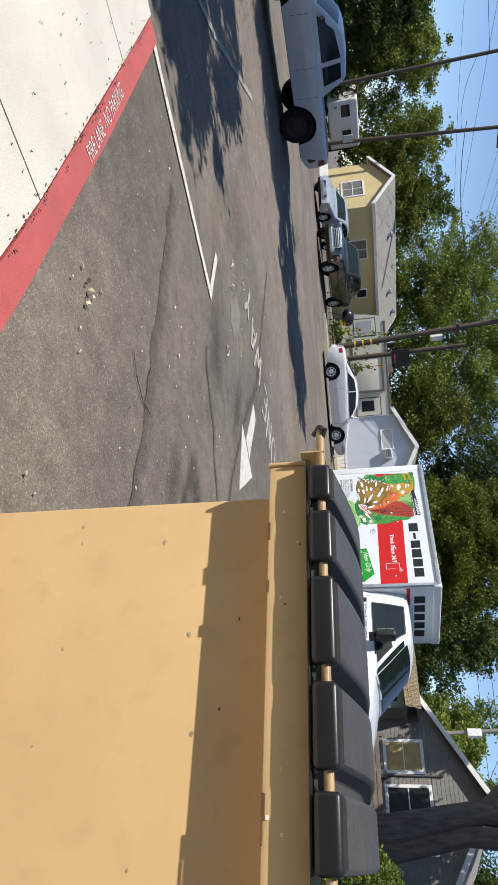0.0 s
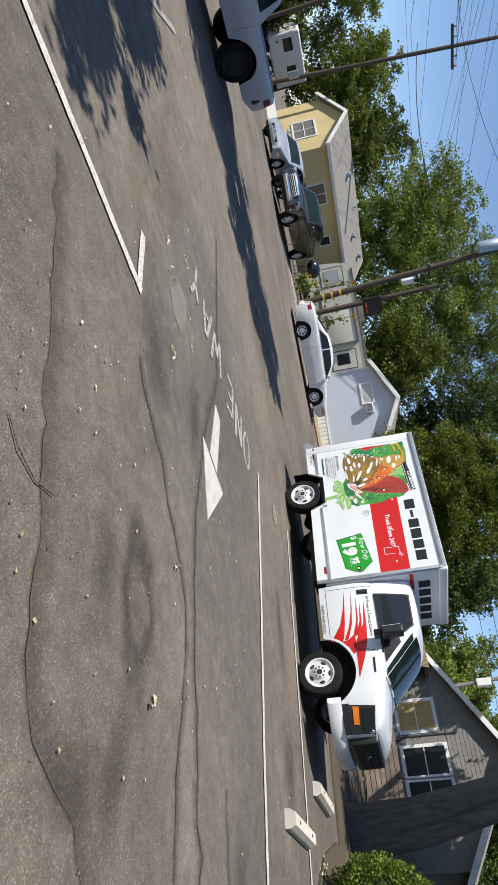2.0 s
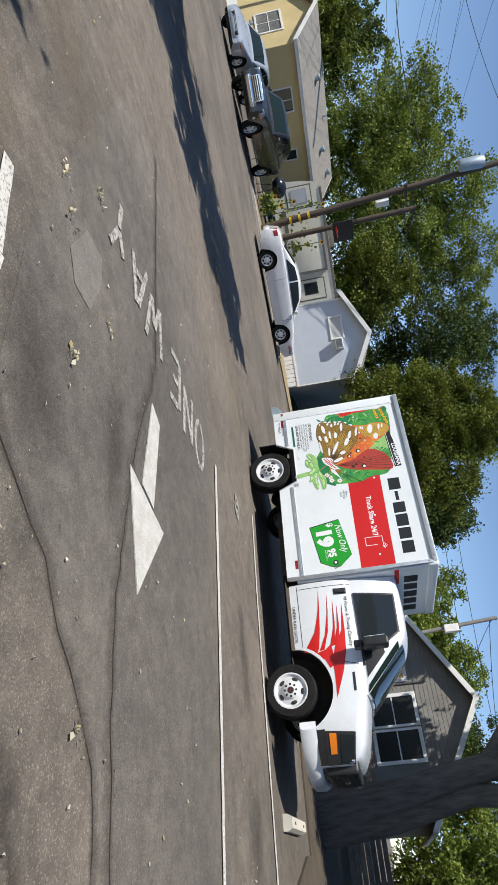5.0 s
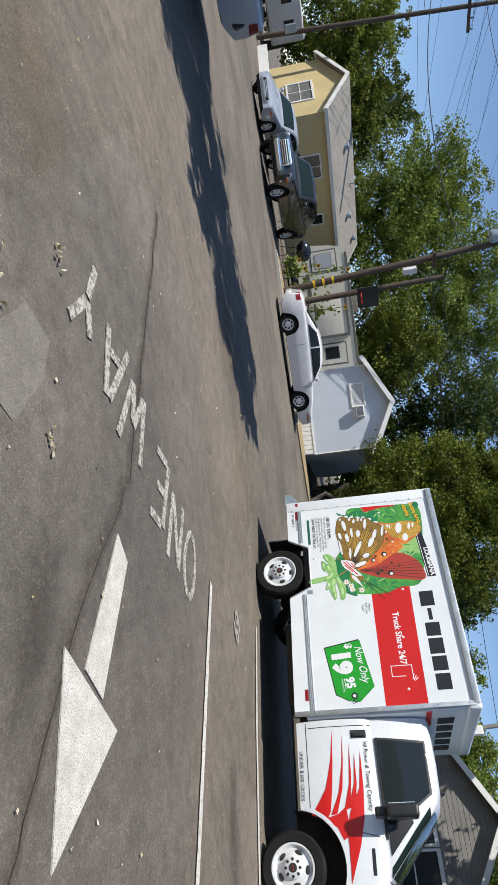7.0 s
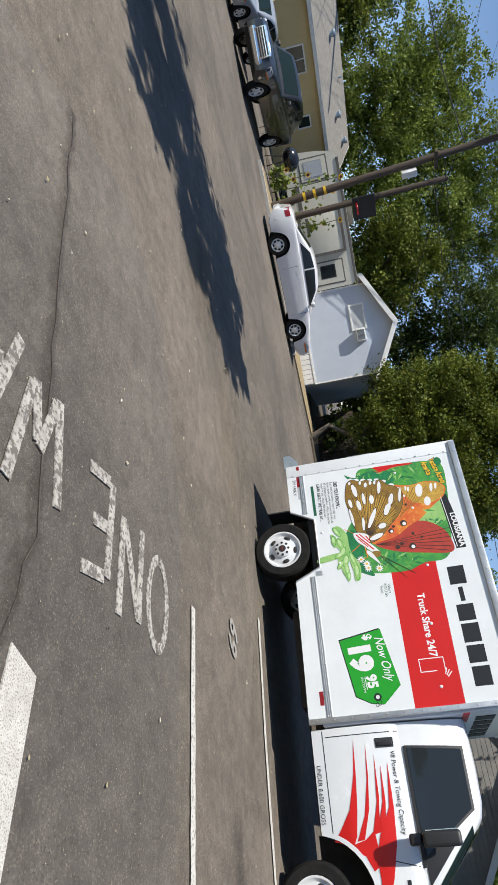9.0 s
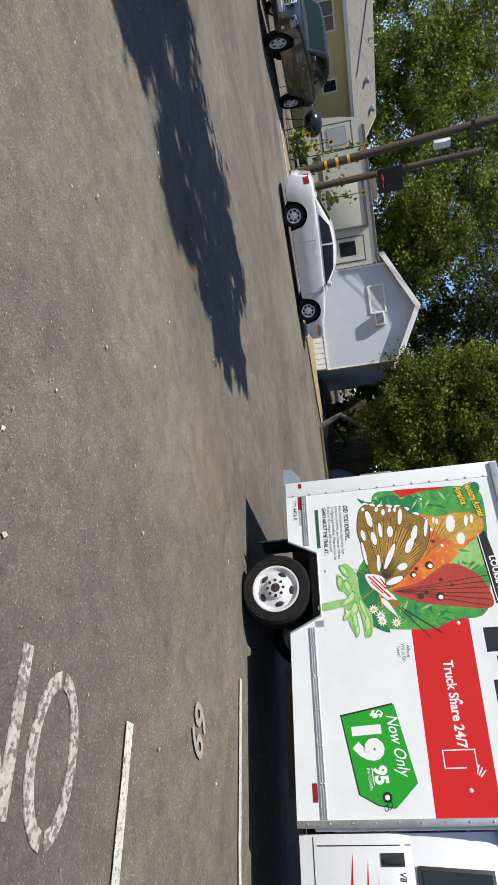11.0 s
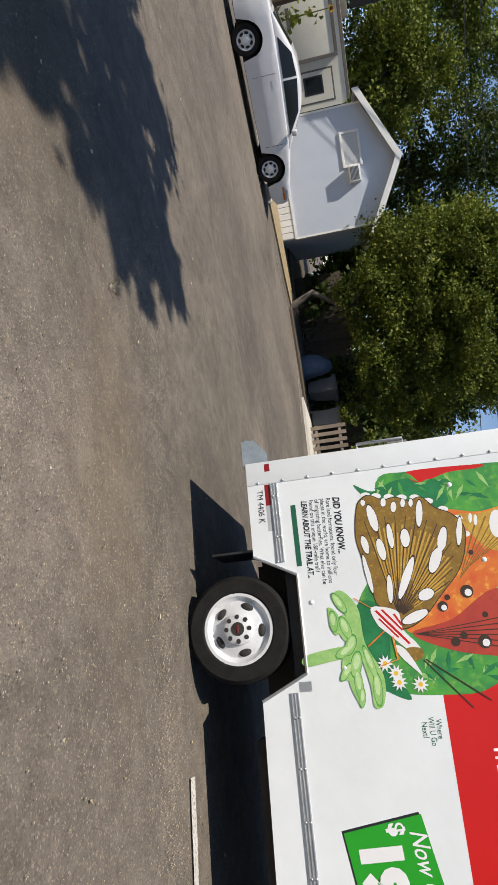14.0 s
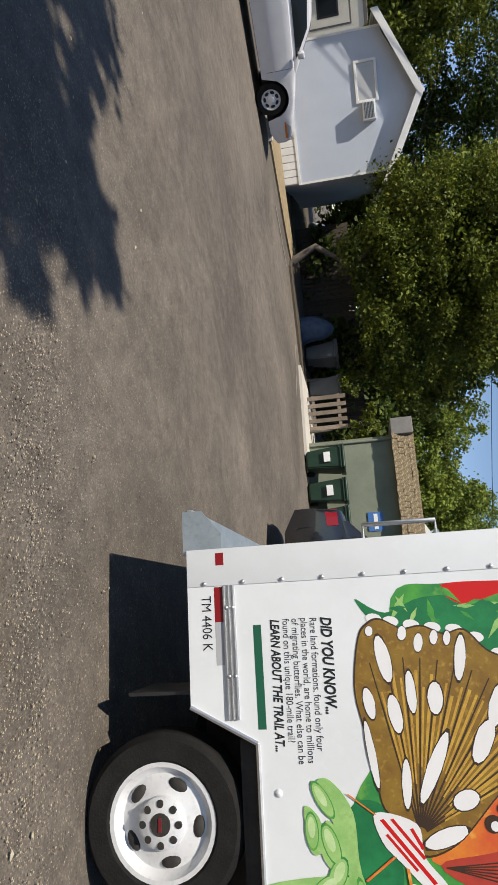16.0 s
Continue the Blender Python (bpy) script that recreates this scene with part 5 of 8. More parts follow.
        for grow, mat, lev in ((1.12, M_DARKINK, 8), (1.0, M_WHITEINK, 9)):
            pts = []
            for k in range(14):
                t = 2 * math.pi * k / 14
                u, v = a * grow * math.cos(t) * r.uniform(0.92, 1.06), b * grow * math.sin(t)
                pts.append(art(px + u * math.cos(rot) - v * math.sin(rot), py + u * math.sin(rot) + v * math.cos(rot)))
            decal("white_spot" if lev == 9 else "spot_rim", pts, mat, lev)
    for px, py, a, b in ((620, 290, 22, 44), (668, 362, 20, 30), (692, 270, 9, 30), (718, 260, 7, 22), (556, 282, 6, 18), (540, 276, 6, 16)):
        decal("white_spot", [art(px + a * math.cos(t), py + b * math.sin(t)) for t in (k * math.pi / 7 for k in range(14))], M_WHITEINK, 5)
    for px, py, a in ((578, 570, 9), (628, 590, 8), (490, 655, 14), (514, 635, 11), (575, 648, 20), (452, 555, 16), (525, 505, 20), (540, 385, 8), (466, 527, 9)):
        decal("dark_spot", [art(px + a * math.cos(t), py + a * math.sin(t)) for t in (k * math.pi / 6 for k in range(12))], M_DARKINK, 6)
        if a > 15:
            decal("white_spot", [art(px + 4 + a * 0.55 * math.cos(t), py + 3 + a * 0.55 * math.sin(t)) for t in (k * math.pi / 6 for k in range(12))], M_WHITEINK, 7)
    for k in range(6):
        p0, p1 = (370, 642), (790, 530 + k * 28)
        decal("dark_vein", [art(p0[0], p0[1] - 1), art(p0[0], p0[1] + 1), art(p1[0], p1[1] + 2), art(p1[0], p1[1] - 2)], M_DARKINK, 5)
    shape("white_patch", [(232, 572), (312, 578), (330, 630), (370, 665), (388, 690), (350, 690), (290, 650), (250, 620)], M_WHITEINK, 7)
    for q0, q1, wd in (((242, 582), (352, 672), 7), ((262, 578), (330, 634), 5), ((255, 606), (318, 656), 4), ((300, 588), (326, 618), 5)):
        decal("red_stripe", [art(q0[0] - 1, q0[1] + 1), art(q0[0] + wd, q0[1] - 2), art(q1[0] + wd * 0.6, q1[1] - 2), art(q1[0] - wd * 0.4, q1[1] + 2)], M_RED, 8)
    shape("brown_patch", [(345, 685), (385, 682), (395, 705), (370, 720), (345, 710)], M_BROWNINK, 8)
    shape("white_patch", [(305, 680), (340, 690), (390, 755), (370, 745), (325, 710)], M_WHITEINK, 8)
    for a, b in (((395, 715), (540, 835)), ((400, 712), (590, 810))):
        decal("dark_line", [art(a[0], a[1] - 2), art(a[0], a[1] + 2), art(b[0], b[1] + 2), art(b[0], b[1] - 2)], M_DARKINK, 8)
    for pts in ([(112, 540), (140, 530), (190, 580), (215, 680), (275, 770), (278, 850), (250, 860), (235, 800), (195, 700), (150, 600)], [(92, 585), (125, 600), (140, 650), (115, 660)],
                [(140, 600), (180, 640), (175, 690), (135, 660)], [(28, 735), (130, 700), (205, 690), (215, 725), (140, 735), (35, 765)], [(145, 740), (190, 700), (205, 740), (165, 795)],
                [(170, 795), (200, 770), (218, 850), (205, 858)]):
        shape("lime_patch", pts, M_LIMEINK, 9)
    for px, py, a, b, rot in ((128, 566, 12, 34, -0.7), (112, 624, 12, 30, -0.2), (152, 640, 14, 34, -0.5), (170, 690, 15, 30, 0.3), (150, 712, 13, 28, 0.9), (190, 745, 16, 36, 0.1), (160, 770, 11, 28, 0.5), (200, 800, 12, 40, -0.2), (232, 735, 10, 48, -0.45), (258, 810, 13, 44, -0.15), (212, 838, 9, 26, 0.0)):
        for grow, mat, lev in ((1.15, M_GRASSINK, 9.5), (1.0, M_LIMEINK, 10), (0.62, M_PALEINK, 10.5)):
            pts = []
            for k in range(16):
                t = 2 * math.pi * k / 16
                u, v = a * grow * math.cos(t), b * grow * math.sin(t) - (b * 0.22 if grow < 1 else 0)
                pts.append(art(px + u * math.cos(rot) - v * math.sin(rot), py + u * math.sin(rot) + v * math.cos(rot)))
            decal("petal_patch", pts, mat, lev)
    for q0, q1 in (((232, 575), (175, 548)), ((275, 640), (225, 690)), ((300, 655), (318, 720)), ((318, 720), (262, 745))):
        decal("orange_line", [art(q0[0] - 3, q0[1]), art(q0[0] + 3, q0[1]), art(q1[0] + 3, q1[1]), art(q1[0] - 3, q1[1])], M_ORANGEINK, 11)
    for px, py in ((278, 735), (312, 760), (322, 785), (385, 785)):
        pts = []
        for k in range(20):
            rr = 26 if k % 2 == 0 else 13
            pts.append(art(px + rr * math.cos(k * math.pi / 10), py + rr * math.sin(k * math.pi / 10)))
        decal("white_patch", pts, M_WHITEINK, 9)
        decal("yellow_spot", [art(px + 7 * math.cos(t), py + 7 * math.sin(t)) for t in (k * math.pi / 4 for k in range(8))], M_YELLOWINK, 10)
    for k, (t, v) in enumerate((("Venture Across", 2.30), ("America", 2.20))):
        words_at(t, -0.90 + 0.03 * k, v, 0.095, M_INK, 5, rot=12, shear=0.2, widen=0.62, bold=0.009)
        words_at(t, -0.90 + 0.03 * k, v, 0.095, M_YELLOWINK, 6, rot=12, shear=0.2, widen=0.62, bold=0.003)
    decal("green_badge", [(-0.85 + 0.06 * math.cos(t), 2.40 + 0.045 * math.sin(t)) for t in (k * math.pi / 6 for k in range(12))], M_DEEPINK, 4)
    words_at("#121", -0.895, 2.383, 0.05, M_WHITEINK, 5, widen=0.8)

    # cab graphics
    def on_cab(name, poly, material, off=0.003):
        """Flat artwork (y, z) laid on the door and fender."""
        bm = bmesh.new()
        f = bm.faces.new([bm.verts.new((0, y, z)) for y, z in poly])
        bmesh.ops.triangulate(bm, faces=[f])
        bmesh.ops.subdivide_edges(bm, edges=bm.edges[:], cuts=5, use_grid_fill=True)
        for q in bm.verts:
            q.co.x = -(body.x(q.co.y, q.co.z) + off)
        bmesh.ops.recalc_face_normals(bm, faces=bm.faces)
        bm.normal_update()
        if sum(f.normal.x for f in bm.faces) > 0:
            bmesh.ops.reverse_faces(bm, faces=bm.faces)
        return part(name, bm, material, cab)

    swoosh = 0
    for poly in ([(-3.05, 0.58), (-2.95, 0.66), (-2.80, 0.76), (-2.50, 0.84), (-2.18, 0.885), (-2.5, 0.865), (-2.80, 0.835), (-3.02, 0.80), (-3.10, 0.76)],
                 [(-3.06, 0.80), (-2.85, 0.90), (-2.55, 0.965), (-2.22, 1.0), (-2.5, 0.985), (-2.80, 0.95), (-3.05, 0.87)],
                 [(-3.10, 0.70), (-3.05, 0.88), (-2.98, 0.97), (-3.25, 1.0), (-3.30, 0.92), (-3.18, 0.86)],
                 [(-3.02, 0.95), (-2.75, 1.03), (-2.33, 1.07), (-2.7, 1.06), (-3.0, 1.02)],
                 [(-3.0, 1.0), (-2.75, 1.085), (-2.42, 1.12), (-2.75, 1.115), (-3.0, 1.08)],
                 [(-3.02, 1.02), (-2.8, 1.14), (-2.41, 1.19), (-2.8, 1.185), (-3.10, 1.16), (-3.36, 1.09), (-3.69, 0.96), (-3.35, 0.97), (-3.2, 0.96)]):
        swoosh += 1
        on_cab("red_swoosh", poly, M_RED, 0.003 + 0.0003 * swoosh)
    for text, u, v, size, off, sh in (("V8 Power & Towing Capacity", 2.31, 1.235, 0.068, 0.0052, 0.15), ("UNDER 8,600 GROSS", 2.39, 0.482, 0.064, 0.019, 0.0)):
        ob = words_at(text, u, v, size, M_INK, 0, x=-0.97, owner=cab, rot=-1, shear=sh, widen=0.88)
        for q in ob.data.vertices:
            q.co.x = -(body.x(q.co.y, q.co.z) + off)
    on_cab("black_bar", [(-3.38, 1.20), (-3.38, 1.235), (-3.62, 1.225), (-3.62, 1.19)], M_INK)
    return tr


build_truck()

# ---- houses ----


def house(name, label, corner, long_dir, length, width, eave, ridge, base, wall_m, roof_m, over=0.25, gable_front=True):
    """A gabled house: local x runs along the ridge from the corner, y across; walls with thickness, roof slabs, fascia."""
    d = Vector((*long_dir, 0)).normalized()
    m = Matrix(((d.x, -d.y, 0, corner[0]), (d.y, d.x, 0, corner[1]), (0, 0, 1, 0), (0, 0, 0, 1)))
    h = thing(name, label, "house", m)
    t = 0.15
    part("side_wall", box((0, 0, base), (length, t, eave)), wall_m, h)
    part("side_wall", box((0, width - t, base), (length, width, eave)), wall_m, h)
    walls = []
    for x in (0, length - t):
        frame_m = Matrix(((0, 0, 1, x), (1, 0, 0, 0), (0, 1, 0, 0), (0, 0, 0, 1)))
        bm = prism([(t, base), (width - t, base), (width - t, eave), (width / 2, ridge), (t, eave)], t, frame_m)
        bmesh.ops.recalc_face_normals(bm, faces=bm.faces)
        walls.append(part("gable_wall", bm, wall_m, h))
    part("foundation_skirt", box((0.03, 0.03, 0), (length - 0.03, width - 0.03, base)), wall_m, h)
    k = (ridge - eave) / (width / 2)
    roof = []
    for sgn in (0, 1):
        y0, y1 = (-over, width / 2) if sgn == 0 else (width + over, width / 2)
        z0, z1 = eave - over * k, ridge
        bm = bmesh.new()
        v = [bm.verts.new(p) for p in ((-over, y0, z0 + 0.02), (length + over, y0, z0 + 0.02), (length + over, y1, z1 + 0.02), (-over, y1, z1 + 0.02),
                                       (-over, y0, z0 + 0.10), (length + over, y0, z0 + 0.10), (length + over, y1, z1 + 0.10), (-over, y1, z1 + 0.10))]
        for f in ((0, 1, 2, 3), (4, 5, 6, 7), (0, 1, 5, 4), (1, 2, 6, 5), (2, 3, 7, 6), (3, 0, 4, 7)):
            bm.faces.new([v[i] for i in f])
        bmesh.ops.recalc_face_normals(bm, faces=bm.faces)
        roof.append(part("roof", bm, roof_m, h))
        part("fascia", box((-over, y0 - 0.02, z0 - 0.06), (length + over, y0 + 0.02, z0 + 0.11)), M_TRIM, h)
        for x in (-over, length + over):
            a, b = Vector((x, y0, z0 + 0.02)), Vector((x, y1, z1 + 0.02))
            bm = bmesh.new()
            q = [bm.verts.new(p) for p in (a + Vector((-0.025, 0, -0.12)), a + Vector((0.025, 0, -0.12)), b + Vector((0.025, 0, -0.12)), b + Vector((-0.025, 0, -0.12)),
                                           a + Vector((-0.025, 0, 0.085)), a + Vector((0.025, 0, 0.085)), b + Vector((0.025, 0, 0.085)), b + Vector((-0.025, 0, 0.085)))]
            for f in ((0, 1, 2, 3), (4, 5, 6, 7), (0, 1, 5, 4), (1, 2, 6, 5), (2, 3, 7, 6), (3, 0, 4, 7)):
                bm.faces.new([q[i] for i in f])
            bmesh.ops.recalc_face_normals(bm, faces=bm.faces)
            part("rake_board", bm, M_TRIM, h)
    return h, walls, roof


def window_in(h, lo, hi, axis, mullions=(1, 1), depth=0.05, frame_w=0.07, glass=None, out=-1, proud=0.012):
    """A window on a wall: axis 'x' (wall across y) or 'y' (wall along x); lo, hi are its corners (along, z) and the wall's face."""
    (a0, z0, f), (a1, z1, _) = lo, hi

    def bx(p0, p1, q0, q1, d0, d1):
        lo_, hi_ = sorted((f + out * d0, f + out * d1))
        return box((lo_, p0, q0), (hi_, p1, q1), 0.004, 1) if axis == "x" else box((p0, lo_, q0), (p1, hi_, q1), 0.004, 1)
    w = part("window", bx(a0, a1, z0, z1, 0.0, proud), glass or M_GLASS, h)
    for p0, p1, q0, q1 in ((a0 - frame_w, a1 + frame_w, z0 - frame_w, z0), (a0 - frame_w, a1 + frame_w, z1, z1 + frame_w), (a0 - frame_w, a0, z0, z1), (a1, a1 + frame_w, z0, z1)):
        part("window_frame", bx(p0, p1, q0, q1, 0.0, depth), M_TRIM, w)
    nx, nz = mullions
    for i in range(1, nx):
        c = a0 + (a1 - a0) * i / nx
        part("mullion", bx(c - 0.02, c + 0.02, z0, z1, 0.005, depth * 0.8), M_TRIM, w)
    for i in range(1, nz):
        c = z0 + (z1 - z0) * i / nz
        part("mullion", bx(a0, a1, c - 0.02, c + 0.02, 0.006, depth * 0.7), M_TRIM, w)
    return w


# yellow house behind the parked cars
h, walls, roof = house("yellow_house", "pale yellow manufactured house with white trim and grey shingle roof", (5.25, 27.9), (0.99, 0.13), 10.2, 5.1, 3.10, 4.35, 0.35, M_YELLOW, M_SHINGLE, 0.3)
window_in(h, (1.35, 1.25, 0.0), (3.0, 2.45, 0.0), "x", (2, 2), frame_w=0.10, glass=M_GREYPANE)
window_in(h, (2.2, 1.45, 0.0), (3.5, 2.45, 0.0), "y", (2, 1))
window_in(h, (5.9, 1.7, 0.0), (6.5, 2.3, 0.0), "y", (1, 1))
window_in(h, (8.4, 0.9, 0.0), (9.3, 2.5, 0.0), "y", (1, 2))
for x, y in ((3.0, 1.5), (7.2, 1.2), (9.3, 1.7)):
    z = 3.1 + (4.35 - 3.1) * y / 2.55
    part("roof_vent", lathe([(0.16, -0.1), (0.16, 0.14), (0.20, 0.16), (0.18, 0.24), (0.0, 0.27)], (x, y, z + 0.08), (0, 0, 1), 14), M_GALV, h, smooth=40)
part("vent_pipe", tube([(5.6, 1.9, 3.9), (5.6, 1.9, 4.35)], 0.05, 8), M_GALV, h)
bm = bmesh.new()
for i in range(22):
    add_box(bm, (0.155 + i * 0, -0.006, 0.42 + i * 0.122), (10.0, 0.0, 0.43 + i * 0.122))
part("siding", bm, M_YELLOW, h)
part("porch_rail", box((-1.6, 0.6, 0.0), (-1.55, 4.4, 0.5)), M_TRIM, h)

# pale blue-grey house with its window cooler
h, walls, roof = house("blue_grey_house", "pale blue-grey gabled mobile home with white trim", (13.13, 12.78), (0.86, 0.51), 9.0, 3.72, 3.10, 4.02, 0.50, M_BLUEGREY, M_SHINGLE, 0.30)
window_in(h, (1.92, 2.37, 0.0), (2.86, 2.85, 0.0), "x", (1, 1), glass=M_LAMP)
ac = part("window_cooler", box((-0.30, 1.36, 2.45), (0.02, 1.84, 2.80), 0.015), M_TRIM, h, "white window air conditioner", smooth=40)
for i in range(7):
    part("cooler_slat", box((-0.312, 1.40, 2.49 + i * 0.04), (-0.298, 1.80, 2.51 + i * 0.04)), M_GREYBIN, ac)
for i in range(18):
    part("skirt_panel", box((-0.02, 0.05 + i * 0.203, 0.0), (0.025, 0.05 + i * 0.203 + 0.19, 0.46), 0.008, 1), M_TRIM, h, "white ribbed skirting panel")
part("skirt_cap", box((-0.04, 0.0, 0.46), (0.03, 3.72, 0.53)), M_TRIM, h)
for y in (0.0, 3.66):
    part("corner_trim", box((-0.015, y, 0.5), (0.03, y + 0.06, 3.1)), M_TRIM, h)

# weathered grey house behind the truck
h, walls, roof = house("grey_house", "weathered dark grey clapboard house with white windows", (15.0, -4.2), (1.0, 0.0), 9.0, 6.8, 2.95, 4.95, 0.3, M_GREYSIDE, M_SHINGLE, 0.35)
window_in(h, (4.35, 1.45, 0.0), (5.35, 2.70, 0.0), "x", (1, 2), frame_w=0.12, glass=M_BLIND, proud=0.030)
window_in(h, (2.85, 1.42, 0.0), (3.75, 2.85, 0.0), "x", (1, 2), frame_w=0.12, glass=M_PANE, proud=0.030)
window_in(h, (1.75, 1.42, 0.0), (2.65, 2.85, 0.0), "x", (1, 2), frame_w=0.12, glass=M_PANE, proud=0.030)
for i in range(18):
    z = 0.36 + i * 0.145
    part("clapboard", box((-0.022, 0.0, z), (-0.002, 6.8, z + 0.135), 0.006, 1), M_GREYSIDE, h)
for i in range(12):
    z = 3.0 + i * 0.145
    w = 6.8 * (1 - (z - 2.95) / 2.0)
    part("clapboard", box((-0.022, 3.4 - w / 2 + 0.1, z), (-0.002, 3.4 + w / 2 - 0.1, z + 0.135), 0.006, 1), M_GREYSIDE, h)
part("meter_box", box((-0.22, 4.02, 1.05), (-0.02, 4.30, 1.40), 0.02), M_GREYBIN, h)
part("conduit", tube([(-0.07, 4.15, 1.4), (-0.07, 4.15, 3.4)], 0.03, 8), M_GREYBIN, h)

fence = thing("plank_fence", "weathered brown plank fence before the grey house", "fence", Matrix.Translation((12.2, -3.2, 0)))
for i in range(7):
    part("plank", box((0, -3.6, 0.12 + i * 0.16), (0.03, 3.6, 0.26 + i * 0.16), 0.006, 1), M_PLANK, fence)
for y in (-3.5, -1.2, 1.2, 3.5):
    part("post", box((0.03, y - 0.05, 0), (0.13, y + 0.05, 1.35), 0.008, 1), M_PLANK, fence)

# sage shed with a lichen-covered mansard edge
shed = thing("garden_shed", "sage green shed with a lichen-covered shingle mansard", "shed", Matrix.Translation((13.9, 0, 0)))
part("front_wall", box((0, 2.0, 0), (0.12, 5.15, 2.35)), M_SAGE, shed)
part("end_wall", box((0.12, 5.03, 0), (3.5, 5.15, 2.35)), M_SAGE, shed)
part("end_wall", box((0.12, 2.0, 0), (3.5, 2.12, 2.35)), M_SAGE, shed)
part("flat_roof", box((0.0, 2.0, 2.72), (3.6, 5.15, 2.80)), M_SHINGLE, shed)
part("fascia", box((-0.30, 5.10, 2.28), (3.5, 5.55, 2.85), 0.02), M_GREYSIDE, shed)
r = random.Random(8)
sh = bmesh.new()
vs = [sh.verts.new(p) for p in ((-0.28, 1.95, 2.28), (-0.28, 5.2, 2.28), (-0.02, 5.2, 2.86), (-0.02, 1.95, 2.86))]
sh.faces.new(vs)
mansard = part("mansard_roof", sh, M_MOSSROOF, shed)
tile = mesh_from("shingle", [(0, 0, 0), (0, 0.15, 0), (0.055, 0.15, 0.15), (0.055, 0, 0.15), (-0.02, 0, 0), (-0.02, 0.15, 0), (0.045, 0.15, 0.15), (0.045, 0, 0.15)],
                 [(0, 1, 2, 3), (7, 6, 5, 4), (0, 4, 5, 1), (1, 5, 6, 2), (2, 6, 7, 3), (3, 7, 4, 0)], M_MOSSROOF)
for row in range(4):
    for k in range(20):
        ob = link_mesh("shingle", tile, mansard)
        ob.location = (-0.30 + row * 0.062 + r.uniform(-0.01, 0.01), 1.95 + k * 0.16 + (row % 2) * 0.07, 2.27 + row * 0.145 + r.uniform(-0.012, 0.012))
part("notice_board", box((-0.03, 2.62, 1.45), (0.0, 3.12, 1.85), 0.004), M_BLUE, shed, "blue and white notice on the wall")
part("notice_stripe", box((-0.036, 2.67, 1.60), (-0.030, 3.07, 1.70)), M_WHITEINK, shed)
part("downpipe", tube([(-0.05, 5.05, 0.1), (-0.05, 5.05, 2.3)], 0.035, 8), M_SAGE, shed)


def wheelie_bin(m, label, body_m, group="green bins by the shed", notice=True):
    b = thing("wheelie_bin", label, "bin", m, group)
    bm = bmesh.new()
    v = [bm.verts.new(p) for p in ((-0.22, -0.24, 0.05), (0.22, -0.24, 0.05), (0.22, 0.26, 0.05), (-0.22, 0.26, 0.05), (-0.29, -0.33, 0.92), (0.29, -0.33, 0.92), (0.29, 0.37, 0.92), (-0.29, 0.37, 0.92))]
    for f in ((0, 1, 2, 3), (4, 5, 6, 7), (0, 1, 5, 4), (1, 2, 6, 5), (2, 3, 7, 6), (3, 0, 4, 7)):
        bm.faces.new([v[i] for i in f])
    bmesh.ops.recalc_face_normals(bm, faces=bm.faces)
    bmesh.ops.bevel(bm, geom=bm.edges[:], offset=0.03, segments=2, affect="EDGES")
    part("body", bm, body_m, b, smooth=40)
    part("rim", box((-0.31, -0.36, 0.90), (0.31, 0.39, 0.95), 0.015), body_m, b, smooth=40)
    lid = part("lid", box((-0.31, -0.38, 0.955), (0.31, 0.40, 1.02), 0.03, 3), body_m, b, smooth=40)
    part("handle", tube([(-0.22, 0.44, 0.90), (0.22, 0.44, 0.90)], 0.018, 8), body_m, b)
    if notice:
        part("notice", box((-0.13, -0.36, 0.50), (0.13, -0.315, 0.66)), M_TRIM, b, "pale notice on the front")
    for x in (-0.25, 0.25):
        part("wheel", lathe([(0.0, -0.03), (0.11, -0.03), (0.11, 0.03), (0.0, 0.03)], (x, 0.26, 0.11), (1, 0, 0), 16), M_TYRE, b)
    return b


b0 = wheelie_bin(pose(13.05, 4.42, 0, 0, 0, -95), "green plastic wheelie bin beside the sage shed", M_BIN)
copy_thing(b0, pose(13.15, 3.62, 0, 0, 0, -88))
copy_thing(b0, pose(13.2, 2.9, 0, 0, 0, -92))
wheelie_bin(pose(15.4, 8.3, 0.06, 0, 0, -100), "dark grey wheelie bin in the shade", M_GREYBIN, "", False)
wheelie_bin(pose(15.6, 7.3, 0.06, 0, 0, -80), "dark grey wheelie bin beside the apron", M_GREYBIN, "", False)
rack = thing("timber_pallet", "pale timber pallet leaning beside the shed", "pallet", pose(14.6, 6.2, 0.07, 0, 0, 10))
for i in range(5):
    part("slat", box((0, -0.5 + i * 0.22, 0), (0.03, -0.5 + i * 0.22 + 0.12, 1.1), 0.005, 1), M_PLANK, rack)
for z in (0.12, 0.85):
    part("rail", box((0.03, -0.52, z), (0.08, 0.52, z + 0.09), 0.005, 1), M_PLANK, rack)
tarp = thing("tarp_pile", "blue tarpaulin over a pile in the shade", "tarpaulin", pose(14.9, 8.95, 0.06))
bm = bmesh.new()
bmesh.ops.create_icosphere(bm, subdivisions=3, radius=1, matrix=Matrix.Diagonal((0.40, 0.45, 0.95, 1)))
for v in bm.verts:
    v.co *= 1 + 0.25 * noise.noise(v.co * 1.7)
    v.co.z = max(0, v.co.z)
part("tarp", bm, M_TARP, tarp, smooth=30)

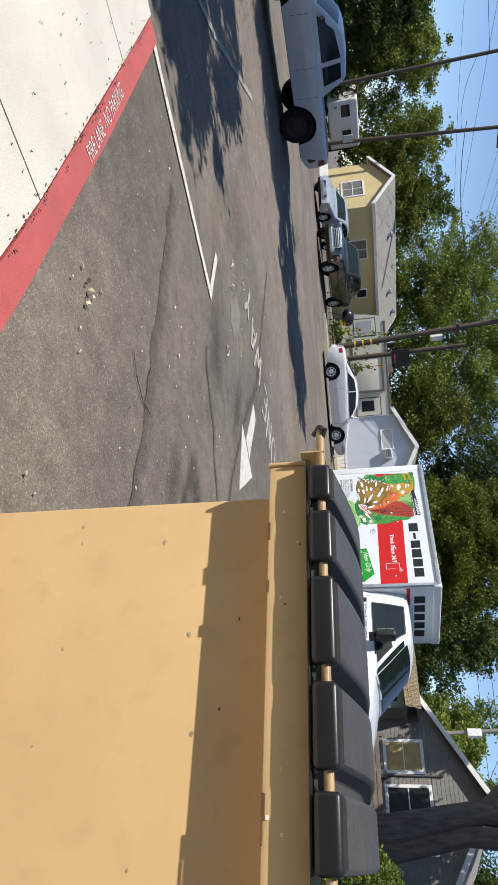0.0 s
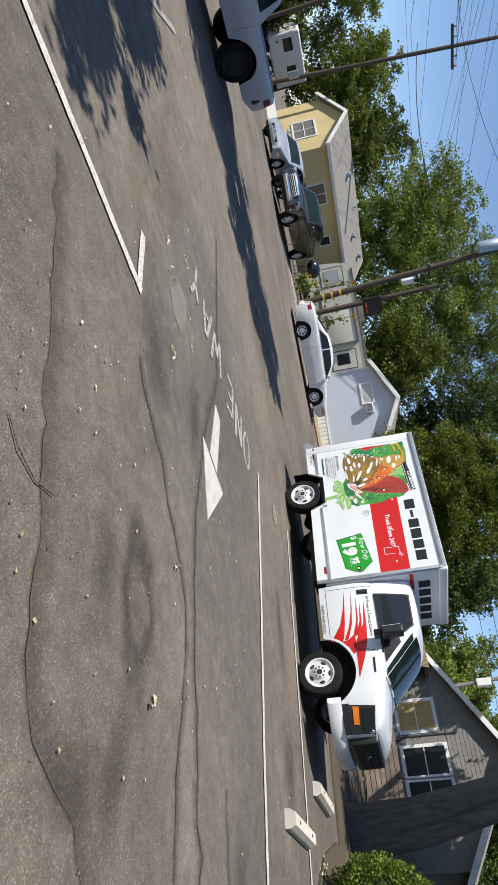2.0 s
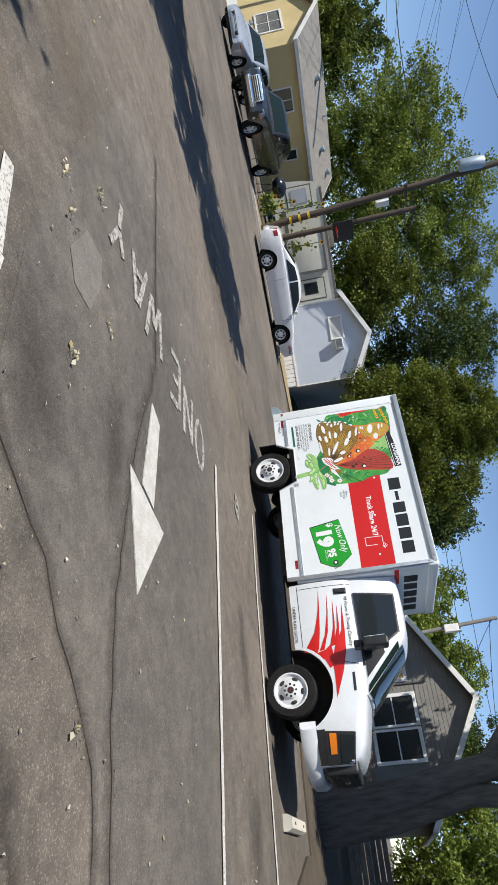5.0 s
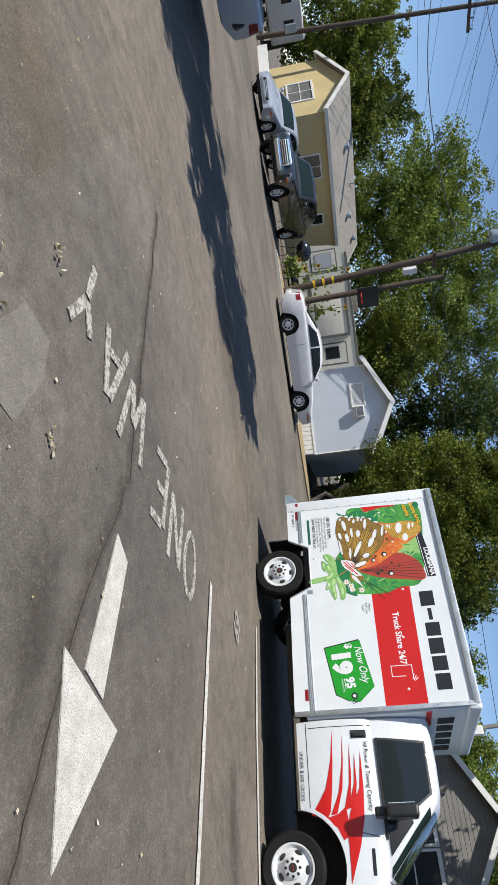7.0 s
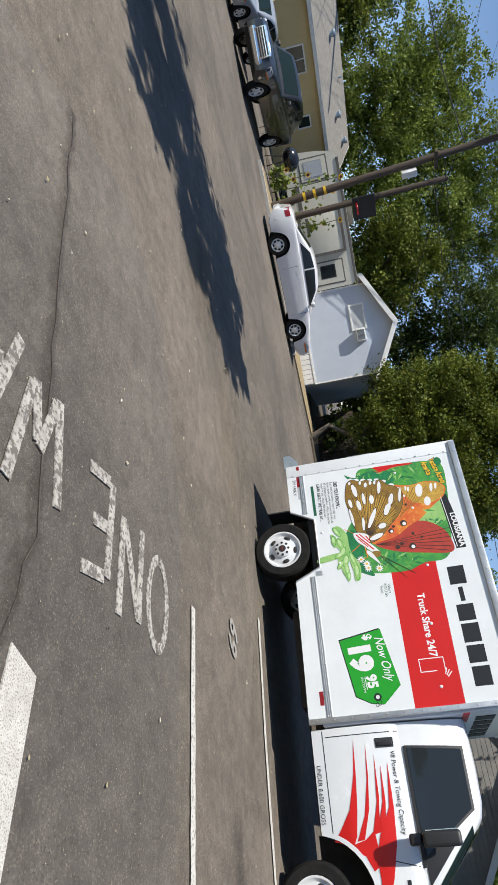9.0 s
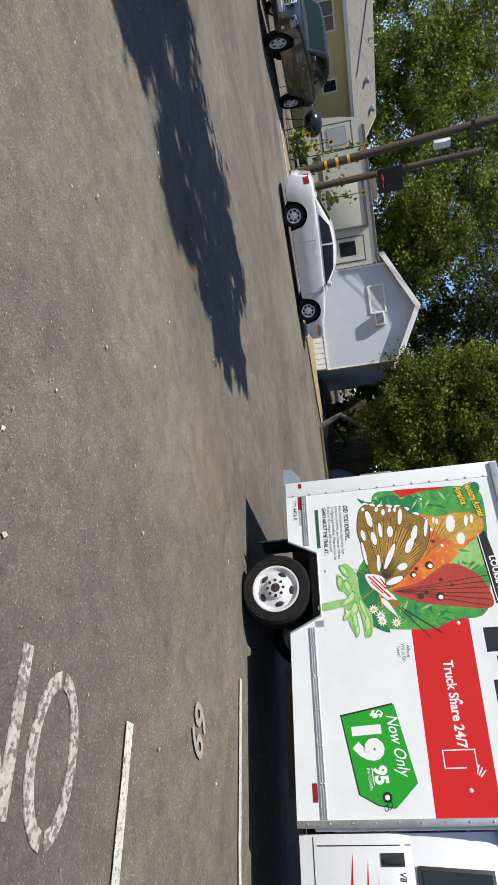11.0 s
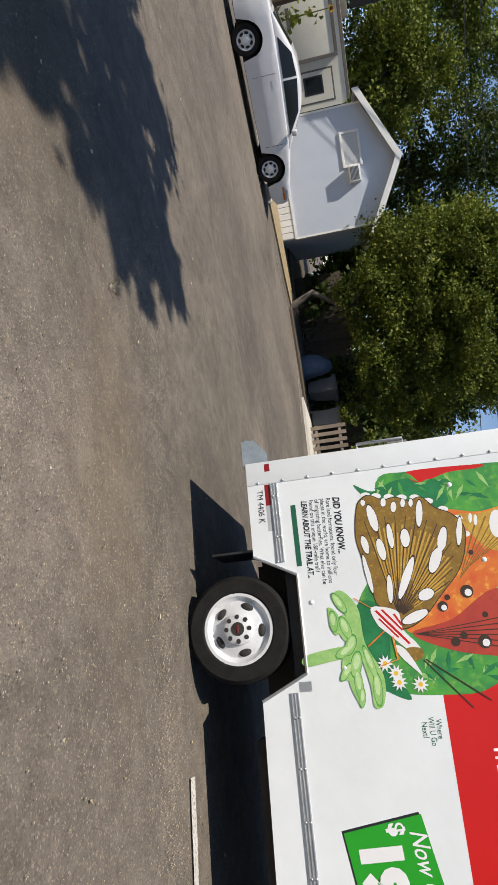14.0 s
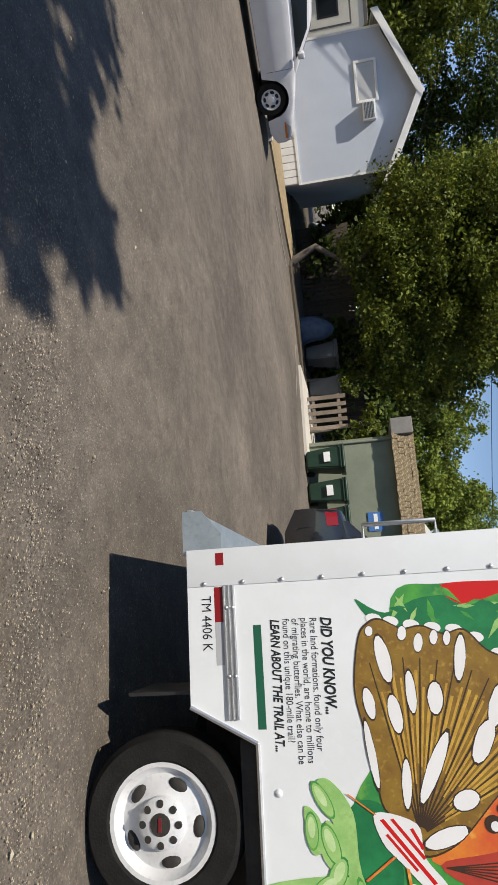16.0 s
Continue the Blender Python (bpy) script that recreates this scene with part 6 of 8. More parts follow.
# travel trailer behind the pole
rvm = Matrix(((0.766, 0.643, 0, 9.8), (-0.643, 0.766, 0, 23.5), (0, 0, 1, 0), (0, 0, 0, 1)))
rv = thing("travel_trailer", "cream travel trailer with a slide-out and grey trim", "trailer", rvm)
prof = [(0.0, 0.75), (-0.05, 1.3), (0.05, 2.2), (0.22, 2.95), (0.6, 3.15), (6.0, 3.15), (6.2, 2.9), (6.2, 0.6), (0.5, 0.6)]
bm = prism(prof, 2.4, Matrix(((1, 0, 0, 0), (0, 0, 1, 0), (0, 1, 0, 0), (0, 0, 0, 1))))
bmesh.ops.recalc_face_normals(bm, faces=bm.faces)
part("body", bm, M_RV, rv)
slide = part("slide_out", box((2.55, -0.42, 0.95), (4.55, 0.02, 2.80), 0.03), M_RV, rv, smooth=40)
for a, b, c, d in ((2.49, 0.90, 2.61, 2.85), (4.49, 0.90, 4.61, 2.85), (2.61, 2.74, 4.49, 2.86), (2.61, 0.90, 4.49, 0.98)):
    part("slide_trim", box((a, -0.45, b), (c, 0.0, d), 0.01), M_RVD, slide)
part("name_bar", box((2.85, -0.426, 1.20), (3.55, -0.420, 1.33)), M_RVD, slide)
for a, b, c, d in ((4.95, 1.20, 5.95, 2.55), (0.30, 1.35, 1.25, 2.55)):
    part("panel_trim", box((a - 0.06, -0.012, b - 0.06), (c + 0.06, 0.0, d + 0.06), 0.004), M_RVD, rv)
    part("side_panel", box((a, -0.022, b), (c, -0.004, d), 0.006), M_RV, rv)
win = part("window", box((5.15, -0.034, 1.55), (5.65, -0.020, 2.15), 0.02), M_GLASS, rv)
part("window_frame", box((5.09, -0.028, 1.49), (5.71, -0.0225, 2.21), 0.006), M_BLACK, win)
part("front_window", box((0.42, -0.034, 1.55), (1.12, -0.020, 2.35), 0.02), M_LAMP, rv)
part("roof_cooler", box((2.6, 0.8, 3.15), (3.5, 1.6, 3.45), 0.08), M_RVD, rv, smooth=40)
part("roof_rail", box((0.5, -0.03, 3.02), (6.1, 0.0, 3.14), 0.008), M_RVD, rv)
part("swoosh", box((1.35, -0.012, 1.0), (2.42, -0.003, 1.18)), M_RVD, rv)
for x in (3.1, 4.0):
    part("wheel", lathe([(0.0, -0.1), (0.34, -0.1), (0.34, 0.1), (0.0, 0.1)], (x, 0.15, 0.34), (0, 1, 0), 20), M_TYRE, rv)
part("jockey_leg", tube([(0.3, 1.2, 0.0), (0.3, 1.2, 0.7)], 0.05, 8), M_UNDER, rv)

# white camper van glimpsed beyond the grey pickup
cam_rv = thing("camper_trailer", "white boxy camper trailer beyond the yellow house", "trailer", pose(3.0, 38.5, 0, 0, 0, 8))
part("body", box((-0.9, 0, 0.6), (2.4, 2.4, 2.65), 0.15, 3), M_TRIM, cam_rv, smooth=40)
for x in (-0.6, 1.1):
    part("window", box((x, -0.02, 1.5), (x + 0.8, 0.01, 2.1), 0.02), M_GLASS, cam_rv)
for x in (-1.2, -0.4):
    part("wheel", lathe([(0.0, -0.1), (0.34, -0.1), (0.34, 0.1), (0.0, 0.1)], (x, 0.12, 0.34), (0, 1, 0), 16), M_TYRE, cam_rv)

# ---- poles and wires ----


def pole(base, top, r0, r1, label, name="utility_pole"):
    p = thing(name, label, "pole", Matrix.Translation(base))
    t = Vector(top) - Vector(base)
    part("shaft", tube([t * k for k in (0, 0.25, 0.5, 0.75, 1)], [r0 + (r1 - r0) * k for k in (0, 0.25, 0.5, 0.75, 1)], 14), M_POLE, p, smooth=50)
    return p, t


pa, t = pole((8.1, 17.8, 0), (7.35, 18.25, 13.2), 0.15, 0.11, "brown wooden utility pole carrying a transformer")
for z in (1.35, 1.75, 2.15):
    q = t * (z / t.z)
    part("yellow_band", lathe([(0.155, -0.05), (0.155, 0.05)], q, t, 16), M_YELLOWINK, pa, "yellow reflective band")
q = t * (9.0 / t.z)
part("transformer", lathe([(0.0, -0.52), (0.24, -0.5), (0.26, -0.45), (0.26, 0.42), (0.20, 0.50), (0.0, 0.52)], q + Vector((-0.40, -0.12, 0)), (0, 0, 1), 20), M_GALV, pa, "grey transformer can", smooth=40)
part("bracket", box(q + Vector((-0.25, -0.08, -0.2)), q + Vector((0.02, 0.02, -0.12))), M_GALV, pa)
q = t * (5.3 / t.z)
part("equipment_box", box(q + Vector((0.08, -0.34, -0.28)), q + Vector((0.34, -0.12, 0.28)), 0.03), M_TRIM, pa, "pale grey equipment box", smooth=40)
q = t * (6.3 / t.z)
part("bracket", box(q + Vector((-0.35, -0.25, -0.06)), q + Vector((0.35, -0.13, 0.06)), 0.01), M_POLE, pa)
pb, tb = pole((9.28, 18.4, 0), (9.15, 18.5, 6.9), 0.13, 0.11, "short brown wooden pole with a basketball hoop")
part("backboard", box((-0.42, -0.22, 3.15), (0.62, -0.17, 4.05), 0.01), M_BLACK, pb, "black basketball backboard")
bm = bmesh.new()
ring = [Vector((-0.12 + 0.23 * math.cos(a), -0.50 + 0.23 * math.sin(a), 3.30)) for a in (k * math.pi / 10 for k in range(21))]
part("hoop", add_tube(bm, ring, 0.012, 6, False), M_RED, pb, "red basketball rim")
part("hoop_bracket", box((-0.2, -0.30, 3.27), (-0.04, -0.22, 3.33)), M_RED, pb)
pc, tc_ = pole((2.93, 32.8, 0), (3.75, 32.55, 16.0), 0.13, 0.10, "tall wooden utility pole with a crossarm")
q = tc_ * (10.75 / tc_.z)
part("crossarm", box(q + Vector((-1.15, -0.2, -0.07)), q + Vector((1.15, -0.08, 0.07)), 0.01), M_POLE, pc)
for x in (-1.0, -0.5, 0.5, 1.0):
    part("insulator", lathe([(0.0, 0.2), (0.05, 0.17), (0.06, 0.08), (0.03, 0.0)], q + Vector((x, -0.14, 0.07)), (0, 0, 1), 10), M_GALV, pc)
part("meter_box", box((-0.35, -0.35, 1.5), (0.05, -0.15, 2.1), 0.03), M_GALV, pc)
pd, td = pole((-0.85, 30.05, 0), (-1.35, 30.15, 15.0), 0.11, 0.085, "dark wooden utility pole behind the grey pickup")
q = td * (10.3 / td.z)
part("crossarm", box(q + Vector((-0.5, -0.2, -0.06)), q + Vector((0.5, -0.08, 0.06)), 0.01), M_POLE, pd)
pe, te = pole((16.2, 1.75, 0), (16.75, 2.45, 6.8), 0.085, 0.075, "thin grey service pole beside the grey house", "service_pole")
pe.children[0].data.materials[0] = M_GREYSIDE
part("service_box", box((0.22, 0.28, 4.7), (0.46, 0.58, 5.25), 0.03), M_TRIM, pe)


def wire(a, b, sag, label="black overhead cable strung between poles", r=0.012):
    a, b = Vector(a), Vector(b)
    pts = [a + (b - a) * k / 20 - Vector((0, 0, sag * 4 * (k / 20) * (1 - k / 20))) for k in range(21)]
    w = tube([p - a for p in pts], r, 5)
    ob = tagged(part("overhead_cable", w, M_WIRE), label, "cable", "overhead cables")
    ob.location = a
    return ob


top_b = Vector((2.93, 32.8, 0)) + tc_ * (10.95 / tc_.z)
for x in (-1.0, -0.5, 0.5, 1.0):
    wire(top_b + Vector((x, -0.14, 0)), (-30 + x, 9 + x, 10.9), 0.9, r=0.010)
# the main line runs on past the tall pole
for (x0, y0), (x1, y1), z in (((-1.2, 28.4), (16.6, 41.3), 10.9), ((-2.4, 25.9), (18.3, 40.7), 10.9), ((-2.8, 25.2), (18.2, 40.0), 11.0), ((1.7, 32.0), (20.4, 38.4), 11.6), ((-3.3, 27.5), (23.8, 41.8), 12.6),
                              ((-2.5, 29.8), (21.5, 39.0), 12.6), ((7.4, 31.7), (19.4, 37.9), 13.6), ((-0.6, 30.5), (15.4, 38.3), 9.3), ((1.3, 36.8), (11.8, 36.1), 9.0)):
    dx, dy = x1 - x0, y1 - y0
    wire((x0 - dx * 0.5, y0 - dy * 0.5, z + 0.2), (x1 + dx * 0.8, y1 + dy * 0.8, z + 0.2), 0.25, r=0.009)
wire(Vector((2.93, 32.8, 8.9)), Vector((7.6, 18.1, 7.4)), 0.6, "thick sagging communication cable", 0.022)
wire(Vector((3.3, 32.7, 8.6)), Vector((-1.15, 30.1, 8.8)), 0.3)
wire(Vector((-1.15, 30.1, 10.4)), Vector((7.45, 18.2, 11.2)), 0.9)
wire(Vector((-1.15, 30.1, 9.4)), Vector((-28, 30, 9.0)), 0.7)
wire(Vector((7.6, 18.1, 7.2)), Vector((17, 14.5, 3.9)), 0.4, "drooping service cable to the house")
wire(Vector((7.6, 18.1, 6.2)), Vector((28, -4, 6.5)), 0.5)
wire(Vector((7.6, 18.1, 6.6)), Vector((28, -4, 7.3)), 0.5)
wire(Vector((16.7, 2.4, 6.5)), Vector((28, -6, 7.0)), 0.3)
wire(Vector((16.7, 2.4, 6.6)), Vector((16.5, -0.8, 4.7)), 0.2)

# ---- trees ----
LEAF = np.array([(0, 0, 0), (0.35, 0.5, 0.06), (0, 1, 0), (-0.35, 0.5, 0.06)])


def leaves(points, size, seed, droop=0.3):
    """One leaf (two folded triangles) at every point, turned at random."""
    r = np.random.RandomState(seed)
    k = len(points)
    u = r.normal(size=(k, 3))
    u[:, 2] += 0.35 + droop * 0.5
    u /= np.linalg.norm(u, axis=1)[:, None]
    d = np.cross(u, r.normal(size=(k, 3)))
    d /= np.linalg.norm(d, axis=1)[:, None]
    s = np.cross(d, u)
    sc = size * r.uniform(0.6, 1.3, (k, 1, 1))
    v = points[:, None, :] + sc * (LEAF[None, :, 0:1] * s[:, None, :] + LEAF[None, :, 1:2] * d[:, None, :] + LEAF[None, :, 2:3] * 4 * u[:, None, :])
    i = np.arange(k)[:, None] * 4
    f = np.concatenate([i + np.array([[0, 1, 2]]), i + np.array([[0, 2, 3]])], 1).reshape(-1, 3)
    return v.reshape(-1, 3), f


def leaf_mesh(name, v, f, material):
    me = bpy.data.meshes.new(name)
    me.vertices.add(len(v))
    me.vertices.foreach_set("co", v.astype(np.float32).ravel())
    me.loops.add(f.size)
    me.loops.foreach_set("vertex_index", f.astype(np.int32).ravel())
    me.polygons.add(len(f))
    me.polygons.foreach_set("loop_start", np.arange(0, f.size, 3, dtype=np.int32))
    me.polygons.foreach_set("loop_total", np.full(len(f), 3, dtype=np.int32))
    me.update(calc_edges=True)
    me.materials.append(material)
    return me


def clumps(blobs, per, seed, fill=0.35, flat=0.85, spread=0.15, many=26):
    """Points in uneven clumps through some blobs (x, y, z, r): more near the skin, with gaps between."""
    r = np.random.RandomState(seed)
    out = []
    for x, y, z, rad in blobs:
        n_c = max(5, int(many * (rad / 1.5) ** 1.6))
        d = r.normal(size=(n_c, 3))
        d /= np.linalg.norm(d, axis=1)[:, None]
        c = d * (rad * r.uniform(fill, 1.0, (n_c, 1))) * np.array([1, 1, flat]) + np.array([x, y, z])
        for q in c:
            out.append(q + r.normal(size=(per, 3)) * rad * spread * r.uniform(0.6, 1.3) * np.array([1, 1, 0.62]))
    return np.concatenate(out)


def tree(name, base, blobs, label, leaf_m, size, per, seed, trunk_r=0.16, trunk_path=None, limbs=5, fill=0.35, category="tree", group="", spread=0.15, many=26):
    tr = thing(name, label, category, Matrix.Translation(base), group)
    r = random.Random(seed)
    top = max(b[2] for b in blobs)
    cx = sum(b[0] for b in blobs) / len(blobs)
    cy = sum(b[1] for b in blobs) / len(blobs)
    path = trunk_path or [(0, 0, 0), (cx * 0.2 + r.uniform(-0.1, 0.1), cy * 0.2, top * 0.3), (cx * 0.6, cy * 0.6 + r.uniform(-0.2, 0.2), top * 0.6), (cx, cy, top * 0.95)]
    k = len(path)
    trunk = part("trunk", tube(path, [trunk_r * (1.25 - 0.95 * i / (k - 1)) if i else trunk_r * 1.4 for i in range(k)], 12), M_BARK, tr, smooth=60)
    for x, y, z, rad in blobs[:limbs * 2:max(1, len(blobs) // limbs)]:
        s = Vector(path[min(1 + (k > 3), k - 1)])
        e = Vector((x, y, z))
        mid = s.lerp(e, 0.5) + Vector((r.uniform(-0.2, 0.2), r.uniform(-0.2, 0.2), 0.15))
        part("limb", tube([s, mid, e], [trunk_r * 0.5, trunk_r * 0.32, trunk_r * 0.12], 7), M_BARK, trunk, smooth=60)
    v, f = leaves(clumps(blobs, per, seed, fill, 0.85, spread, many), size, seed + 1)
    crown = link_mesh("crown", leaf_mesh("crown", v, f, leaf_m), tr)
    return tr


def round_crown(h, rad, seed, n=9, low=0.3):
    r = random.Random(seed)
    out = []
    for i in range(n):
        a = r.uniform(0, 2 * math.pi)
        z = h * (low + (0.92 - low) * (i + 0.5) / n)
        k = math.sin(math.pi * min(1, max(0.12, (z / h - low * 0.7) / (1 - low * 0.7))) ** 0.8)
        d = rad * 0.55 * k * r.uniform(0.6, 1.1)
        out.append((d * math.cos(a), d * math.sin(a), z, rad * (0.38 + 0.25 * k) * r.uniform(0.85, 1.15)))
    return out


# the dense yellow-green tree by the blue-grey house
tree("broadleaf_tree", (13.6, 10.6, 0.05), [(0.3, 0.6, 3.6, 1.9), (-0.3, 1.35, 3.4, 1.1), (0.6, -1.2, 3.4, 1.7), (0.4, 0.3, 5.4, 2.0), (-0.1, 1.3, 5.4, 1.4), (0.9, -1.4, 5.4, 1.7), (0.5, 0.2, 7.2, 1.7), (0.2, 1.4, 7.0, 1.3), (0.9, -1.0, 7.2, 1.4), (-0.4, -0.2, 2.3, 1.1), (0.4, -2.0, 2.4, 1.1), (1.5, 0.0, 4.5, 1.9), (1.6, -2.6, 4.2, 1.6), (1.6, -2.6, 6.2, 1.5), (1.2, -0.6, 8.6, 1.5), (2.2, -3.4, 3.0, 1.1)],
     "dense yellow-green broadleaf tree beside the pale house", M_LEAF_LIME, 0.115, 230, 11, 0.10, [(0, 0, 0), (-0.15, 0.3, 0.7), (0.1, -0.3, 1.6), (0.3, 0.0, 4.0)])
# tall trees behind the houses
FAR = [(-16, 44, 11, 5.0, "D"), (-9, 46, 10, 4.6, "M"), (-3.5, 47, 9.0, 4.4, "M"), (1.5, 46, 9.2, 4.2, "F"), (6.5, 43, 9.2, 4.0, "F"), (11.0, 41, 10.2, 4.0, "D"),
       (15.5, 38, 14.0, 4.8, "M"), (19.5, 34, 16.0, 5.0, "M"), (23.5, 30, 16.5, 5.0, "M"), (26.5, 25, 16.0, 5.0, "D"), (29, 20.5, 14.5, 4.6, "M"), (31.5, 15.5, 10.5, 4.2, "D"),
       (37, 11.5, 9.2, 3.8, "M"), (39, 6.0, 9.6, 4.2, "M"), (37, 0.0, 9.4, 4.4, "D"), (34, -6, 10.0, 4.4, "M"), (29, -12, 10.5, 4.6, "D"), (22, -17, 10.5, 4.6, "M"), (14, -20, 11, 5.0, "D"),
       (20, 26, 9.0, 3.6, "L"), (21.5, 16.5, 9.5, 3.6, "M"), (24, 11.5, 8.0, 3.4, "D"), (8.5, 36, 7.0, 3.0, "L"), (-3, 39, 7.5, 3.2, "D"), (-9, 36, 8.0, 3.6, "D"), (26, 5.5, 6.5, 2.6, "M")]
LEAFM = {"D": M_LEAF_DARK, "M": M_LEAF_MID, "L": M_LEAF_LIME, "F": M_LEAF_FIR}
WORD = {"D": "dark green broadleaf tree in the tree line", "M": "tall mid-green broadleaf tree behind the houses", "L": "yellow-green broadleaf tree behind the houses", "F": "feathery light green conifer behind the yellow house"}
for i, (x, y, hh, rr, kind) in enumerate(FAR):
    tree("conifer" if kind == "F" else "broadleaf_tree", (x, y, 0), round_crown(hh, rr, 30 + i, 10, 0.22), WORD[kind], LEAFM[kind], 0.19, 84, 60 + i, 0.22, group="tree line behind the houses", fill=0.45, spread=0.125, many=17)
# low shaded shrubs that close the gaps under the tree line
for i, (x, y, rr) in enumerate(((17.5, 9.0, 1.5), (20, 10.5, 1.8), (22, 8.5, 1.6), (24.5, 6.5, 1.7), (18.4, 12.0, 1.5), (17.2, 12.6, 1.3), (28, 4, 1.8), (27, 9, 2.0), (30, 0, 2.0), (24, 17, 2.2), (20, 22.5, 2.2), (16.5, 28, 2.0), (2, 40, 1.8), (-6, 38, 2.2), (15, 33, 1.8))):
    tree("shrub", (x, y, 0), [(0, 0, rr * 0.8, rr), (rr * 0.7, 0.3, rr * 0.6, rr * 0.7), (-rr * 0.6, -0.3, rr * 0.6, rr * 0.7), (0.1, 0.2, rr * 1.5, rr * 0.7)], "dark shaded shrub under the trees", M_LEAF_DARK, 0.26, 30, 200 + i, 0.08, category="shrub", group="shrubs under the trees")
for i, (x, y, z, rr) in enumerate(((15.3, 7.5, 1.6, 0.75), (14.7, 5.7, 1.55, 0.6))):
    tree("shrub", (x, y, 0.06), [(0, 0, z, rr), (0.3, 0.3, z + 0.3, rr * 0.7), (-0.2, -0.3, z - 0.3, rr * 0.7)], "bright green small shrub beside the shed", M_LEAF_LIME, 0.12, 60, 240 + i, 0.04, category="shrub")
# hedge and big trunk to the right of the truck
def shell(blobs, per, seed):
    """Points thick on the outer skin of joined blobs, lumpy and ragged, none underground."""
    r = np.random.RandomState(seed)
    out = []
    for k, (x, y, z, rad) in enumerate(blobs):
        d = r.normal(size=(int(per * rad * rad), 3))
        d /= np.linalg.norm(d, axis=1)[:, None]
        lump = 1 + 0.08 * np.sin(9 * d[:, 0] + k) * np.sin(8 * d[:, 1] + 2 * k) + 0.06 * np.sin(19 * d[:, 2] + 15 * d[:, 0]) * np.sin(16 * d[:, 1] + k)
        p = d * (rad * lump * (1.02 - 0.22 * r.uniform(size=len(d)) ** 2))[:, None] + np.array([x, y, z])
        ok = p[:, 2] > 0.02
        for j, (a, b, c, q) in enumerate(blobs):
            if j != k:
                ok &= np.linalg.norm(p - np.array([a, b, c]), axis=1) > q * 0.80
        out.append(p[ok])
    return np.concatenate(out)


HEDGE = [(-0.55, 1.15, 0.68, 0.68), (-1.1, 0.6, 0.70, 0.70), (0.2, 1.1, 0.75, 0.78), (-1.7, -0.1, 0.72, 0.78), (-0.5, 0.2, 0.82, 0.80), (0.5, -0.1, 0.80, 0.85), (-2.0, -1.0, 0.75, 0.85), (-0.9, -0.9, 0.80, 0.88), (0.4, -1.4, 0.80, 0.92), (-1.6, -2.0, 0.75, 0.90), (-0.3, -2.3, 0.80, 0.92)]
hedge = thing("hedge", "rounded dense green boxwood hedge in a mulched bed", "hedge", Matrix.Translation((1.4, -7.7, 0.04)))
for k, (x, y, z, rad) in enumerate(HEDGE):
    part("stem", tube([(x * 0.8, y * 0.9, 0), (x * 0.9, y, z * 0.5), (x, y, z)], [0.03, 0.022, 0.01], 6), M_BARK, hedge)
v, f = leaves(shell(HEDGE, 21000, 301), 0.048, 302)
link_mesh("crown", leaf_mesh("crown", v, f, M_LEAF_BOX), hedge)
for i, (x, y, rr) in enumerate(((9.5, -9.6, 1.9), (8.2, -12.2, 2.1), (12.0, -8.2, 1.7), (11.0, -12.5, 2.3), (13.5, -10.2, 2.2), (15.5, -13.0, 2.6), (18.5, -11.5, 2.6), (12.5, -15.5, 2.6), (17.5, -8.2, 2.0), (9.0, -15.0, 2.6))):
    tree("shrub", (x, y, 0.03), [(0, 0, rr * 0.8, rr), (rr * 0.7, 0.3, rr * 0.6, rr * 0.7), (-rr * 0.6, -0.3, rr * 0.6, rr * 0.7), (0.1, 0.2, rr * 1.5, rr * 0.7)], "dark shaded shrub under the trees", M_LEAF_DARK, 0.16, 80, 260 + i, 0.08, category="shrub", group="shrubs under the trees")
big = tree("shade_tree", (6.1, -4.5, 0.03), [(-1, 2, 8, 2.4), (1, -2, 8.5, 2.6), (2, 2, 9, 2.4), (-1.5, -2.5, 8, 2.2), (0.5, 0.5, 10.5, 2.6), (-2.8, -0.2, 8.8, 2.0), (3.2, 0, 8.4, 2.2), (5.0, 4.6, 8.0, 1.4), (5.5, 7.0, 8.6, 1.2), (2.5, -2.5, 6.6, 1.8), (-3.0, 1.4, 7.0, 1.7), (-2.2, 0.2, 6.2, 1.4), (-3.8, 2.0, 7.2, 1.5), (4.4, 2.6, 8.4, 1.5), (5.4, 1.0, 8.6, 1.6), (5.0, -1.0, 8.4, 1.6), (6.4, 3.4, 9.4, 1.5), (3.6, -4.4, 8.6, 1.9), (5.6, -3.6, 9.0, 1.9), (1.4, -5.2, 8.6, 1.9), (4.0, -6.8, 8.8, 2.0)],
           "large shade tree with a thick leaning grey trunk", M_LEAF_DARK, 0.20, 130, 320, 0.33, [(0, 0, 0), (-0.1, 0.15, 1.4), (-0.15, 0.55, 3.4), (0.3, 0.4, 6.0), (0.5, 0.4, 9.0)])
part("limb", tube([(0.05, -0.30, 0.0), (0.0, -0.22, 1.5), (-0.10, 0.10, 3.0), (-0.35, -0.1, 4.6), (-0.6, -1.4, 7.5)], [0.34, 0.24, 0.22, 0.20, 0.08], 12), M_BARK, big.children[0], smooth=60)
# trees left of the view, whose shade falls on the asphalt
def shading(targets, h, base):
    """Crown blobs at height h whose shade falls on the given spots (x, y, radius)."""
    k = -h / SUN_WAY.z
    return [(x - SUN_WAY.x * k - base[0], y - SUN_WAY.y * k - base[1], h + 0.35 * math.sin(3 * x + y), rad) for x, y, rad in targets]


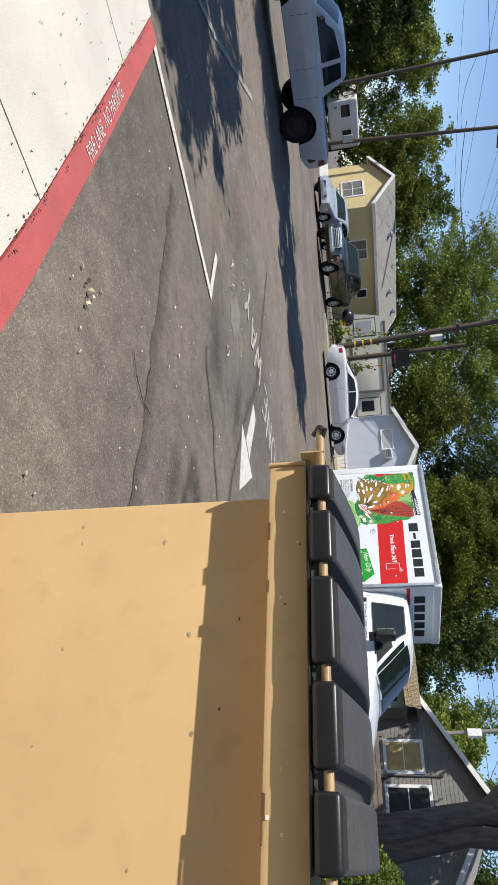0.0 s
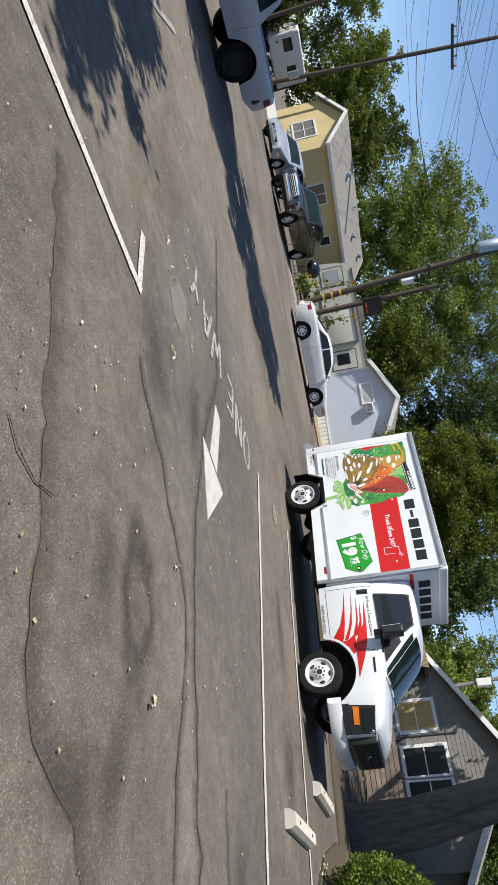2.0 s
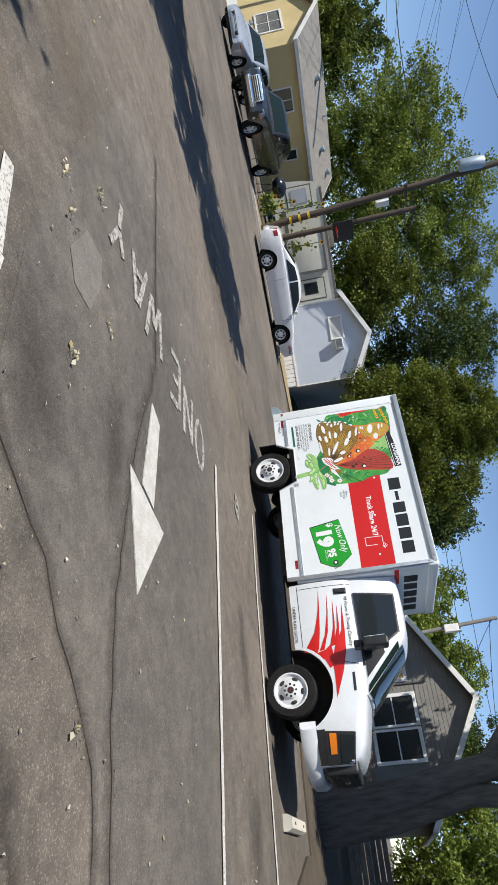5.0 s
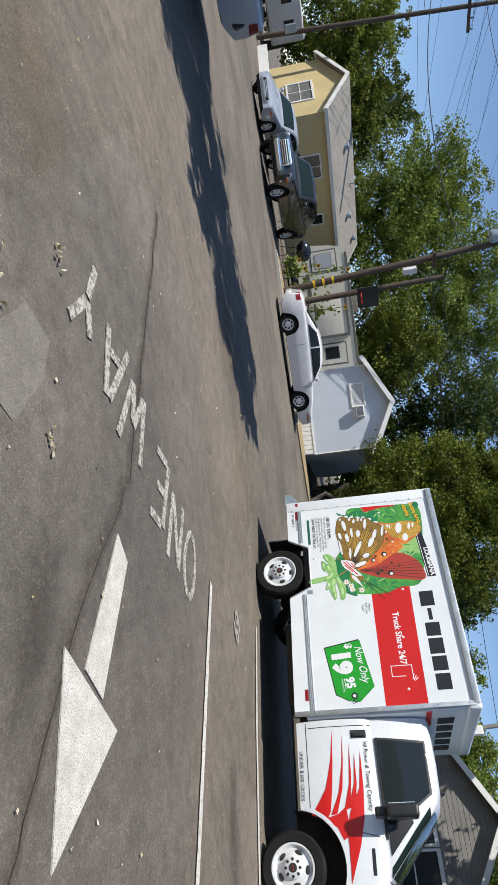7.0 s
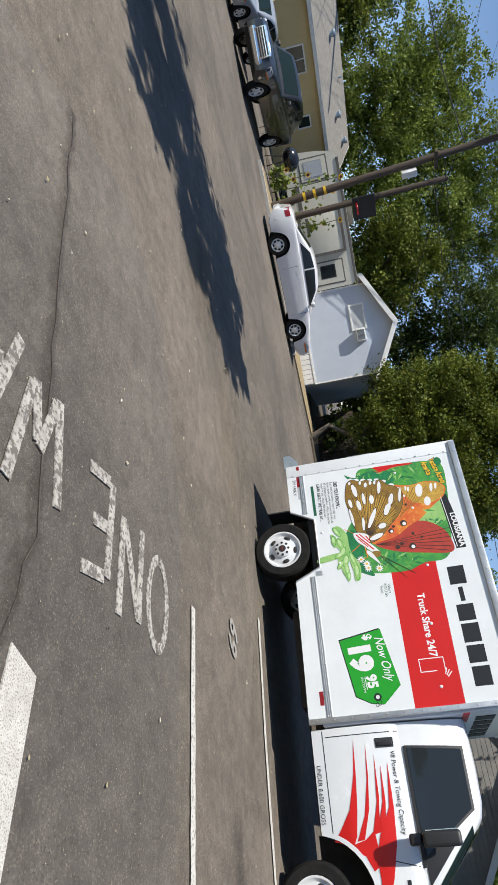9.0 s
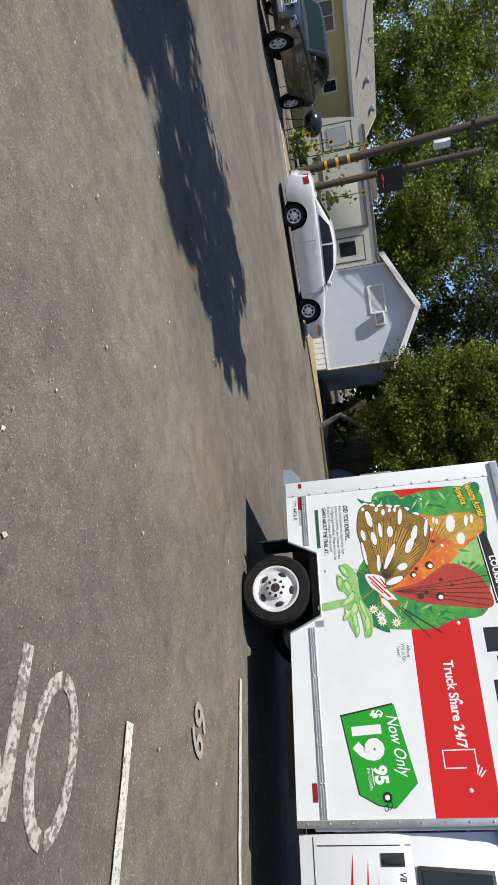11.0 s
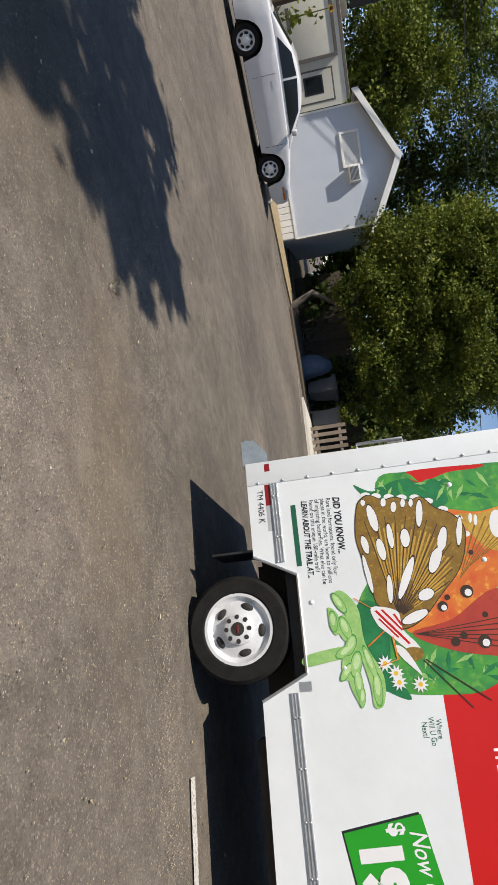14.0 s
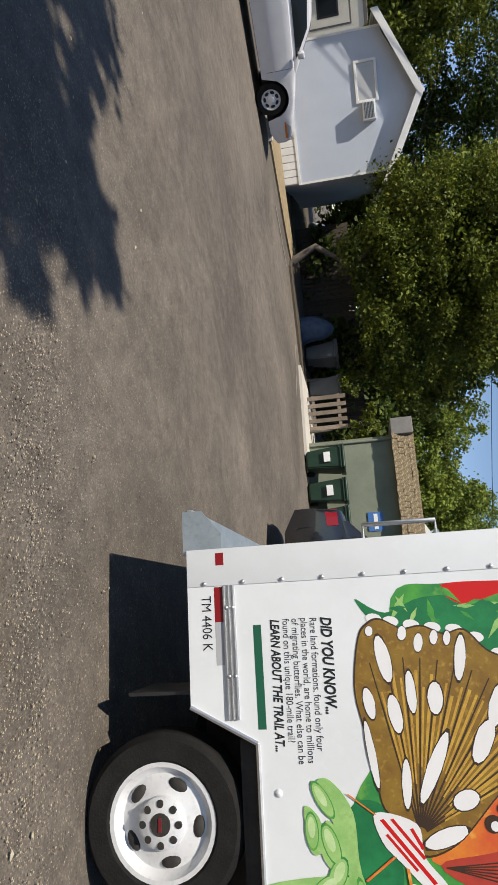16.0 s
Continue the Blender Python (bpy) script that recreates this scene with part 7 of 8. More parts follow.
tree("shade_tree", (-12.2, 8.6, 0), shading([(-0.1, 3.5, 0.50), (0.05, 4.4, 0.45), (-0.7, 4.7, 0.8), (-0.9, 3.3, 0.55), (-1.3, 3.4, 0.6), (-1.3, 4.2, 0.8), (-2.3, 3.9, 0.8), (-2.4, 5.1, 1.0), (-3.5, 4.1, 0.9), (-3.6, 5.3, 1.2), (-3.4, 6.2, 0.9), (-4.8, 4.6, 1.0), (-5.0, 5.8, 1.3), (-6.2, 5.4, 1.2), (-6.4, 6.7, 1.4), (-7.6, 6.0, 1.3), (-8.0, 7.2, 1.5), (-9.0, 6.3, 1.3), (-4.6, 6.9, 1.0), (-0.8, 2.45, 0.36), (-0.4, 2.9, 0.45), (-1.0, 2.85, 0.5), (-1.6, 3.0, 0.55), (-2.6, 3.3, 0.6), (-0.2, 4.0, 0.55), (-1.8, 2.95, 0.42), (-2.8, 3.1, 0.5), (-3.8, 3.2, 0.5)], 8.2, (-12.2, 8.6)),
     "tall shade tree overhanging the parking lot", M_LEAF_MID, 0.18, 105, 340, 0.24, spread=0.17)
tree("shade_tree", (-14.8, 2.4, 0), shading([(-9.6, -1.4, 1.3), (-8.8, -0.4, 1.2), (-10.2, 0.4, 1.5), (-8.4, 0.8, 0.9), (-9.2, 1.6, 1.1), (-11.2, -0.8, 1.4), (-8.3, -1.6, 0.8), (-9.6, 2.8, 0.9), (-10.6, -2.4, 0.9), (-9.2, -2.3, 0.6)], 6.4, (-14.8, 2.4)),
     "tall shade tree overhanging the parking lot", M_LEAF_MID, 0.18, 110, 350, 0.22, spread=0.17)
tree("shade_tree", (10.5, -10.5, 0.03), [(0, 1.2, 6.6, 1.9), (1.4, -0.6, 7.0, 2.0), (-1.6, 0.4, 6.8, 1.8), (-0.4, -2.0, 6.6, 1.9), (-2.6, 2.0, 7.6, 1.7), (0.6, 2.6, 7.8, 1.6)],
     "dark shade tree with a pale curved bare trunk", M_LEAF_DARK, 0.18, 110, 360, 0.14, [(0, 0, 0), (-0.15, 0.45, 0.9), (0.1, 0.75, 1.9), (0.3, 0.9, 4.0), (0.2, 0.6, 6.2)])
fen = thing("board_fence", "weathered board fence, its colour darkened for deep shade", "fence", pose(16.0, 13.2, 0.05, 0, 0, -72))
board = mesh_from("board", [(0, 0, 0), (0.14, 0, 0), (0.14, 0.02, 0), (0, 0.02, 0), (0, 0, 1.75), (0.14, 0, 1.75), (0.14, 0.02, 1.75), (0, 0.02, 1.75)], [(3, 2, 1, 0), (4, 5, 6, 7), (0, 1, 5, 4), (1, 2, 6, 5), (2, 3, 7, 6), (3, 0, 4, 7)], M_SHADEPLANK)
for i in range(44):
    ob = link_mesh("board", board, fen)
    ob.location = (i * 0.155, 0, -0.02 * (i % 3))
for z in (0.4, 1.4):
    part("fence_rail", box((0, 0.025, z), (6.8, 0.06, z + 0.09)), M_SHADEPLANK, fen)

# sunflowers by the pole
for i, (x, y, hh) in enumerate(((9.2, 19.6, 2.0), (9.5, 19.9, 2.5), (9.9, 19.3, 2.2), (8.7, 20.2, 1.6), (10.3, 19.0, 2.6), (9.0, 20.0, 2.9), (8.2, 19.4, 1.0), (7.6, 19.2, 0.8), (10.6, 19.4, 1.9))):
    sf = thing("sunflower", "tall yellow sunflower beside the utility pole", "flower", Matrix.Translation((x, y, 0.05)), "sunflowers by the pole")
    part("stem", tube([(0, 0, 0), (0.05, 0, hh * 0.5), (-0.03, -0.05, hh)], 0.018, 6), M_LEAF_MID, sf)
    rr = np.random.RandomState(i)
    v, f = leaves(np.stack([rr.normal(0, 0.12, 26), rr.normal(0, 0.12, 26), rr.uniform(0.1, hh * 0.9, 26)], 1), 0.22, 400 + i)
    link_mesh("foliage", leaf_mesh("foliage", v, f, M_LEAF_MID), sf)
    bm = bmesh.new()
    for k in range(14):
        a = 2 * math.pi * k / 14
        c, s = math.cos(a), math.sin(a)
        m = Matrix.Translation((-0.03, -0.09, hh)) @ pose(0, 0, 0, 80, 0, -35)
        q = [m @ Vector(p) for p in ((c * 0.05 - s * 0.02, s * 0.05 + c * 0.02, 0), (c * 0.14, s * 0.14, 0.02), (c * 0.05 + s * 0.02, s * 0.05 - c * 0.02, 0))]
        bm.faces.new([bm.verts.new(p) for p in q])
    head = part("petal_ring", bm, M_PETAL, sf)
    part("disc", lathe([(0.0, 0.03), (0.05, 0.02), (0.06, 0.0)], (-0.03, -0.09, hh), (-0.6, -0.8, 0.1), 12), M_DARKINK, head)

# barbecue, chair and clutter behind the kerb
bbq = thing("barbecue", "black kettle barbecue beside the sunflowers", "barbecue", Matrix.Translation((8.0, 20.4, 0.05)))
bm = bmesh.new()
bmesh.ops.create_uvsphere(bm, u_segments=18, v_segments=10, radius=0.42, matrix=Matrix.Translation((0, 0, 1.0)) @ Matrix.Diagonal((1.2, 1, 0.85, 1)))
part("kettle", bm, M_CARB, bbq, smooth=60)
for a in range(3):
    part("leg", tube([(0.2 * math.cos(a * 2.1), 0.2 * math.sin(a * 2.1), 0.8), (0.42 * math.cos(a * 2.1), 0.42 * math.sin(a * 2.1), 0.0)], 0.02, 6), M_UNDER, bbq)
chair = thing("garden_chair", "blue folding garden chair behind the kerb", "chair", pose(7.2, 21.2, 0.05, 0, 0, 30))
part("seat", box((-0.25, -0.25, 0.42), (0.25, 0.25, 0.46), 0.01), M_BLUE, chair)
part("backrest", box((-0.25, 0.23, 0.5), (0.25, 0.27, 1.0), 0.01), M_BLUE, chair)
for x in (-0.23, 0.23):
    for y in (-0.22, 0.24):
        part("leg", tube([(x, y, 0), (x, y, 0.44 if y < 0 else 1.0)], 0.014, 6), M_GALV, chair)

# ---- parked cars ----


def car(name, label, m, paint, wb, r, hw0, base, line, roof, windows, screens, length, lights, category="car", bed=None, tall=0.0, grille=None, rim=None, doors=(), spokes=5):
    """A parked car: lower body with wheel arches, glasshouse, glass, wheels, lights, bumpers, mirrors and handles. The front is at -y."""
    c = thing(name, label, category, m)
    y0, y1 = length
    fa, ra = -wb / 2, wb / 2

    def half(y, z):
        w = hw0
        for e, s in ((y0, 1), (y1, -1)):
            d = (y - e) * s
            if d < 0.7:
                w -= 0.17 * ((0.7 - d) / 0.7) ** 2.2
        mid = base + 0.38 + tall * 0.3
        w -= 0.10 * max(0.0, (z - mid)) ** 1.2 + 0.14 * max(0.0, mid - 0.12 - z)
        return w
    ys = sorted(set([round(v, 3) for v in steps(y0, y1, 64)] + [y0 + 0.02, y0 + 0.05, y1 - 0.02, y1 - 0.05]))
    lower = Loft(ys, arched(curve_through([(y0, base + 0.12), (y0 + 0.25, base), (y1 - 0.3, base), (y1, base + 0.14)]), [fa, ra], r * 1.17, r), curve_through(line), half, r=0.09, crown=0.03)
    body = part("body", lower.build(), paint, c, smooth=34)
    ry = sorted(p[0] for p in roof)
    belt = curve_through(line)

    def ghalf(y, z):
        b = belt(y)
        return half(y, b) - 0.035 - (0.30 if not tall else 0.20) * max(0.0, z - b) ** 1.15
    glass = Loft(steps(ry[0], ry[-1], 36), lambda y: belt(y) - 0.03, curve_through(roof), ghalf, r=0.10, crown=0.04)
    part("roof", glass.build(), paint, c, smooth=34)
    for y_a, y_b in screens:
        part("windscreen" if y_b < 0.3 else "rear_window", glass.top_patch(y_a, y_b, 0.93, 0.006), M_GLASSG, c, smooth=60)
    for sign in (-1, 1):
        for w in windows:
            part("side_window", glass.patch(sign, w, 0.005), M_GLASS, c, smooth=60)
        for wy in (fa, ra):
            make_wheel(c, sign * (hw0 - 0.115), wy, r, 0.20, sign, rim or M_RIM, spokes)
            bm = lathe([(r * 1.17, 0.0), (r * 1.17, 0.25), (0.0, 0.26)], (sign * (hw0 - 0.06), wy, r), (-sign, 0, 0), 24)
            bmesh.ops.delete(bm, geom=[q for q in bm.verts if q.co.z < r * 0.8], context="VERTS")
            part("wheel_well", bm, M_UNDER, c)
        for dy in doors:
            zt = belt(dy) - 0.02
            part("door_gap", lower.patch(sign, [(dy, base + 0.12), (dy - 0.008, base + 0.12), (dy - 0.008, zt), (dy, zt)], 0.002, 1, 6), M_INK, c)
        for dy in doors[1:]:
            part("door_handle", lower.patch(sign, [(dy - 0.08, belt(dy) - 0.17), (dy - 0.26, belt(dy) - 0.17), (dy - 0.26, belt(dy) - 0.13), (dy - 0.08, belt(dy) - 0.13)], 0.014, 3, 2), paint, c)
        part("rub_strip", lower.patch(sign, [(ra - r * 1.25, base + 0.24), (fa + r * 1.25, base + 0.24), (fa + r * 1.25, base + 0.28), (ra - r * 1.25, base + 0.28)], 0.008, 8, 1), paint, c)
        z = belt(y0 + 0.3)
        part("headlight", lower.patch(sign, [(y0 + lights[0], z - lights[1]), (y0 + 0.03, z - lights[1] - 0.03), (y0 + 0.03, z - 0.06), (y0 + lights[0] * 0.8, z - 0.04)], 0.006, 4, 3), M_LAMP, c, smooth=60)
        part("side_marker", lower.patch(sign, [(y0 + lights[0] + 0.03, z - lights[1] - 0.04), (y0 + 0.1, z - lights[1] - 0.06), (y0 + 0.1, z - lights[1] - 0.015), (y0 + lights[0] + 0.03, z - lights[1])], 0.007, 4, 1), M_AMBER, c)
        z = belt(y1 - 0.2)
        part("tail_light", lower.patch(sign, [(y1 - 0.02, z - 0.24), (y1 - 0.26, z - 0.22), (y1 - 0.26, z - 0.07), (y1 - 0.02, z - 0.08)], 0.006, 4, 3), M_REFL, c, smooth=60)
        wy = min(w[1][0] for w in windows)
        zm = belt(wy) + 0.08
        mir = part("mirror", box((sign * (hw0 + 0.06) - 0.08, wy + 0.02, zm), (sign * (hw0 + 0.06) + 0.08, wy + 0.14, zm + 0.13), 0.03, 3), paint if not tall else M_BLACK, c, smooth=40)
        part("mirror_arm", box((sign * (hw0 - 0.08) - 0.05, wy + 0.06, zm - 0.01), (sign * (hw0 - 0.08) + 0.08, wy + 0.10, zm + 0.03), 0.01), M_BLACK, mir)
    zf = base + 0.16
    for y, s, nm in ((y0, -1, "front_bumper"), (y1, 1, "rear_bumper")):
        bm = bmesh.new()
        rows = []
        for k in range(17):
            u = -1 + 2 * k / 16
            yy = y + s * (0.07 - 0.33 * abs(u) ** 4)
            xx = u * (hw0 - 0.06)
            rows.append([bm.verts.new((xx, yy - s * 0.03, zf)), bm.verts.new((xx, yy, zf + 0.04)), bm.verts.new((xx, yy, zf + 0.17)), bm.verts.new((xx, yy - s * 0.03, zf + 0.21)), bm.verts.new((xx * 0.95, yy - s * 0.14, zf + 0.21)), bm.verts.new((xx * 0.95, yy - s * 0.14, zf))])
        for a, b in zip(rows, rows[1:]):
            for i in range(6):
                bm.faces.new((a[i], a[(i + 1) % 6], b[(i + 1) % 6], b[i]))
        bm.faces.new(rows[0])
        bm.faces.new(rows[-1])
        bmesh.ops.recalc_face_normals(bm, faces=bm.faces)
        part(nm, bm, M_CHROME if tall and nm == "front_bumper" else paint if not tall else M_BLACK, c, smooth=40)
    part("underbody", box((-hw0 + 0.2, y0 + 0.3, base - 0.02), (hw0 - 0.2, y1 - 0.3, base + 0.12)), M_UNDER, c)
    if grille:
        zl, zh, w = grille
        g = part("grille", box((-w, y0 - 0.06, zl), (w, y0 + 0.06, zh), 0.03, 3), M_CHROME if tall else M_BLACK, c, smooth=40)
        for k in range(4):
            part("grille_slat", box((-w + 0.05, y0 - 0.072, zl + 0.05 + k * (zh - zl - 0.1) / 4), (w - 0.05, y0 - 0.055, zl + 0.05 + (k + 0.6) * (zh - zl - 0.1) / 4)), M_BLACK, g)
    if bed:
        part("bed_liner", lower.top_patch(bed[0], bed[1], 0.88, 0.006), M_BLACK, c)
    return c


# white coupe by the kerb
car("coupe_car", "white two-door coupe parked along the kerb", pose(7.14, 12.40, 0, 0, 0, 59.3), M_CARW, 2.71, 0.315, 0.88, 0.19,
    [(-2.28, 0.52), (-2.24, 0.62), (-2.05, 0.68), (-1.5, 0.78), (-0.95, 0.88), (0.6, 0.94), (1.7, 0.95), (2.15, 0.93), (2.30, 0.86), (2.36, 0.58)],
    [(-1.02, 0.86), (-0.30, 1.24), (-0.10, 1.30), (0.25, 1.335), (0.70, 1.32), (1.0, 1.25), (1.80, 0.93)],
    [[(0.42, 0.965), (-0.72, 0.925), (-0.26, 1.20), (0.40, 1.275)], [(1.28, 0.985), (0.47, 0.97), (0.45, 1.275), (0.92, 1.235)]],
    [(-0.93, -0.30), (1.02, 1.70)], (-2.28, 2.36), (0.42, 0.13), doors=(-0.85, 0.62), grille=(0.42, 0.5, 0.4), spokes=7)

# dark pickup with a chrome nose
car("pickup_truck", "dark grey crew-cab pickup with a shiny chrome grille", pose(4.6, 19.48, 0, 0, 0, -55.2), M_CARD, 3.75, 0.41, 0.98, 0.42,
    [(-2.75, 0.80), (-2.70, 1.02), (-2.3, 1.16), (-1.3, 1.22), (-0.9, 1.24), (1.1, 1.26), (1.2, 1.27), (2.7, 1.27), (2.75, 0.9)],
    [(-1.12, 1.22), (-0.45, 1.74), (-0.25, 1.83), (0.3, 1.86), (0.9, 1.84), (1.25, 1.74), (1.9, 1.28)],
    [[(0.10, 1.29), (-0.85, 1.27), (-0.42, 1.66), (0.08, 1.74)], [(1.0, 1.30), (0.16, 1.29), (0.14, 1.74), (0.95, 1.74)]],
    [(-1.02, -0.45)], (-2.75, 2.75), (0.32, 0.22), "pickup", (1.95, 2.65), 0.5, (0.72, 1.12, 0.5), doors=(-0.95, 0.13, 1.05))

# silver car beside it
car("sedan_car", "silver sedan parked beside the dark pickup", pose(2.78, 21.4, 0, 0, 0, -55.2), M_SILVER, 2.7, 0.32, 0.88, 0.2,
    [(-2.25, 0.55), (-2.2, 0.68), (-1.9, 0.76), (-1.0, 0.92), (1.6, 0.98), (2.2, 0.95), (2.3, 0.6)],
    [(-1.1, 0.9), (-0.35, 1.32), (0.0, 1.42), (0.6, 1.44), (1.0, 1.36), (1.75, 0.97)],
    [[(0.1, 0.99), (-0.8, 0.96), (-0.35, 1.25), (0.08, 1.36)], [(1.1, 1.0), (0.16, 0.99), (0.14, 1.36), (0.75, 1.34)]],
    [(-1.0, -0.35), (1.05, 1.65)], (-2.25, 2.3), (0.42, 0.14), doors=(-0.9, 0.13, 1.1), grille=(0.45, 0.58, 0.45))

# grey pickup at the edge of the lot; black rims carry the shade on its wheels
car("pickup_truck", "silver-grey extended-cab pickup parked in tree shade", pose(-7.23, 7.62, 0, 0, 0, -79), M_CARG, 3.02, 0.40, 0.88, 0.40,
    [(-2.35, 0.72), (-2.30, 0.88), (-1.9, 0.98), (-1.0, 1.05), (0.85, 1.08), (0.95, 1.04), (2.62, 1.04), (2.70, 0.78)],
    [(-1.02, 1.03), (-0.42, 1.50), (-0.2, 1.60), (0.3, 1.63), (0.7, 1.60), (0.95, 1.07)],
    [[(0.22, 1.11), (-0.72, 1.09), (-0.36, 1.43), (0.2, 1.53)], [(0.72, 1.12), (0.32, 1.11), (0.30, 1.52), (0.62, 1.51)]],
    [(-0.92, -0.40)], (-2.35, 2.70), (0.30, 0.18), "pickup", (1.0, 2.6), 0.5, (0.62, 0.92, 0.5), rim=M_UNDER, doors=(-0.8, 0.27, 0.90))

# black car behind the moving truck
car("suv_car", "black car parked on the far side of the moving truck", pose(6.3, -0.25, 0.03, 0, 0, 0), M_CARB, 2.7, 0.35, 0.92, 0.25,
    [(-2.3, 0.7), (-2.2, 0.9), (-1.2, 1.02), (1.9, 1.08), (2.3, 1.0), (2.35, 0.7)],
    [(-1.2, 1.0), (-0.4, 1.5), (0.0, 1.6), (1.3, 1.62), (1.7, 1.52), (2.15, 1.08)],
    [[(0.1, 1.1), (-0.9, 1.08), (-0.4, 1.42), (0.08, 1.52)], [(1.4, 1.12), (0.16, 1.1), (0.14, 1.52), (1.2, 1.52)]],
    [(-1.1, -0.4), (1.72, 2.05)], (-2.3, 2.35), (0.4, 0.18), doors=(-0.9, 0.13, 1.2))

# dark cars glimpsed under the trees
car("sedan_car", "dark blue car in deep shade under the trees", pose(20.0, 13.2, 0.06, 0, 0, 40), M_CARD, 2.7, 0.32, 0.88, 0.2,
    [(-2.25, 0.55), (-2.2, 0.68), (-1.9, 0.76), (-1.0, 0.92), (1.6, 0.98), (2.2, 0.95), (2.3, 0.6)],
    [(-1.1, 0.9), (-0.35, 1.32), (0.0, 1.42), (0.6, 1.44), (1.0, 1.36), (1.75, 0.97)],
    [[(0.1, 0.99), (-0.8, 0.96), (-0.35, 1.25), (0.08, 1.36)], [(1.1, 1.0), (0.16, 0.99), (0.14, 1.36), (0.75, 1.34)]],
    [(-1.0, -0.35), (1.05, 1.65)], (-2.25, 2.3), (0.42, 0.14), doors=(-0.9, 0.13, 1.1))

# ---- rubbish container ----
dm = Matrix(((0.242, 0.970, 0, -9.0), (-0.970, 0.242, 0, -7.77), (0, 0, 1, 0.031), (0, 0, 0, 1)))
bin_ = thing("rubbish_container", "tan steel rubbish container with black plastic lids", "container", dm)
# local x along the hinge side, local y away from it
part("body", box((0.03, 0.085, 0.12), (1.86, 1.05, 1.17), 0.012), M_TAN, bin_, smooth=30)
lip = part("top_lip", box((-0.01, -0.005, 1.158), (1.90, 0.09, 1.252), 0.010), M_TAN, bin_, smooth=40)
part("lip_flange", box((-0.018, -0.010, 1.155), (-0.009, 0.12, 1.258), 0.003), M_TAN, lip, smooth=40)
part("end_rim", box((0.0, 0.09, 1.17), (0.06, 1.05, 1.25), 0.01), M_TAN, bin_)
part("end_rim", box((1.83, 0.09, 1.17), (1.89, 1.05, 1.25), 0.01), M_TAN, bin_)
rod = part("hinge_rod", tube([(-0.09, -0.03, 1.290), (1.95, -0.03, 1.290)], 0.010, 10), M_ROD, bin_, smooth=50)
part("rod_hook", tube([(-0.07, -0.03, 1.296), (-0.085, -0.045, 1.305), (-0.095, -0.035, 1.285), (-0.085, -0.02, 1.272)], 0.006, 8), M_BLACK, rod, "black wire hook")
part("rod_bracket", box((-0.026, -0.040, 1.240), (-0.022, 0.05, 1.300), 0.0015), M_TAN, rod)
part("rod_cap", lathe([(0.0, -0.008), (0.011, -0.007), (0.013, 0.0), (0.011, 0.007), (0.0, 0.008)], (-0.095, -0.03, 1.290), (1, 0, 0), 14), M_KNUCKLE, rod, smooth=50)
part("rod_bracket", box((1.88, -0.05, 1.235), (1.887, 0.09, 1.306), 0.003), M_TAN, rod)
RIBS = ((0.02, 0.112), (0.142, 0.268), (0.302, 0.488), (0.522, 0.680), (0.714, 0.845))


def lid_hump(x, ribs):
    """The height of the lid's broad raised ribs above the grooves between them."""
    for a, b in ribs:
        if a <= x <= b:
            return 0.032 * (1 - abs(2 * (x - a) / (b - a) - 1) ** 24)
    return -0.010


for shift, sides_ in ((0.0, RIBS), (0.87, tuple((1.01 * a, 1.01 * b) for a, b in RIBS))):
    ribs = [(a + shift, b + shift) for a, b in sides_]
    x0, x1 = ribs[0][0], ribs[-1][1]
    xs = sorted(set(steps(x0, x1, 60) + [e for a, b in ribs for e in (a, a + 0.004, a + 0.012, b - 0.012, b - 0.004, b)]))
    bm = bmesh.new()
    rows = []
    for x in xs:
        row = []
        for j in range(19):
            v = j / 18
            y = -0.03 + v * 1.10
            rise = 0.048 * math.sin(math.pi / 2 * min(1.0, v * 2.6)) - 0.03 * max(0.0, v - 0.45)
            z = 1.272 + rise + lid_hump(x, ribs) * (1 - 0.7 * max(0.0, v - 0.3))
            row.append(bm.verts.new((x, y, z)))
        rows.append(row)
    for a, b in zip(rows, rows[1:]):
        for j in range(18):
            bm.faces.new((a[j], b[j], b[j + 1], a[j + 1]))
    ext = bmesh.ops.extrude_face_region(bm, geom=bm.faces[:])
    bmesh.ops.translate(bm, verts=[g for g in ext["geom"] if isinstance(g, bmesh.types.BMVert)], vec=(0, 0, 0.016))
    bmesh.ops.recalc_face_normals(bm, faces=bm.faces)
    lid = part("lid", bm, M_LID, bin_, "black ribbed plastic lid", smooth=40)
    for a, b in ribs:
        part("hinge_knuckle", box((a, -0.054, 1.262), (b, 0.000, 1.313), 0.012, 3), M_KNUCKLE, lid, smooth=50)
    part("lid_apron", box((x0 - 0.02, -0.045, 1.2535), (x1, 0.0, 1.259), 0.002), M_KNUCKLE, lid)
r = random.Random(12)
for k in range(12):
    x, z = r.uniform(0.1, 1.8), r.uniform(1.165, 1.24)
    part("paint_scuff", box((x, -0.0062, z), (x + r.uniform(0.003, 0.010), -0.0040, z + r.uniform(0.002, 0.006))), M_TRIM if k % 3 else M_RUST, lip)
for k in range(7):
    x = r.uniform(0.1, 1.8)
    part("rust_mark", box((x, -0.0064, 1.1575), (x + r.uniform(0.02, 0.05), -0.0040, 1.1575 + r.uniform(0.003, 0.010))), M_RUST, lip)
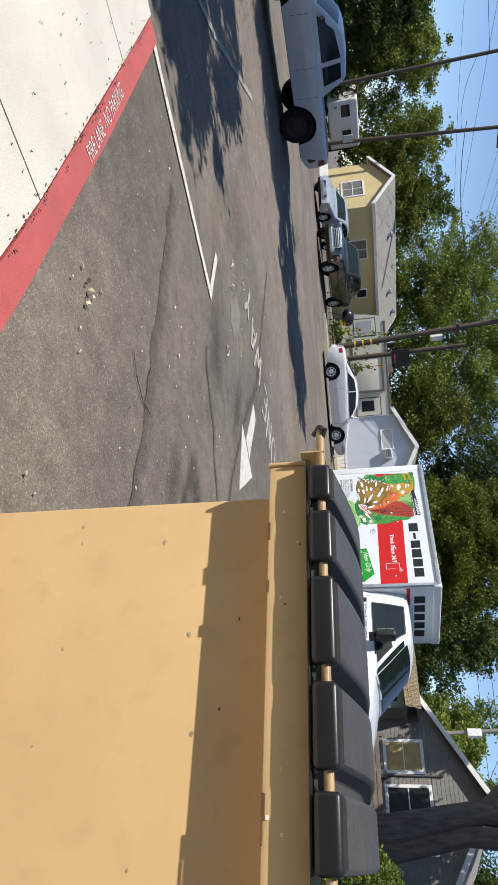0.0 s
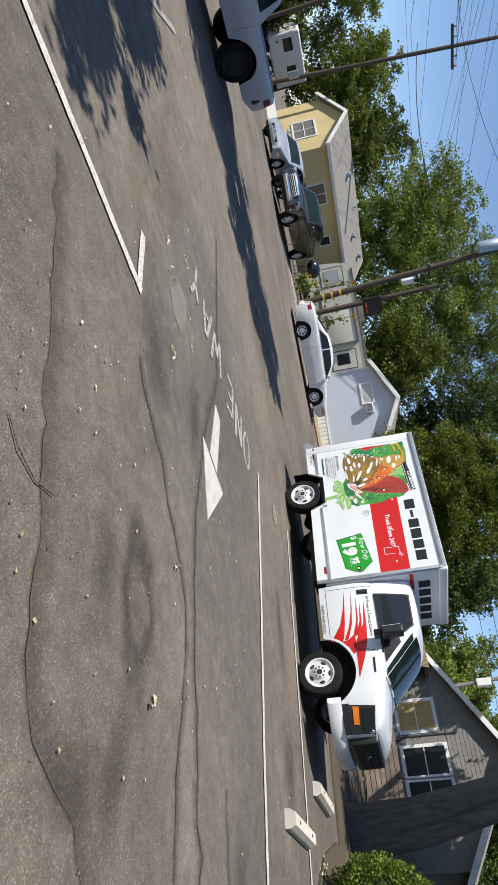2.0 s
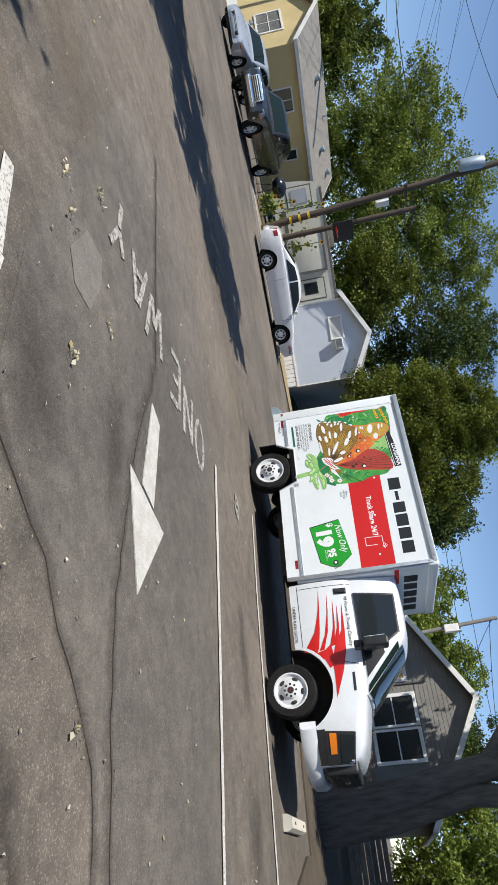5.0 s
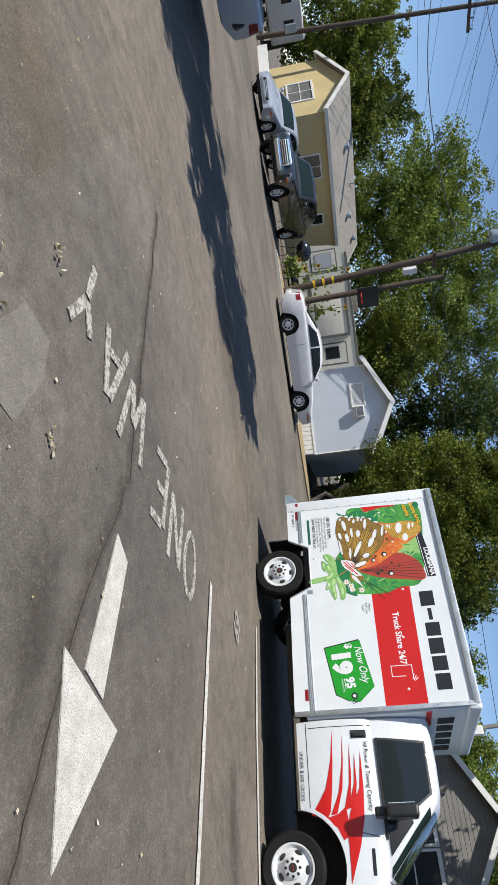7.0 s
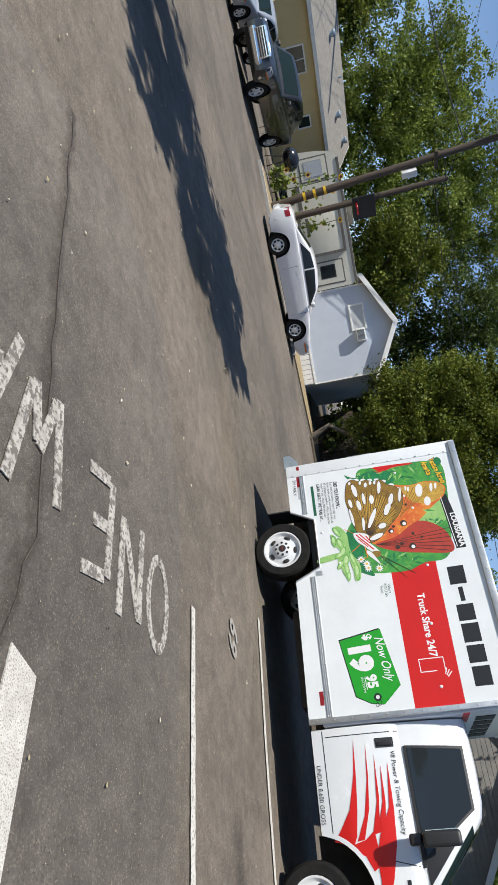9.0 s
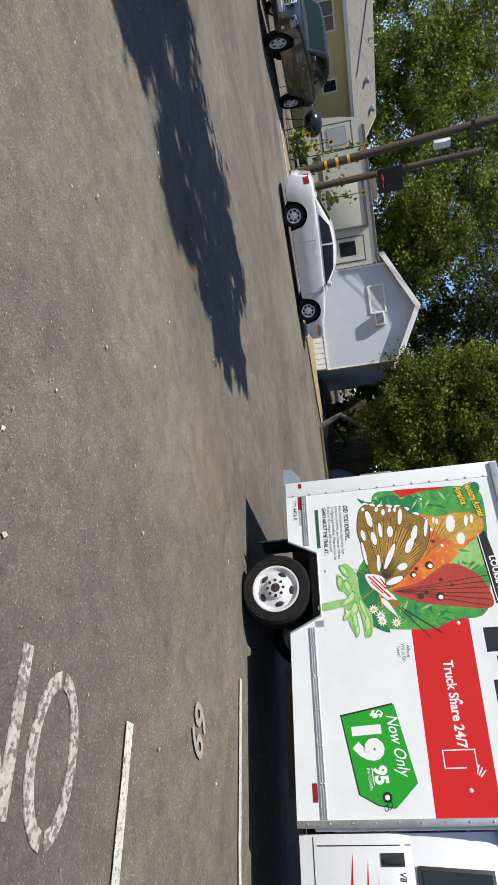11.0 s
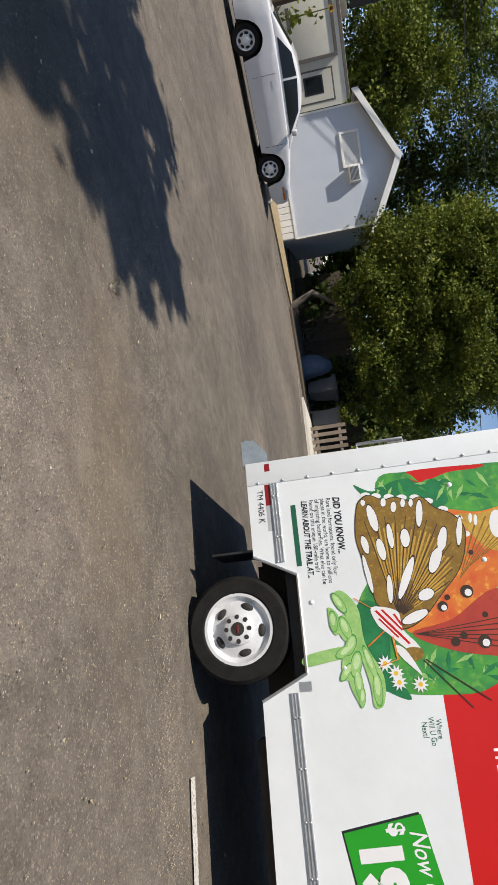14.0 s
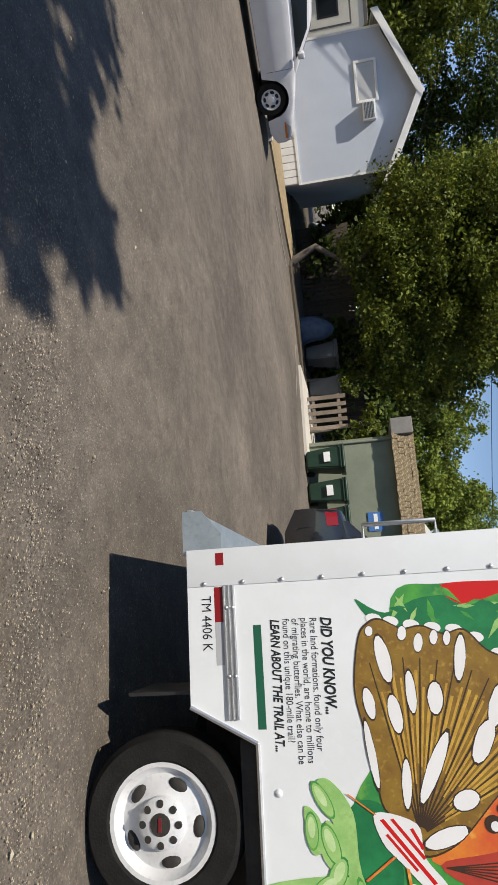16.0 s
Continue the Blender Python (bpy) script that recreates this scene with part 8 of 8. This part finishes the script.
for k in range(16):
    x, z, q = r.uniform(0.08, 1.7), r.uniform(0.45, 1.13), r.uniform(0.003, 0.007)
    bm = prism(ragged([(-q, 0), (0, -q * 0.7), (q, 0), (0, q * 0.7)], q * 0.2, k, 2), 0.0016, Matrix(((1, 0, 0, x), (0, 0, -1, 0.0852), (0, 1, 0, z), (0, 0, 0, 1))))
    bmesh.ops.recalc_face_normals(bm, faces=bm.faces)
    part("paint_chip", bm, M_RUST if k % 5 == 0 else M_CHAFF, bin_)
for x in (0.25, 1.65):
    for y in (0.25, 0.9):
        part("castor", lathe([(0.0, -0.03), (0.09, -0.03), (0.09, 0.03), (0.0, 0.03)], (x, y, 0.0595), (1, 0, 0), 16), M_TYRE, bin_)
        part("castor_fork", box((x - 0.045, y - 0.03, 0.06), (x + 0.045, y + 0.03, 0.13)), M_UNDER, bin_)

# ---- wheel stops ----


def wheel_stop(m):
    w = thing("wheel_stop", "worn white concrete wheel stop at a stall's end", "wheel stop", m, "wheel stops")
    bm = prism([(-0.10, 0.0), (0.10, 0.0), (0.10, 0.06), (0.065, 0.125), (-0.065, 0.125), (-0.10, 0.06)], 1.5, Matrix(((0, 0, 1, 0), (1, 0, 0, 0), (0, 1, 0, 0), (0, 0, 0, 1))))
    bmesh.ops.recalc_face_normals(bm, faces=bm.faces)
    part("block", bm, M_CONC, w)
    for x in (0.3, 1.2):
        part("anchor_pin", lathe([(0.0, 0.012), (0.02, 0.01), (0.02, 0.0)], (x, 0, 0.125), (0, 0, 1), 10), M_RUST, w)
    return w


ws = wheel_stop(pose(-1.72, -5.88, 0, 0, 0, 2))
copy_thing(ws, pose(0.75, -4.99, 0.004, 0, 0, 1))

# ---- fallen leaves and twigs ----
rr = np.random.RandomState(77)
n_l = 420
px = np.concatenate([rr.uniform(-10, 1, n_l), rr.normal(-7.5, 1.3, 120), rr.normal(-1.7, 0.22, 60)])
py = np.concatenate([rr.uniform(-8, 6, n_l), rr.normal(-5.2, 1.2, 120), rr.normal(-5.85, 0.22, 60)])
pz = np.full(len(px), 0.018)
keep = (px > -8.85)
v, f = leaves(np.stack([px, py, pz], 1)[keep], 0.032, 78, 0)
v[:, 2] = 0.015 + np.abs(v[:, 2] - 0.018) * 0.35
tagged(link_mesh("leaf_litter", leaf_mesh("leaf_litter", v, f, M_LITTER)), "small pale dry leaves strewn over the asphalt", "leaves", kind="stuff")
# small heaps of curled yellowish leaves
heap = np.random.RandomState(91)
spots = np.array([(-6.69, -1.95), (-6.56, -2.23), (-5.84, -2.49), (-6.25, -1.46), (-6.29, -3.15), (-1.21, 1.94), (-6.05, -6.12), (-5.78, -5.05), (-8.63, -5.94)])
pts = np.concatenate([np.stack([heap.normal(a, 0.035, 9), heap.normal(b, 0.035, 9), np.full(9, 0.02)], 1) for a, b in spots])
v, f = leaves(pts, 0.045, 92, 0)
v[:, 2] = 0.016 + np.abs(v[:, 2] - 0.02) * 0.7
tagged(link_mesh("leaf_litter", leaf_mesh("leaf_litter", v, f, M_LITTER)), "small heaps of curled dry leaves on the asphalt", "leaves", kind="stuff")
yy = rr.uniform(-6.8, -3.2, 240)
xx = np.array([kerb_x(q, edge) for q in yy]) + np.where(rr.uniform(size=240) < 0.7, rr.normal(0.0, 0.02, 240), rr.uniform(-1.2, 0, 240))
v, f = leaves(np.stack([xx, yy, np.full(240, 0.056)], 1), 0.020, 79, 0)
v[:, 2] = 0.054 + np.abs(v[:, 2] - 0.056) * 0.4
tagged(link_mesh("leaf_litter", leaf_mesh("leaf_litter", v, f, M_EARTH)), "dry brown leaf crumbs along the kerb joint", "leaves", kind="stuff")
tw = thing("twig", "thin bent dry twig lying on the asphalt", "twig", Matrix.Translation((-8.0, -5.6, 0.012)))
part("stem", tube([(0, 0, 0), (0.12, -0.1, 0.004), (0.3, -0.14, 0.0), (0.46, -0.1, 0.003)], 0.004, 5), M_BARK, tw)
k = rr.uniform(0, 1, 900)
sx = 1.25 - 2.5 * k + rr.normal(0, 0.10, 900)
sy = -5.85 - 1.6 * k + rr.normal(0, 0.12, 900) - 0.10
v, f = leaves(np.stack([sx, sy, np.full(900, 0.045)], 1), 0.05, 81, 0)
v[:, 2] = 0.042 + np.abs(v[:, 2] - 0.045) * 0.5
tagged(link_mesh("straw", leaf_mesh("straw", v, f, M_LITTER)), "dry straw and leaves along the planting bed", "straw", kind="stuff")
# coarse grit swept beside the truck
gx, gy = rr.normal(-1.6, 1.7, 14000), rr.normal(1.0, 2.8, 14000)
gx[:4500], gy[:4500] = rr.normal(-0.5, 0.16, 4500), rr.uniform(-1.6, 3.2, 4500)
gk = np.stack([gx, gy, np.full(14000, 0.010)], 1)
v, f = leaves(gk, 0.012, 80, 0)
v[:, 2] = 0.0165 + np.abs(v[:, 2] - 0.010) * 0.12
tagged(link_mesh("grit", leaf_mesh("grit", v, f, M_CHAFF)), "coarse pale grit and straw bits on the asphalt", "grit", kind="stuff")
